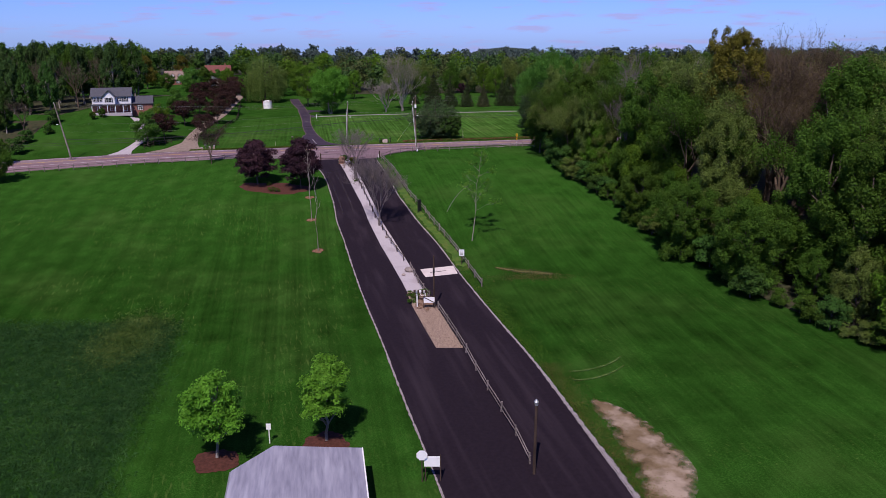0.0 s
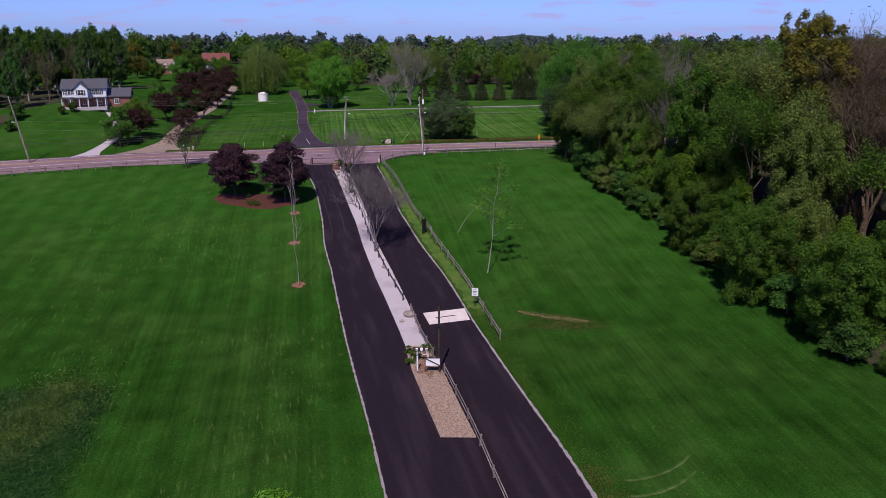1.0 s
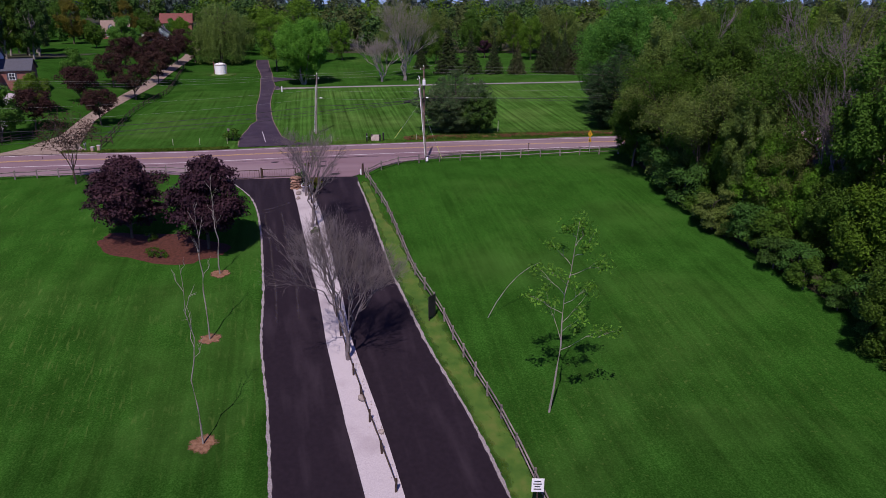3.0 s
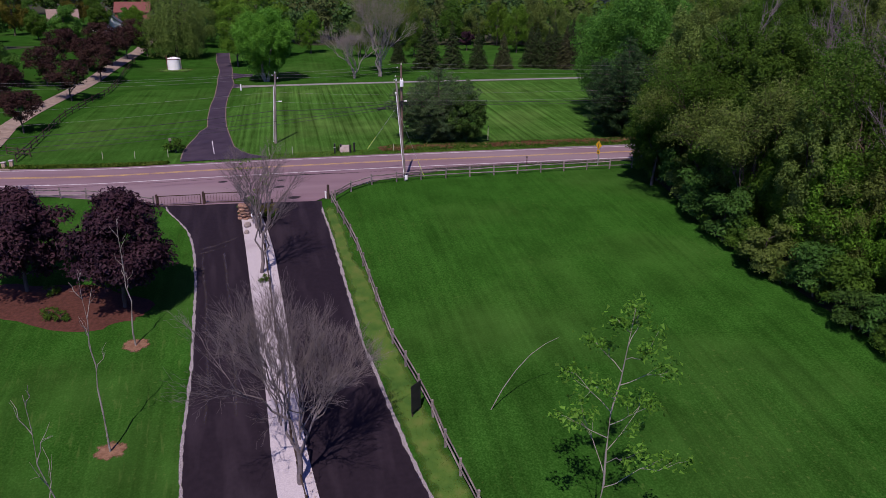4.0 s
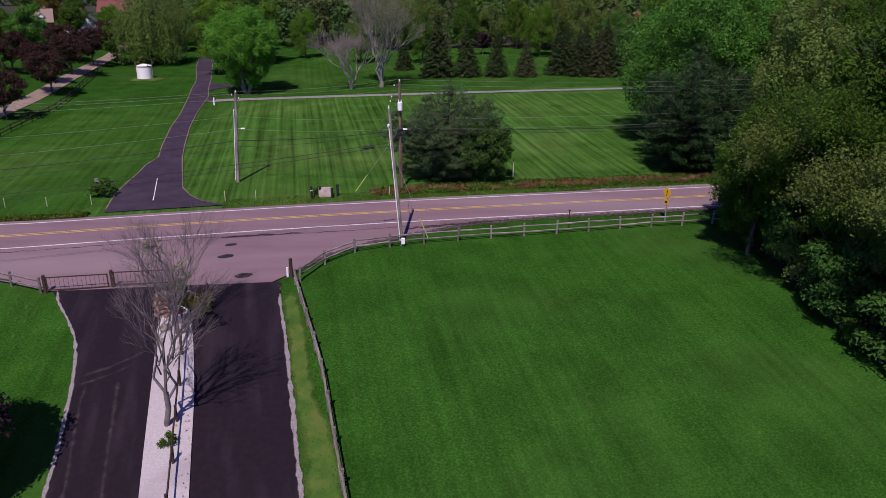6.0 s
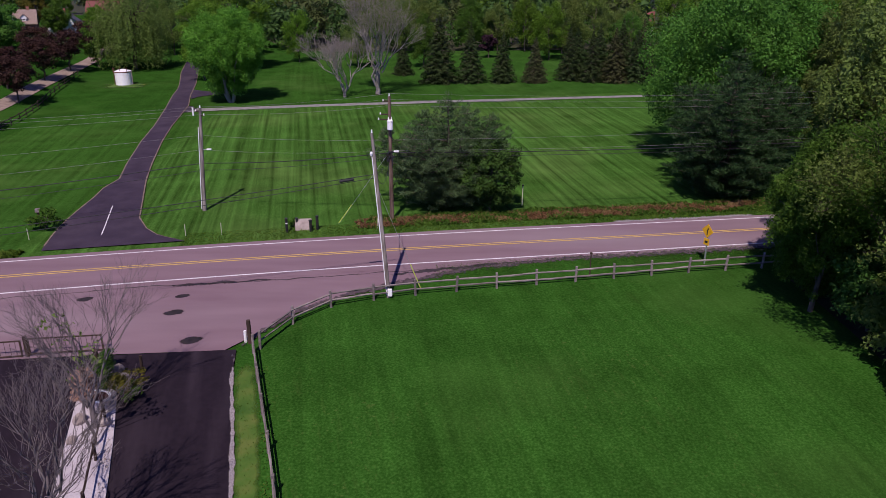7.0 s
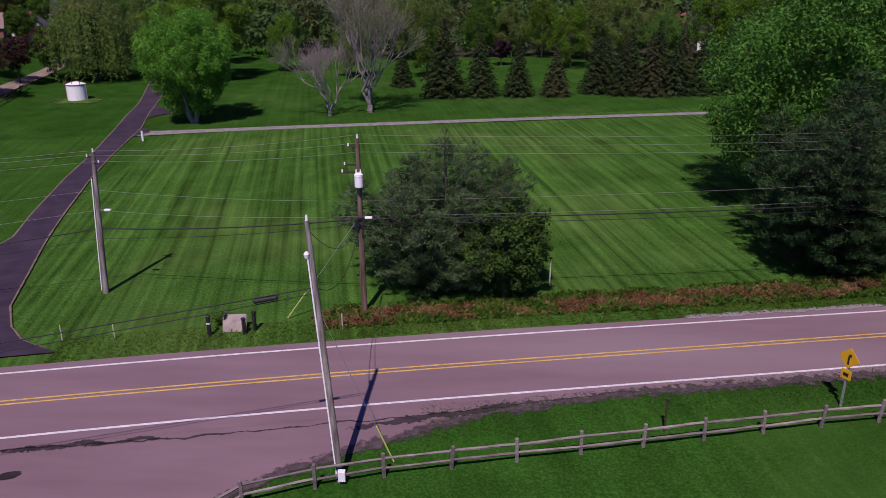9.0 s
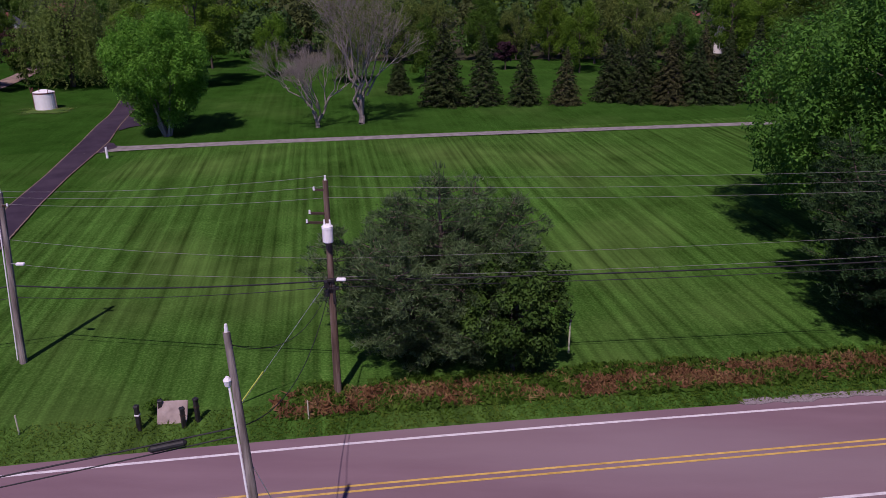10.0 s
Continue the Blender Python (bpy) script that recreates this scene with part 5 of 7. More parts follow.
FARK = [broadleaf(18, 13, 100 + i, 12000, 0.19, m, BARK, 0.05, 90, s, 0.11, tall=1.0) for i, (m, s) in enumerate(((LEAF_BRIGHT, "round"), (LEAF_MID, "oval"), (LEAF_OLIVE, "round"), (LEAF_MAPLE, "round")))]
for x, y, sc in ((50.8, 250, 0.55), (53.5, 256, 0.6), (56, 252, 0.5)):
    place(FARK[1], x, y, "dark green tree in front of the grey house", scale=sc, turn=x * 9, group="trees on the horizon")
FAR_BARE = bare_tree(17, 9, 105, 5, TWIG_BROWN, 0.2, 0.4)
for row, (y0, lo, hi, x0, x1, gap) in enumerate(((238, 0.5, 0.75, -34, 130, 15), (252, 0.62, 0.85, -130, 130, 8))):
    x = x0
    while x < x1:
        if not (row == 0 and -2 < x < 14):
            k = rnd.choice((0, 0, 1, 2, 2, 3, 4))
            me, lab = (FAR_BARE, "distant leafless grey tree on the horizon") if k == 4 else (FARK[k], ("distant leafy green tree on the horizon", "distant dark green tree on the horizon", "distant olive-green tree on the horizon", "distant bright green tree on the horizon")[k])
            if not -135 < x < -78 and not (row == 1 and -48 < x < -18):
                place(me, x, y0 + rnd.uniform(-4, 4), lab, scale=rnd.uniform(lo, hi), turn=rnd.uniform(0, 360), group="trees on the horizon")
        x += gap * rnd.uniform(0.75, 1.25)


def stand(name, rows, mat, label, seed, per=700, size=0.52):
    """A far wood as one mass of leafy crowns; rows: y, first x, last x, height, spacing."""
    rng = np.random.default_rng(seed)
    P, N = [], []
    for y0, x0, x1, h, gap in rows:
        for x in np.arange(x0, x1, gap):
            px, py = x + rng.normal() * gap * 0.3, y0 + rng.normal() * 3
            hh, ww = h * rng.uniform(0.75, 1.15), h * rng.uniform(0.3, 0.42)
            if py < 326 and (-0.80 < px / (py - 110) < -0.47 or -0.66 < px / (py - 70) < -0.42):
                continue  # the gardens of the far houses are open
            cl = rng.normal(size=(26, 3))
            cl /= np.linalg.norm(cl, axis=1, keepdims=True)
            cl = cl * rng.uniform(0.4, 1, (26, 1)) * [ww, ww, hh * 0.42] + spot(px, py, hh * 0.56)
            d = rng.normal(size=(per, 3))
            d /= np.linalg.norm(d, axis=1, keepdims=True)
            P.append(cl[rng.integers(0, 26, per)] + d * ww * 0.42)
            N.append(d + rng.normal(size=(per, 3)) * 0.5 + [0, 0, 0.4])
    return tagged(new(name, quads(name, np.concatenate(P), np.concatenate(N), size, mat, rng, 0.7)), label, "trees", "", "stuff")


stand("distant_wood", ((262, -150, 60, 12, 14), (292, -190, 220, 12, 15), (318, -230, 260, 12, 17)), LEAF_HAZE, "distant mass of green treetops along the horizon", 201)
stand("distant_wood", ((270, -150, 170, 12, 15), (300, -200, 240, 13, 17), (345, -260, 300, 12, 18)), LEAF_HAZE_OLIVE, "distant mass of olive treetops along the horizon", 202)
stand("distant_wood", ((280, -160, 180, 13, 21), (330, -240, 280, 13, 22)), LEAF_BRIGHT, "distant mass of bright green treetops along the horizon", 203)
# the farthest rows take the bluest leaves, haze painted into their colour
stand("distant_wood", ((385, -320, 330, 11, 13), (430, -360, 380, 11.5, 14), (500, -420, 440, 12.5, 15), (560, -460, 480, 13.5, 16)), LEAF_FAR, "haze-tinted blue-green treetops far along the horizon", 205, 420, 1.0)
stand("distant_wood", ((334, -240, -60, 10.5, 8), (262, -230, -142, 14, 8), (280, -240, -148, 15, 8), (304, -250, -158, 15, 9)), LEAF_DARK, "dark green wood behind the far houses", 206)
stand("understorey", ((256, -125, -50, 5.5, 4.5), (256, -16, 130, 5.5, 4.5), (264, -125, 130, 7, 5)), LEAF_DARK, "dark undergrowth along the foot of the distant wood", 204, 260, 0.3)
WESTK = [broadleaf(19, 8.5, 150 + i, 15000, 0.20, m, BARK_PALE, 0.06, 120, shp, 0.095, tall=1.5) for i, (m, shp) in enumerate(((LEAF_DARK, "oval"), (LEAF_HAZE, "oval"), (LEAF_MID, "oval")))]
for y0, x0, x1, lo, hi in ((143, -190, -107, 0.5, 0.62), (152, -200, -103, 0.6, 0.74), (162, -205, -102, 0.7, 0.82), (174, -210, -101, 0.78, 0.9), (187, -215, -97, 0.84, 0.95), (202, -220, -98, 0.88, 1.0), (220, -225, -106, 0.92, 1.02), (238, -230, -118, 0.92, 1.02)):
    x = x1 - rnd.uniform(0, 2)
    while x > x0:
        k = rnd.choice((0, 1, 2, 0, 1, 1, 0, 3))
        me, lab = (FAR_BARE, "leafless grey tree in the western wood") if k == 3 else (WESTK[k], "tall dark green tree in the western wood")
        place(me, x, y0 + rnd.uniform(-3, 3), lab, scale=rnd.uniform(lo, hi), turn=rnd.uniform(0, 360), group="western wood")
        x -= (4.8 if x > -150 else 8.0) * rnd.uniform(0.75, 1.2)
place(GREEN, -89.6, 119.2, "leafy dark green tree beside the road fence", turn=50, scale=1.15)
for x, y, sc in ((-99.5, 140, 0.9), (-101, 147, 0.7), (-98.5, 151.5, 0.55), (-100, 157, 0.8)):
    place(SHRUBS[1], x, y, "dark green shrub at the western wood's edge", "shrub", "shrub", sc, x * 40, "shrubs at the wood's edge")
# same darkened litter: the woods' shade is part of the colour
structure("wood_floor", ribbon("wood_floor", [(-420, y, -99 - 3 * (y < 165), y) for y in (140, 150, 160, 170, 180, 200, 220, 232)], LITTER, 0.05, 14, 6.0), "leaf litter under the western wood, darkened in colour for its shade", "ground")
structure("wood_floor", ribbon("wood_floor", [(-420 if y > 335 else -40 - 0.5 * (y - 256), y, 420, y) for y in range(256, 470, 10)], LITTER, 0.05, 40, 10.0), "leaf litter under the distant trees, darkened in colour for their shade", "ground")
# air haze is put into the far land's base colour
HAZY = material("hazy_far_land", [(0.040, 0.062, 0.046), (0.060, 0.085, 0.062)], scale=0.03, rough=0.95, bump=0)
structure("distant_land", ribbon("distant_land", [(-2400, y, 2400, y) for y in (464, 600, 900, 1500, 2900)], HAZY, 0.05, 20, 60.0), "haze-tinted wooded land reaching the horizon", "ground")
# far wooded hill
hv, hf = [], []
for j in range(9):
    for i in range(33):
        u, v = i / 32, j / 8
        hx, hy = 6 + 78 * u, 395 + 90 * v
        hv.append((hx, hy, 8.0 + 9.0 * (0.8 * math.sin(math.pi * min(1, u * 1.02)) ** 0.75 + 0.2 * math.sin(math.pi * u ** 0.6)) * ease(v * 2.2) + 0.8 * noise.noise((hx * 0.1, hy * 0.1, 3))))
for j in range(8):
    for i in range(32):
        hf.append((j * 33 + i, j * 33 + i + 1, (j + 1) * 33 + i + 1, (j + 1) * 33 + i))
structure("hill", mesh_from("hill", laid(hv), hf, LITTER, True), "low wooded hill on the horizon", "hill")
rg = np.random.default_rng(7)
hu, hw = rg.uniform(0, 1, 14000), rg.uniform(0, 0.6, 14000)
hp = np.stack([6 + 78 * hu, 395 + 90 * hw, 9.2 + 9.0 * (0.8 * np.abs(np.sin(np.pi * np.minimum(1, hu * 1.02))) ** 0.75 + 0.2 * np.sin(np.pi * hu ** 0.6)) * ease(hw * 2.2) + rg.uniform(0, 1.6, 14000)], 1)
# the hill's haze is painted into its leaf colour
tagged(new("hill_trees", quads("hill_trees", laid(hp), rg.normal(size=(14000, 3)) + np.array([[0, -0.6, 0.8]]), 0.6, LEAF_FAR, rg, 0.8)), "haze-tinted blue-green treetops covering the distant hill", "trees", "", "stuff")

# ---- fences and gates ----
POST = bm_mesh("post", boxes([((0, 0, 0.52), (0.15, 0.13, 1.35), 0)], 0.02), WOOD_OLD)
POST_DARK = bm_mesh("post", boxes([((0, 0, 0.52), (0.13, 0.13, 1.3), 0)], 0.02), WOOD_DARK)


def rail_mesh(mat, seed):
    """A split rail one metre long, a little crooked."""
    rng = random.Random(seed)
    bm = bmesh.new()
    rings = []
    for i in range(5):
        r = [bm.verts.new((i / 4, 0.055 * math.cos(a) * rng.uniform(0.8, 1.2) + rng.uniform(-0.012, 0.012), 0.07 * math.sin(a) * rng.uniform(0.8, 1.2))) for a in (0.4, 1.6, 2.9, 4.1, 5.2)]
        rings.append(r)
    for p, q in zip(rings, rings[1:]):
        for k in range(5):
            bm.faces.new((p[k], p[(k + 1) % 5], q[(k + 1) % 5], q[k]))
    bm.faces.new(rings[0][::-1])
    bm.faces.new(rings[-1])
    return bm_mesh("rail", bm, mat)


RAILS = [rail_mesh(WOOD_OLD, i) for i in range(3)]
RAILS_DARK = [rail_mesh(WOOD_DARK, i + 5) for i in range(3)]


def along(pts, gap):
    p = np.array(pts, float)
    d = np.concatenate([[0], np.cumsum(np.hypot(*np.diff(p, axis=0).T))])
    s = np.linspace(0, d[-1], max(2, int(round(d[-1] / gap)) + 1))
    return [(float(np.interp(t, d, p[:, 0])), float(np.interp(t, d, p[:, 1]))) for t in s]


def fence(pts, label, gap=3.2, heights=(0.45, 0.92), dark=False, seed=1, lift=0.0):
    rng = random.Random(seed)
    spots = along(pts, gap / 1.12)
    f = thing("rail_fence", *spots[0], label, "fence", "rail fences")
    first = spot(*spots[0])
    tops = []
    for x, y in spots:
        q = spot(x, y, lift) - first
        p = part("post", POST_DARK if dark else POST, f)
        p.matrix_basis = pose(q.x, q.y, q.z, rng.uniform(-3, 3), rng.uniform(-3, 3), rng.uniform(0, 40))
        tops.append(q)
    for a, b in zip(tops, tops[1:]):
        for h in heights:
            s = Vector(a) + Vector((0, 0, h + rng.uniform(-0.05, 0.05)))
            e = Vector(b) + Vector((0, 0, h + rng.uniform(-0.05, 0.05)))
            d = e - s
            r = part("rail", (RAILS_DARK if dark else RAILS)[rng.randrange(3)], f)
            r.matrix_basis = Matrix.Translation(s - d * 0.02) @ d.to_track_quat("X", "Z").to_matrix().to_4x4() @ Matrix.Diagonal((d.length * 1.04, 1, 1, 1))
    return f


fence([(5.2, 76.0), (3.0, 83.8), (-3.0, 104), (-6.2, 112), (-10.0, 125), (-13.8, 135.3)], "weathered grey split-rail fence beside the driveway", seed=1)
fence([(-13.5, 135.7), (-12.5, 137.8), (-10.6, 139.9), (-7.4, 140.9), (-4.1, 141.6), (2.6, 142.6), (15, 144.5), (20.5, 145.2), (30, 146.6)], "weathered grey split-rail fence along the road", seed=2)
fence([(-32.2, 134.1), (-36.9, 135.7), (-41, 136.4), (-46, 135.9), (-52.8, 133.9), (-60.6, 131.9), (-67.9, 130.1), (-90, 124.7), (-128, 113.5)], "weathered split-rail fence along the road's south side", seed=3)
fence([(7.3, 43.3), (6.4, 47.2), (5.1, 51.1), (3.8, 55.2), (2.7, 59), (1.6, 63), (0.3, 67.1), (-0.6, 69.9)], "weathered split-rail fence dividing the driveway lanes", gap=4.1, seed=4)
fence([(-1.8, 72.6), (-3.2, 76.4), (-4.5, 81.0)], "weathered split-rail fence on the island strip", gap=2.6, seed=5)
fence([(-5.6, 83.4), (-8.0, 89.6), (-12.6, 105), (-17.9, 122.8), (-20.0, 129.5)], "dark timber rail fence along the island strip", gap=3.4, dark=True, seed=6, heights=(0.85,))
fence([(-55.3, 146.3), (-57.6, 155), (-60.3, 167), (-62.5, 187), (-68.7, 212), (-71.6, 222)], "dark timber rail fence beside the gravel drive", dark=True, seed=7)
fence([(-71.6, 144.5), (-70.2, 148.5), (-67.8, 151.5)], "short dark fence at the gravel drive", dark=True, gap=2.0, seed=8)
fence([(-58.8, 149.5), (-54.8, 148.6)], "short dark fence at the gravel drive", dark=True, gap=2.0, seed=9)


def gate(a, b, label):
    """A low black steel gate of upright bars in a frame."""
    run = spot(*b) - spot(*a)
    g = thing("metal_gate", *a, label, "gate", "driveway gates", math.degrees(math.atan2(run.y, run.x)))
    L = run.xy.length
    part("gate_frame", bm_mesh("gate_frame", boxes([((L / 2, 0, 0.2), (L, 0.07, 0.07), 0), ((L / 2, 0, 1.15), (L, 0.07, 0.07), 0), ((0.03, 0, 0.65), (0.08, 0.08, 1.1), 0), ((L - 0.03, 0, 0.65), (0.08, 0.08, 1.1), 0)]), WOOD_DARK), g)
    bar = bm_mesh("bar", boxes([((0, 0, 0.67), (0.016, 0.016, 0.95), 0)]), WOOD_DARK)
    n = int(L / 0.28)
    for i in range(1, n):
        part("bar", bar, g).matrix_basis = pose(L * i / n, 0, 0)
    part("gate_post", bm_mesh("gate_post", boxes([((0, 0, 0.6), (0.2, 0.2, 1.5), 0)], 0.03), WOOD_DARK), g).matrix_basis = pose(-0.12, 0, 0)


gate((-31.7, 134.1), (-27.5, 134.8), "closed dark steel gate across the driveway lane")
gate((-27.1, 134.85), (-22.9, 135.4), "closed dark steel gate across the driveway lane")

# ---- utility poles, wires ----


def utility_pole(x, y, h, lean, mat, label, parts, girth=1.0):
    p = thing("utility_pole", x, y, label, "utility pole", "utility poles")
    top = Vector((lean[0], lean[1], h))
    part("pole", sweep("pole", [(0, 0, -0.6)] + [tuple(top * (i / 6)) for i in range(1, 7)], [0.19 * girth] + [(0.19 - 0.07 * i / 6) * girth for i in range(1, 7)], mat, 14), p)

    def at(f, dx=0, dy=0, dz=0):
        return top * f + Vector((dx, dy, dz))
    for kind, f, dx, dy in parts:
        if kind == "transformer":
            bm = tubes([(at(f, dx, dy, -0.42), at(f, dx, dy, 0.28), 0.235, 0.235), (at(f, dx, dy, 0.28), at(f, dx, dy, 0.36), 0.25, 0.14), (at(f, dx, dy, 0.18), at(f, dx, dy, 0.22), 0.25, 0.25), (at(f, dx, dy, -0.46), at(f, dx, dy, -0.42), 0.20, 0.20)], 18)
            t = part("transformer", bm_mesh("transformer", bm, ENAMEL_WHITE), p, "light grey drum transformer")
            for k in (-0.12, 0.12):
                part("bushing", bm_mesh("bushing", tubes([(at(f, dx + k, dy, 0.32), at(f, dx + k, dy, 0.58), 0.05, 0.03)], 8), ENAMEL_WHITE), t)
            part("bracket", bm_mesh("bracket", boxes([(at(f, dx / 2, dy / 2), (0.12, abs(dy) + 0.1, 0.5), 0)]), BLACK_METAL), p)
        elif kind == "arm":
            part("crossarm", bm_mesh("crossarm", boxes([(at(f, dx / 2, dy / 2), (abs(dx) + 0.1, 0.09, 0.1), 0)], 0.01), WOOD_DARK), p)
            part("insulator", bm_mesh("insulator", tubes([(at(f, dx, dy), at(f, dx, dy, 0.16), 0.05, 0.04)], 8), ENAMEL_WHITE), p)
        elif kind == "lamp":
            part("lamp_arm", bm_mesh("lamp_arm", tubes([(at(f), at(f, dx, dy, 0.1), 0.025, 0.025)], 6), METAL), p)
            part("lamp_head", bm_mesh("lamp_head", boxes([(at(f, dx, dy, 0.1), (0.42, 0.2, 0.13), 0)], 0.03), ENAMEL_WHITE), p)
        elif kind == "knob":
            part("insulator", bm_mesh("insulator", tubes([(at(f, dx, dy, -0.12), at(f, dx, dy, 0.05), 0.07, 0.11), (at(f, dx, dy, 0.05), at(f, dx, dy, 0.14), 0.11, 0.05)], 10), ENAMEL_WHITE), p, "white porcelain knob")
        elif kind == "cap":
            part("insulator", bm_mesh("insulator", tubes([(at(1.0), at(1.0, 0, 0, 0.22), 0.06, 0.04)], 8), ENAMEL_WHITE), p)
        elif kind == "conduit":
            part("conduit", sweep("conduit", [tuple(at(0.02 + f * i / 6, dx, dy)) for i in range(7)], [0.032] * 7, ENAMEL_WHITE, 8), p, "white cable conduit")
        elif kind == "box":
            part("junction_box", bm_mesh("junction_box", boxes([(at(f, dx, dy), (0.3, 0.2, 0.5), 0)], 0.02), ENAMEL_WHITE), p, "white junction box")
        elif kind == "clutter":
            part("cable_clamp", bm_mesh("cable_clamp", boxes([(at(f, 0.1, -0.2), (0.5, 0.14, 0.12), 10), (at(f, -0.2, -0.15, -0.25), (0.2, 0.2, 0.3), 30), (at(f, 0.15, -0.2, -0.5), (0.12, 0.12, 0.5), 0)], 0.01), BLACK_METAL), p)
    return spot(x, y), top


A0, A1 = utility_pole(-6.2, 141.3, 10.8, (-0.94, 1.26), POLE_GREY, "leaning grey wooden pole beside the road fence",
                      [("conduit", 0.86, -0.13, -0.08), ("box", 0.04, 0.12, -0.22), ("knob", 0.88, -0.15, -0.10), ("cap", 1, 0, 0)], 0.78)
B0, B1 = utility_pole(-6.9, 154.3, 10.6, (0.0, 0.1), POLE_BROWN, "brown wooden utility pole carrying a transformer",
                      [("transformer", 0.79, 0.05, -0.42), ("arm", 0.96, -0.5, -0.1), ("arm", 0.86, -0.75, -0.1), ("arm", 0.82, -0.9, -0.1), ("lamp", 0.565, 0.5, -0.25), ("clutter", 0.57, 0, 0), ("clutter", 0.53, 0, 0), ("cap", 1, 0, 0)])
C0, C1 = utility_pole(-24.6, 157.0, 9.1, (0.5, 0.4), POLE_GREY, "grey wooden utility pole on the far lawn",
                      [("arm", 0.97, -0.35, -0.1), ("arm", 0.93, 0.35, -0.1), ("lamp", 0.6, 0.75, -0.3), ("conduit", 0.8, -0.18, -0.12), ("cap", 1, 0, 0)])
L0, L1 = utility_pole(-83.3, 134.5, 12.6, (-2.4, 0.3), POLE_GREY, "grey wooden utility pole beside the white house lawn", [("lamp", 0.62, -0.8, 0), ("cap", 1, 0, 0)])


def wire(a, b, sag, r, mat, name, label):
    """A hanging cable between two points."""
    a, b = Vector(a), Vector(b)
    n = 20
    cu = bpy.data.curves.new(name, 'CURVE')
    cu.dimensions, cu.bevel_depth, cu.bevel_resolution = '3D', r, 1
    sp = cu.splines.new('POLY')
    sp.points.add(n)
    for i in range(n + 1):
        f = i / n
        q = a.lerp(b, f) - Vector((0, 0, 4 * sag * f * (1 - f)))
        sp.points[i].co = (*q, 1)
    cu.materials.append(mat)
    return tagged(new(name, cu), label, "cable", "overhead cables")


ALU = material("bare_aluminium_wire", [(0.20, 0.19, 0.185), (0.28, 0.27, 0.265)], scale=3, rough=0.6, metal=0.2, bump=0)
E1 = spot(75, 163.5, 12.9)
for fb, fc, fe, dx in ((1.01, 1.0, 0.0, 0), (0.965, 0.97, -0.5, -0.5), (0.92, 0.93, -1.0, 0.35)):
    b = B0 + B1 * fb + Vector((dx * 0.4, -0.1, 0.1))
    c = C0 + C1 * fc + Vector((dx, -0.1, 0.1))
    wire(c, b, 0.25, 0.007, ALU, "power_line", "thin bare power line strung between poles")
    wire(b, E1 + Vector((0, 0, fe - 0.8)), 1.4, 0.007, ALU, "power_line", "thin bare power line strung along the road")
    wire(c, L0 + L1 * fc + Vector((0, 0, 0.1)), 1.0, 0.007, ALU, "power_line", "thin bare power line strung along the road")
for fb, fc, ze, r, sag, mat, lab in ((0.66, 0.74, -4.0, 0.007, 0.4, ALU, "thin grey line strung along the road"), (0.575, 0.60, -4.6, 0.008, 0.5, ALU, "thin grey line strung along the road"),
                                     (0.56, 0.47, -5.1, 0.036, 0.5, RUBBER, "thick black telephone cable along the road"), (0.53, 0.40, -5.5, 0.018, 0.5, RUBBER, "black telephone cable along the road")):
    b, c = B0 + B1 * fb, C0 + C1 * fc
    wire(c, b, sag * 0.5, r, mat, "telephone_cable", lab)
    wire(b, E1 + Vector((0, -1, ze)), sag * 2.2, r, mat, "telephone_cable", lab)
    wire(c, L0 + L1 * (fc - 0.1), sag * 2, r, mat, "telephone_cable", lab)
ap = A0 + A1 * 0.76
WEST_POLE = spot(-95, 116, 8.2)
wire(ap, WEST_POLE, 1.3, 0.022, RUBBER, "telephone_cable", "black cable from the leaning pole along the road")
wire(ap - Vector((0, 0, 0.25)), WEST_POLE - Vector((0, 0, 0.3)), 1.5, 0.018, RUBBER, "telephone_cable", "black cable from the leaning pole along the road")
wire(ap, B0 + B1 * 0.56, 1.5, 0.016, RUBBER, "telephone_cable", "slack black cable between the two poles")
wire(A0 + A1 * 0.97, B0 + B1 * 0.55, 1.2, 0.012, RUBBER, "telephone_cable", "slack black cable between the two poles")


def on_cable(f):
    return ap.lerp(WEST_POLE, f) - Vector((0, 0, 4 * 1.3 * f * (1 - f) + 0.12))


q0, q1 = on_cable(0.0155), on_cable(0.026)
box = thing("splice_case", 0, 0, "black splice case hanging on the cable", "cable box")
box.matrix_basis = pose(*q0)
part("case", sweep("case", [(0, 0, 0), tuple((q1 - q0) * 0.08), tuple((q1 - q0) * 0.92), tuple(q1 - q0)], [0.04, 0.095, 0.095, 0.04], RUBBER, 12), box)
GUARD = material("yellow_green_plastic", [(0.42, 0.50, 0.08), (0.52, 0.58, 0.12)], scale=2, rough=0.6, bump=0)


def guy(foot, head, label):
    fx, fy = foot
    f = spot(fx, fy)
    d = (Vector(head) - f)
    g = thing("guy_wire", fx, fy, label, "guy wire", "guy wires")
    part("wire", bm_mesh("wire", tubes([((0, 0, -0.1), tuple(d), 0.012, 0.012)], 5), METAL), g)
    part("guard", bm_mesh("guard", tubes([(tuple(d.normalized() * 0.1), tuple(d.normalized() * 2.0), 0.035, 0.035)], 8), GUARD), g, "yellow-green plastic guard")


guy((-4.0, 142.3), A0 + A1 * 0.68, "steel guy wire with a yellow guard at its foot")
guy((-11.6, 153.6), B0 + B1 * 0.58, "steel guy wire with a yellow guard at its foot")

# ---- signs and posts ----


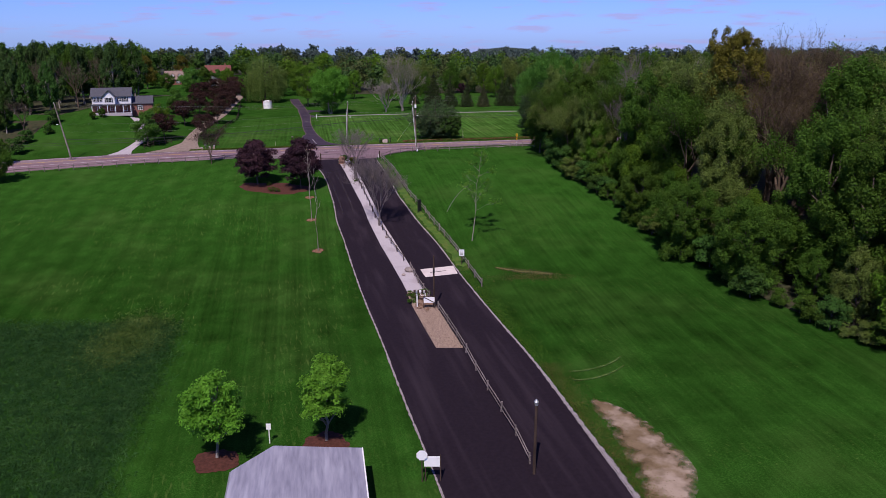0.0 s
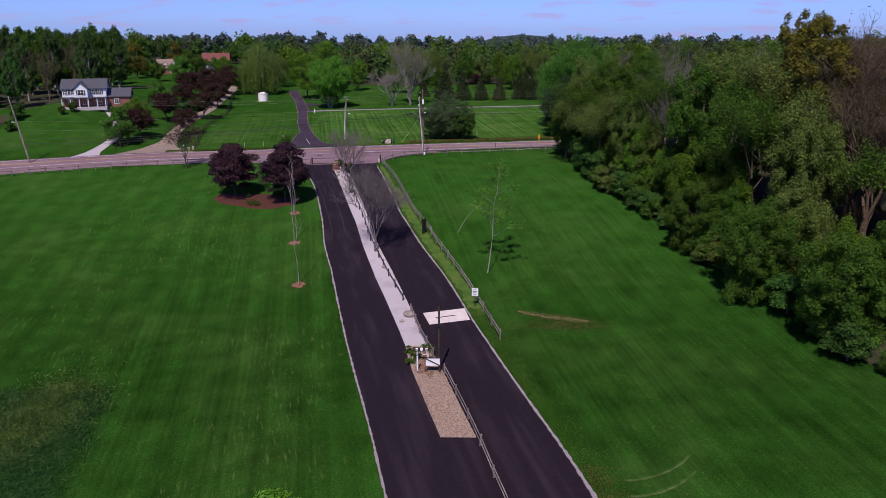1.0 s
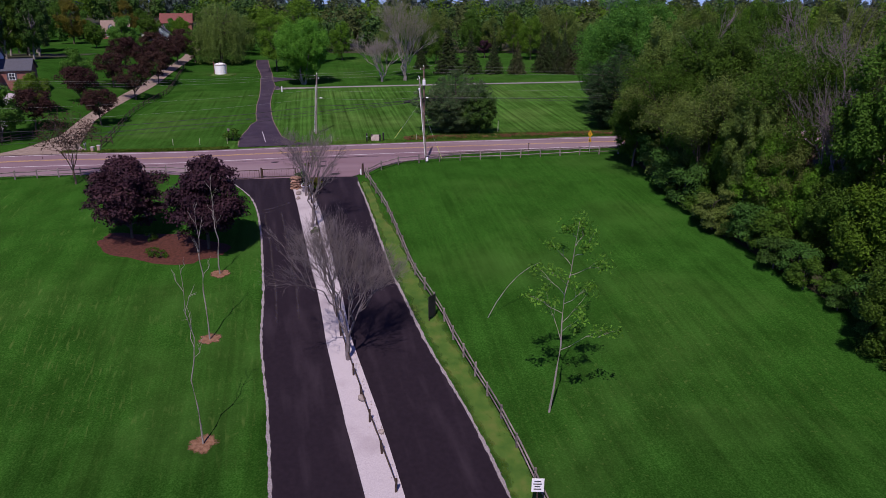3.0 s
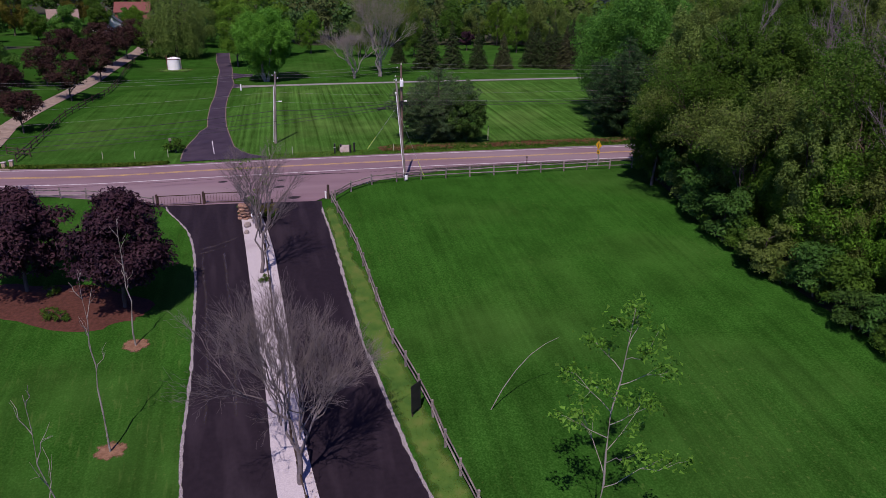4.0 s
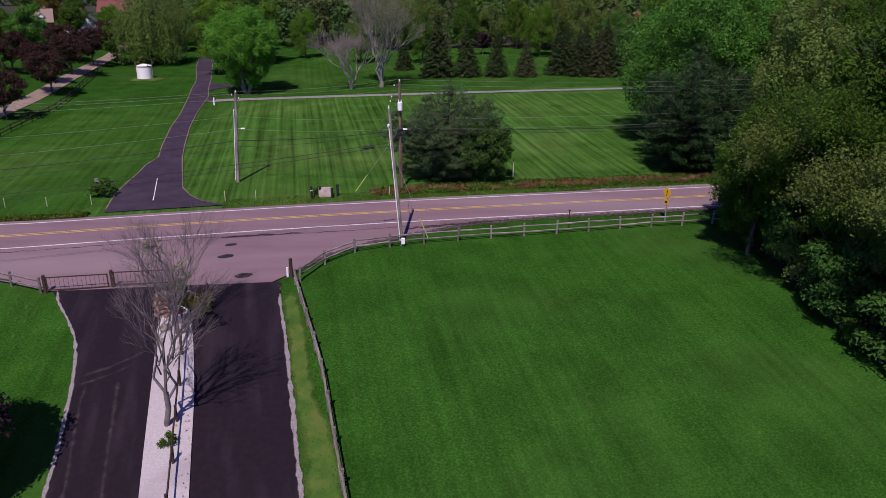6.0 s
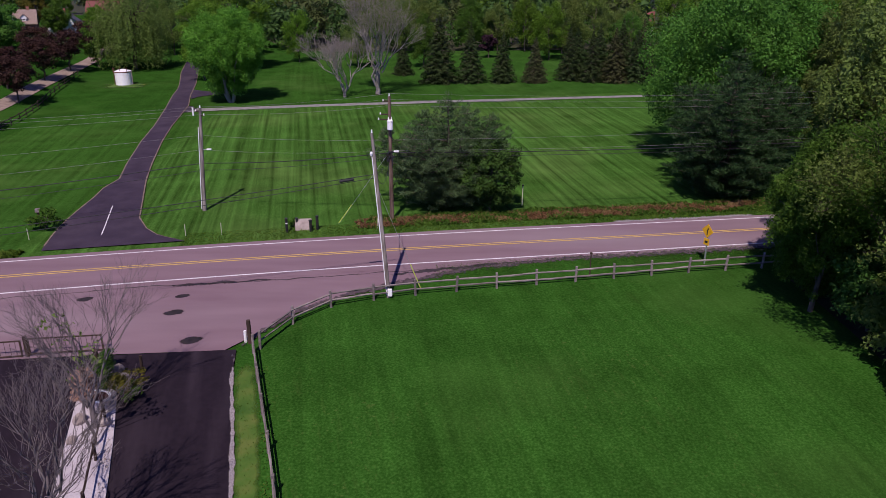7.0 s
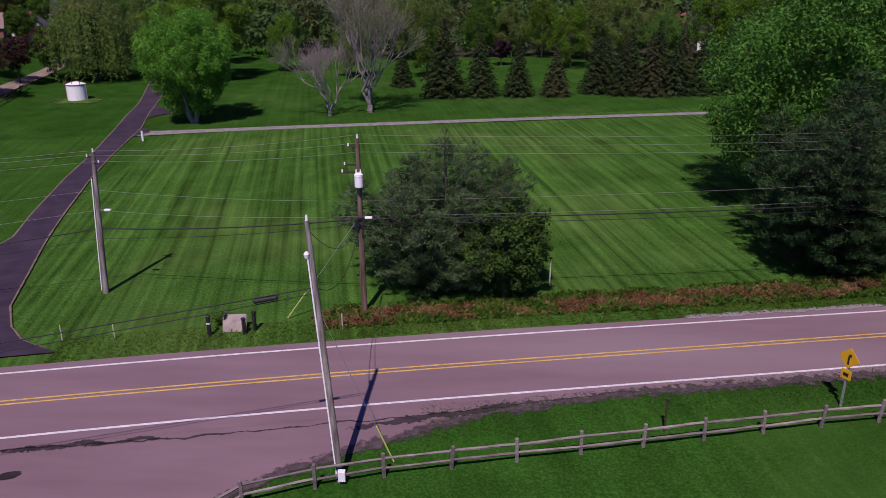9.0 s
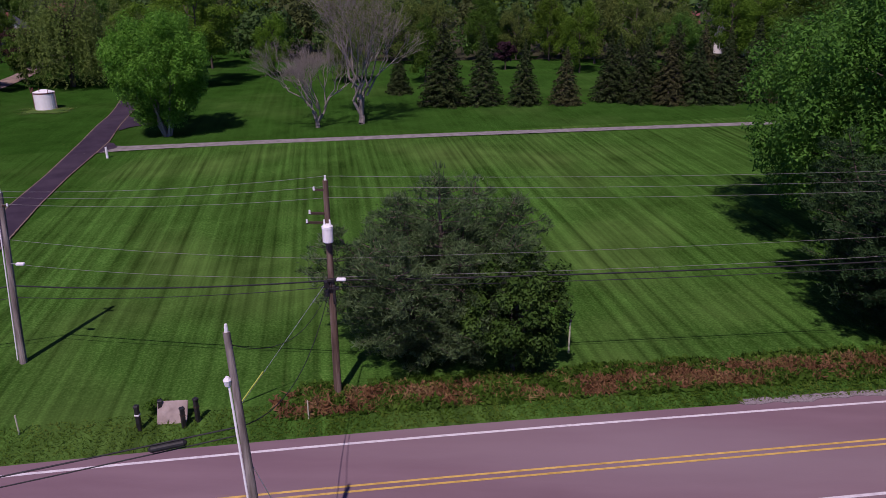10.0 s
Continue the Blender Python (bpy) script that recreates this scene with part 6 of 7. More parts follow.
def sign(x, y, label, panels, posts, turn=0, name="sign", mat=WOOD_DARK):
    s = thing(name, x, y, label, "sign", turn=turn)
    for px, h in posts:
        part("post", bm_mesh("post", boxes([((px, 0, h / 2 - 0.2), (0.09, 0.09, h + 0.4), 0)], 0.01), mat), s)
    for kind, px, pz, w, h, m in panels:
        if kind == "rect":
            bm = boxes([((px, -0.07, pz), (w, 0.03, h), 0)], 0.008)
        else:
            bm = bmesh.new()
            n = 8 if kind == "octagon" else 4
            rot = math.pi / 8 if n == 8 else math.pi / 2
            bmesh.ops.create_cone(bm, cap_ends=True, segments=n, radius1=w / 2, radius2=w / 2, depth=0.03,
                                  matrix=Matrix.Translation((px, -0.07, pz)) @ Matrix.Rotation(math.pi / 2, 4, 'X') @ Matrix.Rotation(rot, 4, 'Z'))
        part("panel", bm_mesh("panel", bm, m), s)
    return s


s = sign(2.75, 82.4, "white notice sign with dark lines on the fence", [("rect", 0, 1.85, 0.75, 0.95, ENAMEL_WHITE)], [(0, 2.3)])
for k, (w, dz) in enumerate(((0.4, 0.28), (0.5, 0.1), (0.34, -0.08), (0.45, -0.26))):
    part("text_bar", bm_mesh("text_bar", boxes([((-0.02, -0.092, 1.85 + dz), (w, 0.008, 0.07), 0)]), BLACK_METAL), s)
sign(-3.9, 103.4, "dark blank board hung slanting on the fence", [("rect", 0, 1.3, 1.0, 1.9, BLACK_METAL)], [(-0.3, 1.9), (0.35, 1.9)], turn=55, name="notice_board")
sign(-1.6, 41.4, "back of an octagonal road sign on a dark post", [("octagon", 0, 2.55, 0.95, 0, ENAMEL_WHITE)], [(0, 2.6)], name="road_sign")
sign(-0.7, 41.5, "white rectangular sign on two dark posts", [("rect", -0.1, 1.9, 1.3, 0.95, ENAMEL_WHITE)], [(-0.65, 1.9), (0.6, 2.5)])
s = sign(-1.75, 69.9, "white board with a dark brace in the gravel bed", [("rect", 0, 1.35, 1.4, 0.80, ENAMEL_WHITE)], [(-0.70, 1.75), (0.70, 1.75)], name="notice_board")
part("brace", bm_mesh("brace", boxes([((0, 0, 0), (1.55, 0.05, 0.10), 0)], 0.01), WOOD_DARK), s).matrix_basis = pose(0, -0.12, 1.38, 0, 28, 0)
part("top_rail", bm_mesh("top_rail", boxes([((0, -0.06, 1.80), (1.55, 0.09, 0.08), 0)], 0.01), WOOD_DARK), s)
s = sign(17.4, 146.0, "yellow diamond curve sign with a plaque on a post", [("diamond", 0, 2.55, 1.05, 0, YELLOW_SIGN), ("rect", 0, 1.72, 0.5, 0.5, YELLOW_SIGN)], [(0, 3.0)], turn=-62, name="road_sign", mat=METAL)
part("arrow", bm_mesh("arrow", boxes([((0.0, -0.095, 2.45), (0.08, 0.008, 0.4), 0), ((0.05, -0.095, 2.7), (0.12, 0.008, 0.12), 0)]), BLACK_METAL), s)
part("text_bar", bm_mesh("text_bar", boxes([((0, -0.092, 1.72), (0.26, 0.008, 0.16), 0)]), BLACK_METAL), s)
sign(-15.2, 45.9, "small white tag on a slim white post", [("rect", 0, 1.75, 0.45, 0.6, ENAMEL_WHITE)], [(0, 1.8)], mat=ENAMEL_WHITE)


def slim_post(x, y, h, r, mat, label, cap=None):
    p = thing("marker_post", x, y, label, "post", "marker posts")
    part("post", bm_mesh("post", tubes([((0, 0, -0.2), (0, 0, h), r, r * 0.9)], 8), mat), p)
    if cap:
        part("cap", bm_mesh("cap", boxes([((0, 0, h), (r * 3, r * 3, r * 2.4), 20)], 0.01), cap), p)
    return p


STAKE = material("pale_stake", [(0.42, 0.42, 0.30), (0.56, 0.55, 0.42)], scale=3, rough=0.8, bump=0.1)
for x, y in ((-24.2, 151.2), (-21.2, 151.4), (-37.0, 150.3), (-41.0, 149.6), (-8.0, 152.5), (-45, 149)):
    slim_post(x, y, 0.95, 0.035, STAKE, "thin pale stake in the road verge")
slim_post(-39.2, 194.4, 1.15, 0.13, ENAMEL_WHITE, "short white marker post beside the far path")
slim_post(5.1, 158.0, 1.9, 0.05, STAKE, "slim yellowish post on the far lawn", BLACK_METAL)
slim_post(8.3, 144.2, 1.7, 0.05, WOOD_DARK, "thin dark post behind the road fence", WOOD_DARK)
slim_post(-37.6, 152.9, 1.5, 0.12, WOOD_DARK, "stubby dark post with a pale cap beside the far driveway", WOOD_OLD)
slim_post(-14.3, 136.3, 1.45, 0.14, WOOD_DARK, "short thick gate post at the driveway mouth")
slim_post(-14.6, 136.4, 0.7, 0.10, ENAMEL_WHITE, "short white post at the driveway mouth")
p = slim_post(7.5, 42.2, 6.4, 0.13, WOOD_DARK, "tall brown post with a lamp between the lanes")
part("lamp_head", bm_mesh("lamp_head", tubes([((0, 0, 6.4), (0, 0, 6.75), 0.13, 0.2), ((0, 0, 6.75), (0, 0, 6.95), 0.2, 0.06)], 10), METAL), p)
p = slim_post(-1.15, 70.2, 7.1, 0.11, WOOD_DARK, "tall dark post in the gravel bed")
part("lamp_head", bm_mesh("lamp_head", boxes([((0, -0.1, 5.2), (0.25, 0.3, 0.4), 0)], 0.03), BLACK_METAL), p)
m = thing("meter_stand", -3.0, 71.6, "timber meter board with white pipes in the bed", "utility meter")
part("backboard", bm_mesh("backboard", boxes([((0.1, 0, 1.62), (1.75, 0.07, 0.42), 0)], 0.015), WOOD_DARK), m, "dark timber backboard")
for dx in (-0.35, 0.75):
    part("leg", bm_mesh("leg", tubes([((dx, 0.06, -0.2), (dx, 0.06, 1.45), 0.07, 0.07)], 10), ENAMEL_WHITE), m, "white pipe leg")
part("meter", bm_mesh("meter", tubes([((0.1, -0.04, 1.66), (0.1, -0.20, 1.66), 0.17, 0.15)], 16), ENAMEL_WHITE), m, "round white meter")
for dx, w, h in ((-0.38, 0.24, 0.3), (0.62, 0.26, 0.34)):
    part("box", bm_mesh("box", boxes([((dx, -0.10, 1.62), (w, 0.14, h), 0)], 0.02), METAL), m)
part("conduit", sweep("conduit", [(0.1, -0.12, 1.5), (0.12, -0.14, 1.2), (0.35, -0.14, 1.05), (0.6, -0.14, 1.15), (0.62, -0.12, 1.45)], [0.03] * 5, ENAMEL_WHITE, 8), m, "bent white conduit")
q = thing("standpipe", -3.25, 70.3, "slim white standpipe in front of the meter board", "pipe")
part("pipe", bm_mesh("pipe", tubes([((0, 0, -0.2), (0, 0, 1.75), 0.085, 0.08)], 12), ENAMEL_WHITE), q)
part("cap", bm_mesh("cap", tubes([((0, 0, 1.75), (0, 0, 1.86), 0.10, 0.085)], 12), METAL), q)
structure("bed_mulch", patch("bed_mulch", -2.4, 71.4, 1.35, 2.2, MULCH_TAN, 15, 0.17, 0.2, 61), "brown bark mulch at the end of the gravel bed", "mulch")
c = thing("culvert_headwall", -14.4, 152.2, "tilted concrete slab over a roadside culvert", "culvert")
part("slab", bm_mesh("slab", boxes([((0, 0, 0.42), (1.35, 0.14, 1.1), 0)], 0.03), STONE), c).matrix_basis = pose(0, 0, 0, -32, 0, 6)
for i, (x, y, h) in enumerate(((-15.7, 151.7, 1.2), (-15.0, 152.5, 0.9), (-13.7, 151.9, 0.95), (-13.2, 152.3, 1.15))):
    q = thing("utility_pedestal", x, y, "dark green utility pedestal in the verge", "utility box", "utility pedestals", turn=i * 20)
    part("pedestal", bm_mesh("pedestal", boxes([((0, 0, h / 2 - 0.1), (0.19, 0.19, h + 0.2), 0), ((0, 0, h), (0.23, 0.23, 0.12), 0)], 0.03), BLACK_METAL), q)
    part("band", bm_mesh("band", boxes([((0, 0, h * 0.66), (0.20, 0.20, 0.07), 0)]), ENAMEL_WHITE if i == 0 else WOOD_DARK), q)

mb = thing("mailbox", -56.4, 143.8, "grey mailbox on a wooden post beside the gravel drive", "mailbox")
part("post", bm_mesh("post", boxes([((0, 0, 0.5), (0.12, 0.12, 1.3), 0)], 0.01), WOOD_OLD), mb)
part("box", bm_mesh("box", boxes([((0, -0.1, 1.22), (0.22, 0.55, 0.24), 0), ((0, -0.1, 1.36), (0.14, 0.55, 0.08), 0)], 0.03), METAL), mb)
for i, (x, y, h) in enumerate(((-55.4, 143.9, 0.75), (-54.6, 144.3, 0.9), (-57.3, 143.6, 0.6))):
    q = thing("stone_bollard", x, y, "short tan stone pillar beside the gravel drive", "pillar", "drive pillars")
    part("shaft", bm_mesh("shaft", boxes([((0, 0, h / 2 - 0.1), (0.42, 0.42, h + 0.2), i * 12)], 0.05), STONE_TAN), q)
    part("cap", bm_mesh("cap", boxes([((0, 0, h + 0.04), (0.52, 0.52, 0.1), i * 12)], 0.02), CONCRETE), q)

# ---- island end: stone pillar, planter, rocks ----
pl = thing("stone_pillar", -21.9, 131.2, "low stacked stone pillar at the island's end", "pillar")
rnd = random.Random(5)


def rock_mesh(seed, mat=STONE):
    bm = bmesh.new()
    bmesh.ops.create_icosphere(bm, subdivisions=2, radius=0.5)
    for v in bm.verts:
        v.co *= 1 + 0.35 * noise.noise(v.co * 2.2 + Vector((seed, 0, 0)))
        v.co.z *= 0.65
    return bm_mesh("stone", bm, mat, False)


ROCKS = [rock_mesh(i * 7.3) for i in range(4)]
STONE_RED = material("reddish_stone", [(0.22, 0.11, 0.075), (0.36, 0.22, 0.165)], scale=2.5, rough=0.9, bump=0.5, random_object=0.3)
ROCKS_RED = [rock_mesh(i * 5.1 + 2, STONE_RED) for i in range(3)]
for k in range(5):
    for j in range(5):
        a = j * 1.256 + k
        o = part("stone", ROCKS_RED[rnd.randrange(3)], pl)
        o.matrix_basis = pose(0.42 * math.cos(a), 0.42 * math.sin(a), 0.2 + k * 0.3, rnd.uniform(-10, 10), rnd.uniform(-10, 10), rnd.uniform(0, 360)) @ Matrix.Diagonal((0.62, 0.62, 0.5, 1))
part("core", bm_mesh("core", boxes([((0, 0, 0.8), (0.7, 0.7, 1.5), 20)], 0.05), STONE_RED), pl)
for i, (x, y, s) in enumerate(((-4.7, 80.2, 1.3), (-20.6, 130.4, 0.9), (-21.2, 129.2, 0.8), (-20.1, 131.6, 0.9), (-19.8, 129.0, 0.7), (-22.2, 133.0, 0.8), (-21.0, 133.2, 0.9), (-6.9, 88, 0.5), (-5.4, 79.0, 0.6), (-20.9, 127.8, 0.6), (-8.6, 91.5, 0.7), (-20.4, 132.6, 0.8))):
    o = new("rock", ROCKS[i % 4])
    p = spot(x, y, 0.16 + 0.2 * s)
    o.matrix_basis = pose(p.x, p.y, p.z, 5, -4, i * 50) @ Matrix.Diagonal((s, s * 0.8, s, 1))
    tagged(o, "grey field stone lying on the island strip", "rock", "island rocks")
pot = thing("planter", -20.5, 130.2, "round pale planter with a white rim", "planter", z=float(gz(-20.5, 130.2)) + 0.16)
part("bowl", bm_mesh("bowl", tubes([((0, 0, 0), (0, 0, 0.6), 0.3, 0.48)], 20), CONCRETE), pot)
part("rim", bm_mesh("rim", tubes([((0, 0, 0.6), (0, 0, 0.7), 0.52, 0.52)], 20), ENAMEL_WHITE), pot)
part("handle", sweep("handle", [(0.5 * math.cos(math.pi * k / 8), 0, 0.66 + 0.42 * math.sin(math.pi * k / 8)) for k in range(9)], [0.025] * 9, ENAMEL_WHITE, 6), pot, "white wire handle")
part("soil", bm_mesh("soil", tubes([((0, 0, 0.7), (0, 0, 0.706), 0.44, 0.44)], 20), MULCH), pot)
slim_post(-19.6, 133.2, 1.2, 0.09, WOOD_DARK, "short dark post at the island's end", None)
GOLD_SHRUB = broadleaf(1.5, 2.2, 121, 1500, 0.075, LEAF_GOLD, BARK, 0.02, 18, "round", 0.2)
for x, y, sc in ((-21.3, 132.0, 0.34), (-22.0, 133.4, 0.30), (-22.3, 131.8, 0.28)):
    place(SHRUBS[1], x, y, "dark leafy shrub under the island trees", "shrub", "shrub", sc, x * 50, "island shrubs")
place(GOLD_SHRUB, -19.7, 131.6, "low yellow-green shrub beside the stone pillar", "shrub", "shrub", 1.0, 30)
TUFT = broadleaf(1.0, 1.3, 120, 900, 0.06, LEAF_MID, BARK, 0.02, 12, "round", 0.22)
for i, (x, y, s) in enumerate(((-19.4, 131.2, 1.2), (-20.9, 131.9, 0.8), (-17.2, 119.3, 0.8), (-3.6, 72.5, 1.0), (-4.2, 73.3, 0.9), (-2.2, 73.6, 1.1), (-4.0, 71.5, 0.9), (-29.6, 118.6, 1.1), (-33.0, 114.4, 1.0), (-31.8, 114.0, 0.9), (-34.2, 117.5, 1.0), (-15.3, 152.9, 0.9), (-36.9, 152.6, 2.0))):
    place(TUFT, x, y, "small leafy yellow-green plant", "plant", "small_plant", s, i * 70, "small plants")

# ---- patches and cracks in the paving ----
TAR_SPOT = soften(material("tar_spot", [(0.012, 0.009, 0.011), (0.030, 0.022, 0.025)], scale=2, rough=0.8, bump=0.3), 3.0, 0.0, 0.25, 0.5)
TAR = soften(material("tar_patch", [(0.030, 0.022, 0.026), (0.055, 0.042, 0.047)], scale=2, rough=0.8, bump=0.3), 5.0, 0.15, 0.55, 2.2)
for i, (x, y, rx, ry) in enumerate(((-20.3, 139.4, 0.75, 0.33), (-20.6, 141.4, 0.55, 0.25), (-18.0, 136.4, 0.7, 0.4), (-27.2, 141.0, 0.6, 0.3))):
    structure("tar_patch", patch("tar_patch", x, y, rx, ry, TAR_SPOT, 12, 0.058, 0.1, i), "dark tar patch in the worn asphalt", "tar patch")


def crack(pts, w, label, seed):
    rng = random.Random(seed)
    rows = []
    for x, y in along(pts, 0.5):
        ww = w * rng.uniform(0.5, 2.6)
        o = rng.uniform(-0.12, 0.12)
        rows.append((x, y + o - ww / 2, x, y + o + ww / 2))
    structure("tar_seam", ribbon("tar_seam", rows, TAR, 0.064, 4, 0.4), label, "tar seam")


crack([(-36, 140.6), (-24, 142.6), (-14, 143.6), (-7, 144.6), (0, 145.6), (8, 147.0)], 0.07, "dark ragged seam along the road's edge", 1)
crack([(-22, 142.7), (-14.5, 143.7)], 0.22, "dark ragged seam along the road's edge", 2)
crack([(-6.5, 144.2), (-3, 145.0), (2, 145.9)], 0.28, "dark ragged seam along the road's edge", 3)
crack([(-60, 135.5), (-45, 139.0), (-36, 140.6)], 0.08, "dark ragged seam along the road's edge", 4)

SCUFF = soften(material("pale_tyre_scuff", [(0.040, 0.030, 0.038), (0.075, 0.058, 0.068)], scale=3, rough=0.9, bump=0.1), 2.2, 0.45, 1.5, 1.6)
for pts, w in ((((-24.0, 124.5), (-23.5, 122.4), (-21.4, 116.7), (-20.0, 112.1), (-18.6, 107.5), (-17.0, 102.0)), (0.24, 0.08)), (((-22.2, 124.6), (-21.9, 123.7), (-19.5, 116.6), (-18.2, 112.9), (-16.8, 108.0), (-15.2, 102.6)), (0.26, 0.08)),
               (((-25.2, 124.3), (-24.3, 124.8), (-23.3, 125.4), (-22.0, 126.6), (-21.2, 127.8)), (-0.12, 0.3)), (((-25.0, 123.6), (-23.8, 124.2), (-22.6, 125.0), (-21.4, 126.3)), (-0.10, 0.2))):
    structure("tyre_mark", ribbon("tyre_mark", [(x - w[0], y - w[1], x + w[0], y + w[1]) for x, y in pts], SCUFF, 0.076, 4, 0.5), "pale tyre mark on the black lane", "tyre mark")

# ---- tank and buildings ----
tk = thing("water_tank", -60.8, 217.6, "white round tank with rust stains on the lawn", "tank")
tk.scale = (0.80, 0.80, 0.92)
part("shell", bm_mesh("shell", tubes([((0, 0, -0.2), (0, 0, 2.55), 1.75, 1.75), ((0, 0, 2.55), (0, 0, 2.9), 1.78, 0.5)], 28), ENAMEL_WHITE), tk)
part("band", bm_mesh("band", tubes([((0, 0, 2.35), (0, 0, 2.5), 1.79, 1.79)], 28), SHINGLE_RED), tk, "rusty red band")
part("ladder", bm_mesh("ladder", boxes([((-1.95, -0.2, 1.5), (0.08, 0.08, 3.2), 0), ((-1.95, 0.25, 1.5), (0.08, 0.08, 3.2), 0)] + [((-1.95, 0.02, 0.3 + 0.35 * i), (0.06, 0.45, 0.06), 0) for i in range(8)]), SHINGLE_RED), tk)
for k in range(3):
    part("guard_post", bm_mesh("guard_post", tubes([((-1.6 + 1.5 * k, -1.2, 2.5), (-1.6 + 1.5 * k, -1.2, 3.3), 0.05, 0.05)], 6), SHINGLE_RED), tk)
part("pipe", bm_mesh("pipe", tubes([((1.9, 0, 0), (1.9, 0, 2.4), 0.09, 0.09), ((1.9, 0, 2.4), (1.3, 0, 2.6), 0.09, 0.09)], 8), WOOD_OLD), tk)
structure("tank_pad", patch("tank_pad", -60.3, 216.6, 5.2, 2.6, DRYGRASS, 0, seed=8), "rough grass round the tank", "grass")


def gable_roof(w, d, z, rise, over=0.4, thick=0.18):
    """Roof planes with an overhang, ridge along x."""
    bm = bmesh.new()
    X, Yv = w / 2 + over, d / 2 + over
    drop = rise * over / (d / 2)
    pts = [(-X, -Yv, z - drop), (X, -Yv, z - drop), (X, 0, z + rise), (-X, 0, z + rise), (X, Yv, z - drop), (-X, Yv, z - drop)]
    lo = [bm.verts.new(p) for p in pts]
    hi = [bm.verts.new((p[0], p[1], p[2] + thick)) for p in pts]
    for q in ((0, 1, 2, 3), (3, 2, 4, 5)):
        bm.faces.new([hi[i] for i in q])
        bm.faces.new([lo[i] for i in q][::-1])
    for a, b in ((0, 1), (1, 2), (2, 4), (4, 5), (5, 3), (3, 0)):
        bm.faces.new((lo[a], lo[b], hi[b], hi[a]))
    return bm


def gable_walls(w, d, h, rise, base=-2.0):
    bm = bmesh.new()
    f = [(-w / 2, -d / 2), (w / 2, -d / 2), (w / 2, d / 2), (-w / 2, d / 2)]
    lo = [bm.verts.new((x, y, base)) for x, y in f]
    hi = [bm.verts.new((x, y, h)) for x, y in f]
    e, k = bm.verts.new((w / 2, 0, h + rise)), bm.verts.new((-w / 2, 0, h + rise))
    bm.faces.new((lo[0], lo[1], hi[1], hi[0]))
    bm.faces.new((lo[1], lo[2], hi[2], e, hi[1]))
    bm.faces.new((lo[2], lo[3], hi[3], hi[2]))
    bm.faces.new((lo[3], lo[0], hi[0], k, hi[3]))
    return bm


def window(parent, x, y, z, w, h, frame_mat=SIDING, name="window"):
    g = part(name, bm_mesh(name, boxes([((x, y - 0.05, z + h / 2), (w + 0.2, 0.08, 0.1), 0), ((x, y - 0.05, z - h / 2), (w + 0.26, 0.12, 0.1), 0), ((x - w / 2, y - 0.05, z), (0.1, 0.08, h), 0),
                                        ((x + w / 2, y - 0.05, z), (0.1, 0.08, h), 0), ((x, y - 0.04, z), (0.06, 0.06, h), 0), ((x, y - 0.04, z), (w, 0.06, 0.06), 0)]), frame_mat), parent)
    part("pane", bm_mesh("pane", boxes([((x, y - 0.02, z), (w, 0.03, h), 0)]), GLASS), g)
    for s in (-1, 1):
        part("shutter", bm_mesh("shutter", boxes([((x + s * (w / 2 + 0.24), y - 0.04, z), (0.34, 0.05, h), 0)]), SHINGLE), g)


hs = thing("house", -89.4, 169.0, "two-storey white house with grey roof and porch", "house", turn=18)
hs.scale = (0.80, 0.80, 0.82)
part("wall", bm_mesh("wall", gable_walls(12.0, 8.0, 5.3, 2.3), SIDING), hs)
part("roof", bm_mesh("roof", gable_roof(12.0, 8.0, 5.3, 2.3), SHINGLE), hs)
gb = part("front_gable", bm_mesh("front_gable", gable_walls(4.0, 3.6, 2.6, 1.6, 0.0), SIDING), hs)
gb.matrix_basis = pose(-0.6, -4.0, 2.85, 0, 0, 90)
part("gable_roof", bm_mesh("gable_roof", gable_roof(4.0, 3.6, 5.4, 1.7), SHINGLE), hs).matrix_basis = pose(-0.6, -4.0, 0, 0, 0, 90)
for x in (-4.9, -3.2, 2.6, 4.3):
    window(hs, x, -4.02, 4.2, 0.9, 1.3)
window(hs, -0.6, -6.02, 4.2, 1.6, 1.5)
for x in (-4.0, 0.0, 4.0):
    window(hs, x, -4.02, 1.4, 1.2, 1.6)
part("front_wall", bm_mesh("front_wall", boxes([((0, -4.06, 1.1), (11.9, 0.06, 2.5), 0)]), BRICK_WALL), hs, "red brick ground floor wall")
part("porch_roof", bm_mesh("porch_roof", boxes([((0, -5.3, 2.75), (12.6, 2.9, 0.16), 0)]), SHINGLE), hs)
part("porch_floor", bm_mesh("porch_floor", boxes([((0, -5.2, -0.4), (12.2, 2.6, 0.9), 0)]), CONCRETE), hs)
COLUMN = bm_mesh("column", boxes([((0, 0, 1.35), (0.22, 0.22, 2.7), 0), ((0, 0, 2.6), (0.34, 0.34, 0.16), 0)], 0.02), SIDING)
for x in (-5.9, -3.6, -1.2, 1.2, 3.6, 5.9):
    part("column", COLUMN, hs).matrix_basis = pose(x, -6.4, 0)
wing = part("wing", bm_mesh("wing", gable_walls(6.5, 7.0, 2.8, 2.0), BRICK_WALL), hs, "red brick side wing")
wing.matrix_basis = pose(9.2, 0.3, 0)
part("wing_roof", bm_mesh("wing_roof", gable_roof(6.5, 7.0, 2.8, 2.0), SHINGLE), hs).matrix_basis = pose(9.2, 0.3, 0)
window(hs, 8.6, -3.22, 1.4, 1.2, 1.4)


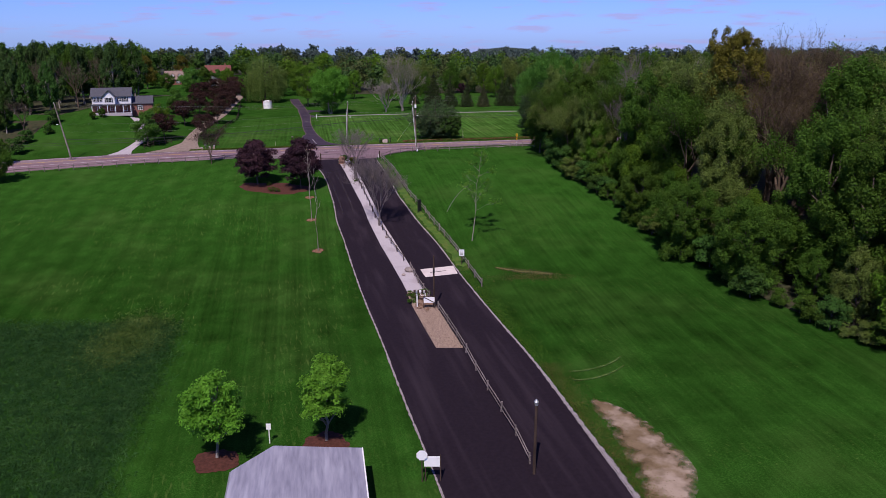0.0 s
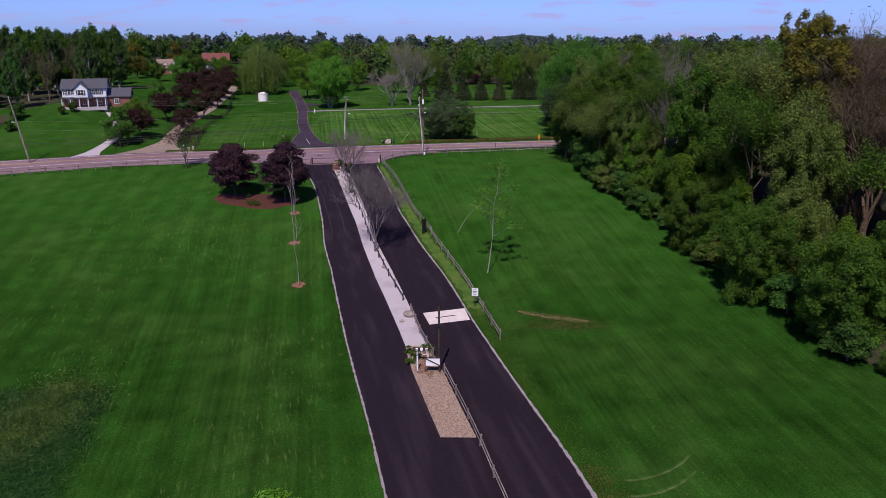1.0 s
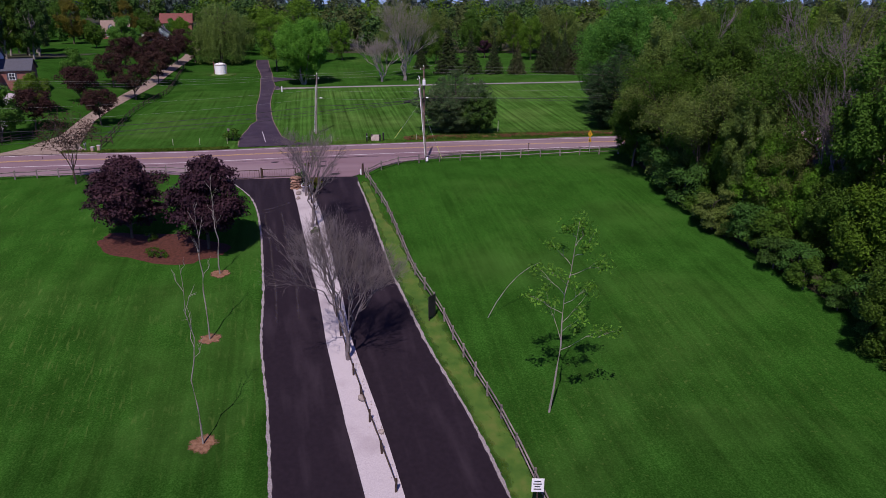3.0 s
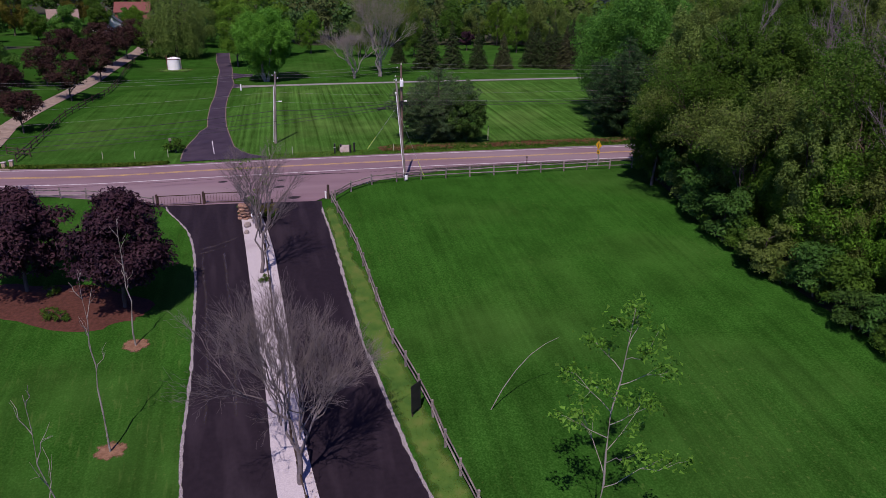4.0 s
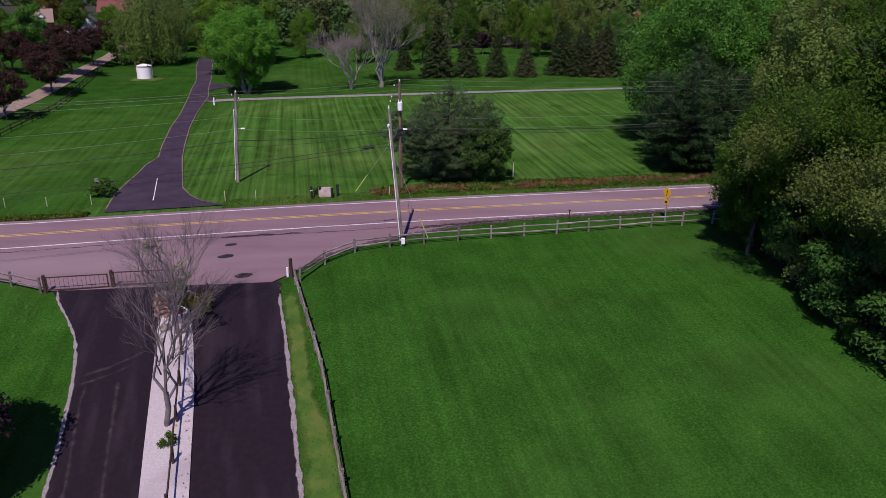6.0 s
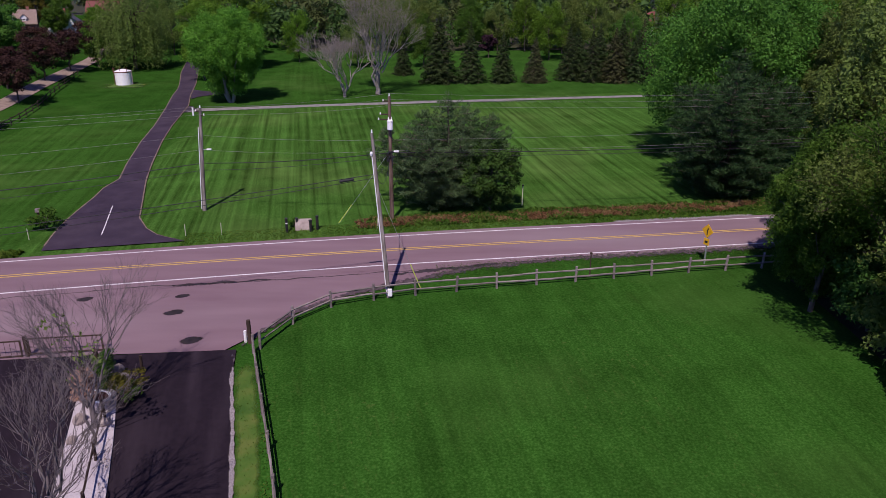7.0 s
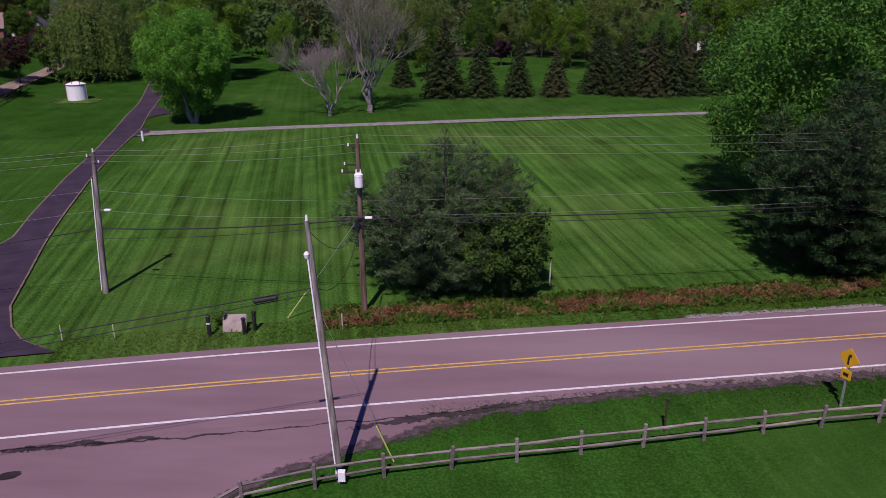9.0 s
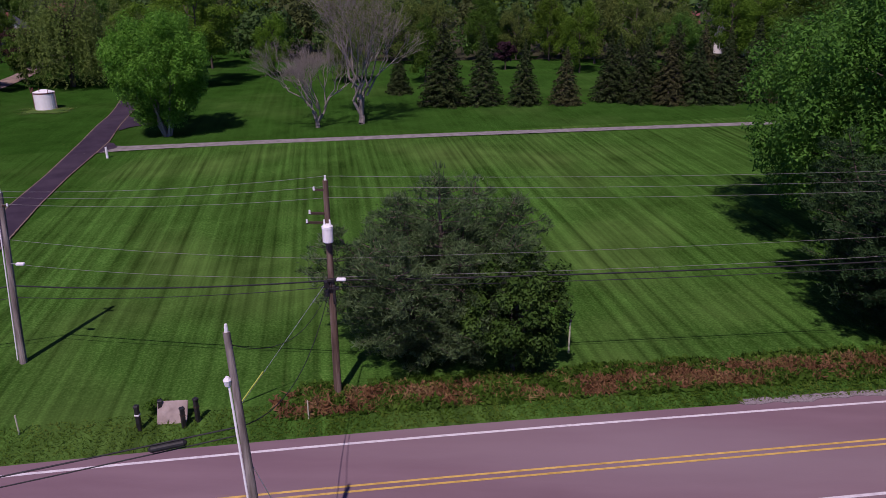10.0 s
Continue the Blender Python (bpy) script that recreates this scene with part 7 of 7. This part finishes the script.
def small_house(x, y, turn, w, d, h, rise, wall_mat, roof_mat, label, dormers=0):
    e = thing("house", x, y, label, "house", turn=turn)
    part("wall", bm_mesh("wall", gable_walls(w, d, h, rise), wall_mat), e)
    part("roof", bm_mesh("roof", gable_roof(w, d, h, rise), roof_mat), e)
    for i in range(int(w / 3)):
        window(e, -w / 2 + 1.7 + i * 3.0, -d / 2, h * 0.55, 1.0, 1.3)
    for i in range(dormers):
        dx = (i - (dormers - 1) / 2) * 2.8
        dm = part("dormer", bm_mesh("dormer", gable_walls(2.2, 1.5, h + rise * 0.45, 0.7), SIDING), e)
        dm.matrix_basis = pose(dx, -d * 0.27, 0, 0, 0, 90)
        part("dormer_roof", bm_mesh("dormer_roof", gable_roof(2.2, 1.5, h + rise * 0.45, 0.75, 0.2, 0.1), roof_mat), e).matrix_basis = pose(dx, -d * 0.27, 0, 0, 0, 90)
        window(e, dx, -d * 0.27 - 1.1, h + rise * 0.2, 0.7, 0.9)
    part("chimney", bm_mesh("chimney", boxes([((w * 0.3, 0.2, h + rise), (0.7, 0.7, 1.8), 0)]), BRICK_WALL), e)
    return e


small_house(-116.5, 275, 24, 8.0, 6.5, 2.4, 3.0, BRICK_WALL, SHINGLE_TAN, "brick cottage with tan roof and white dormers", 2)
small_house(-100.0, 268.5, -72, 6.5, 8.0, 2.3, 3.1, SIDING, SHINGLE, "white gabled outbuilding with a grey roof")
small_house(-109.7, 308, 15, 11.0, 8.0, 2.6, 3.0, BRICK_WALL, SHINGLE_RED, "long house with a faded red roof")
small_house(51.0, 287, -10, 10.0, 8.0, 3.0, 3.0, SIDING, SHINGLE_RED, "house with a rusty red roof among trees")
small_house(57.0, 262, -40, 8.0, 7.0, 3.0, 2.6, SIDING, SHINGLE, "grey house half hidden by trees")

sh = thing("shed", -10.2, 35.8, "low shed with a pale grey sheet roof", "shed", turn=10, z=float(gz(-11.4, 40.0)))
bm = bmesh.new()
prof = [(-5.2, 2.75), (-1.9, 4.15), (5.15, 3.25)]
for y0, y1, t in ((-8.0, 6.6, 0.0),):
    va = [bm.verts.new((x, y, z + dz)) for x, z in prof for y, dz in ((y0, 0), (y1 - (0.9 if x < -3 else 0) , 0), (y0, -0.14), (y1 - (0.9 if x < -3 else 0), -0.14))]
    for a in (0, 4):
        bm.faces.new((va[a], va[a + 4], va[a + 5], va[a + 1]))
        bm.faces.new((va[a + 2], va[a + 3], va[a + 7], va[a + 6]))
        bm.faces.new((va[a + 1], va[a + 5], va[a + 7], va[a + 3]))
        bm.faces.new((va[a], va[a + 2], va[a + 6], va[a + 4]))
part("roof", bm_mesh("roof", bm, ROOF_METAL), sh)
part("wall", bm_mesh("wall", boxes([((-0.2, -0.8, 0.9), (9.8, 13.4, 3.2), 0)]), SIDING), sh)
part("fascia", bm_mesh("fascia", boxes([((5.2, -0.7, 3.17), (0.1, 14.6, 0.26), 0)]), ENAMEL_WHITE), sh, "white fascia board")
part("gutter", bm_mesh("gutter", boxes([((-5.25, -1.2, 2.66), (0.12, 13.6, 0.14), 0)], 0.02), METAL), sh)

# ---- rough growth ----


def tufts(name, n, pick, h, mat, label, seed, wide=0.05):
    """Many upright blades or sprays over an area; pick draws places."""
    rng = np.random.default_rng(seed)
    x, y = pick(rng, n)
    n = len(x)
    hh = h * rng.uniform(0.4, 1.2, n)
    pts = laid(np.stack([x, y, gz(x, y) + hh * 0.45], 1))
    nrm = np.stack([rng.normal(size=n), rng.normal(size=n), rng.normal(size=n) * 0.5 + 0.8], 1)
    return tagged(new(name, quads(name, pts, nrm, h * 0.5, mat, rng, wide)), label, "grass", "", "stuff")


tufts("tall_grass", 130000, lambda r, n: ((lambda y: (-32.2 + 0.2 * (64 - y) + r.normal(size=n) * 1.1 - 34 * r.uniform(0, 1, n) ** 1.3, y + r.normal(size=n) * 0.5))(r.uniform(30, 66.5, n) + r.normal(size=n) * 0.6)), 0.46, GRASS_TALL, "tall dark green field grass", 1, 0.10)
tufts("pale_weeds", 13000, lambda r, n: (-36.4 + r.normal(size=n) * 1.9, 63.0 + r.normal(size=n) * 2.6), 0.46, GRASS_PALE, "pale yellow-green weeds in the field grass", 2, 0.16)


def verge(r, n, x0, x1, a, b):
    x = r.uniform(x0, x1, n)
    return x, 149.1 + 0.12 * x - np.where(x < 0, 0.0007 * x * x, 0) + r.uniform(a, b, n)


tufts("verge_grass", 5000, lambda r, n: verge(r, n, -24, -6, 3.2, 5.6), 0.18, GRASS_VERGE, "rough green grass along the roadside ditch", 3, 0.2)
tufts("verge_grass", 9000, lambda r, n: verge(r, n, -7, 45, 3.15, 4.7), 0.2, GRASS_VERGE, "rough green grass along the roadside", 4, 0.3)
tufts("verge_grass", 16000, lambda r, n: (lambda x, f: (x, 143.6 + 0.13 * x + f * 2.6))(r.uniform(-3, 30, n), r.uniform(0, 1, n) ** 0.6), 0.12, GRASS_ROAD, "rough yellow-green grass between road and fence", 13, 0.3)
tufts("verge_grass", 5000, lambda r, n: verge(r, n, -60, -36, 3.2, 4.2), 0.4, GRASS_VERGE, "rough green grass along the roadside", 5, 0.3)
def clumped(r, n, x0, x1, a, b, seed, low, high):
    """Places along the far verge, kept where a noise of clumps lies between low and high."""
    x, y = verge(r, n, x0, x1, a, b)
    v = np.array([noise.noise((p * 0.42, q * 0.8, seed)) + 0.5 * noise.noise((p * 1.7, q * 1.9, seed + 3)) for p, q in zip(x, y)]) + r.normal(size=n) * 0.12
    keep = (v > low) & (v < high)
    return x[keep], y[keep]


tufts("rust_brush", 24000, lambda r, n: clumped(r, n, -10, 42, 4.5, 6.3, 2.0, 0.06, 9), 0.42, BRUSH_RUST, "rust-brown dry brush beside the road", 6, 0.16)
tufts("tan_brush", 15000, lambda r, n: clumped(r, n, -9, 42, 4.4, 6.6, 7.0, 0.02, 9), 0.42, BRUSH_TAN, "dry tan grass among the brush beside the road", 12, 0.14)
tufts("green_brush", 26000, lambda r, n: clumped(r, n, -9, 42, 4.3, 7.0, 2.0, -9, 0.10), 0.38, LEAF_MID, "low green brush beside the road", 7, 0.4)
tufts("verge_grass", 3500, lambda r, n: ((lambda y: (np.interp(y, DY, DR) + r.uniform(0.3, 2.2, n), y))(r.uniform(80, 134, n))), 0.13, GRASS_VERGE, "rough grass strip beside the fence", 8, 0.3)
tufts("lawn_weeds", 2500, lambda r, n: (12 + r.normal(size=n) * 3.0, 78.6 + r.normal(size=n) * 0.5 - 0.3 * r.normal(size=n)), 0.12, BRUSH_TAN, "brown dry patch in the lawn", 9, 0.3)

tufts("lane_weeds", 10000, lambda r, n: ((lambda y: (np.interp(y, DY, DR) + 0.35 + np.abs(r.normal(size=n)) * 1.2, y))(34 + 46 * r.uniform(0, 1, n) ** 1.5)), 0.16, GRASS_VERGE, "yellowish weeds along the lane's edge", 10, 0.25)
tufts("dry_weeds", 6500, lambda r, n: ((lambda y: (np.interp(y, DY, DR) + 0.5 + np.abs(r.normal(size=n)) * 1.3, y))(r.uniform(34, 58, n))), 0.14, BRUSH_TAN, "dry tan weeds beside the worn earth", 11, 0.25)

rg = np.random.default_rng(31)
sy = rg.uniform(76, 132, 260)
sx = np.array([island_right(v) for v in sy]) - np.abs(rg.normal(size=260)) * 0.35
tagged(new("edge_stones", quads("edge_stones", laid(np.stack([sx, sy, gz(sx, sy) + 0.19 + rg.uniform(0, 0.06, 260)], 1)), rg.normal(size=(260, 3)) * 0.6 + np.array([[0, 0, 1.0]]), 0.06, STONE, rg, 0.8)), "loose pale stones along the island strip's edge", "stones", "", "stuff")
gy2 = rg.uniform(61, 74, 3500)
gx2 = np.array([rg.uniform(island_left(v), island_right(v)) for v in gy2])
tagged(new("loose_gravel", quads("loose_gravel", laid(np.stack([gx2, gy2, gz(gx2, gy2) + 0.165 + rg.uniform(0, 0.03, 3500)], 1)), rg.normal(size=(3500, 3)) * 0.5 + np.array([[0, 0, 1.0]]), 0.07, GRAVEL, rg, 0.8)), "loose brown gravel in the bed", "gravel", "", "stuff")

# a thin dead sapling bent over on the lawn
bx, by = 1.0, 103.8
bs = thing("bent_sapling", bx, by, "thin dead sapling bent over on the lawn", "sapling")
part("stem", sweep("stem", [(0, 0, -0.1), (0.75, 0.3, 1.3), (1.6, 0.6, 2.5), (2.5, 0.8, 3.5), (3.4, 0.9, 4.2), (4.3, 0.9, 4.7)], [0.035, 0.032, 0.028, 0.022, 0.016, 0.008], BARK_PALE, 6), bs)
# feeders hanging in the island tree
for i, (x, y, z) in enumerate(((-19.0, 128.0, 4.6), (-19.3, 127.2, 4.2))):
    fd = thing("bird_feeder", x, y, "small dark bird feeder hanging in a tree", "bird feeder", "bird feeders", z=float(gz(x, y)) + z)
    part("tube", bm_mesh("tube", tubes([((0, 0, 0), (0, 0, 0.4), 0.1, 0.1), ((0, 0, 0.4), (0, 0, 0.5), 0.15, 0.03)], 10), WOOD_DARK), fd)
    part("cord", bm_mesh("cord", tubes([((0, 0, 0.5), (0, 0, 1.3), 0.012, 0.012)], 5), RUBBER), fd)
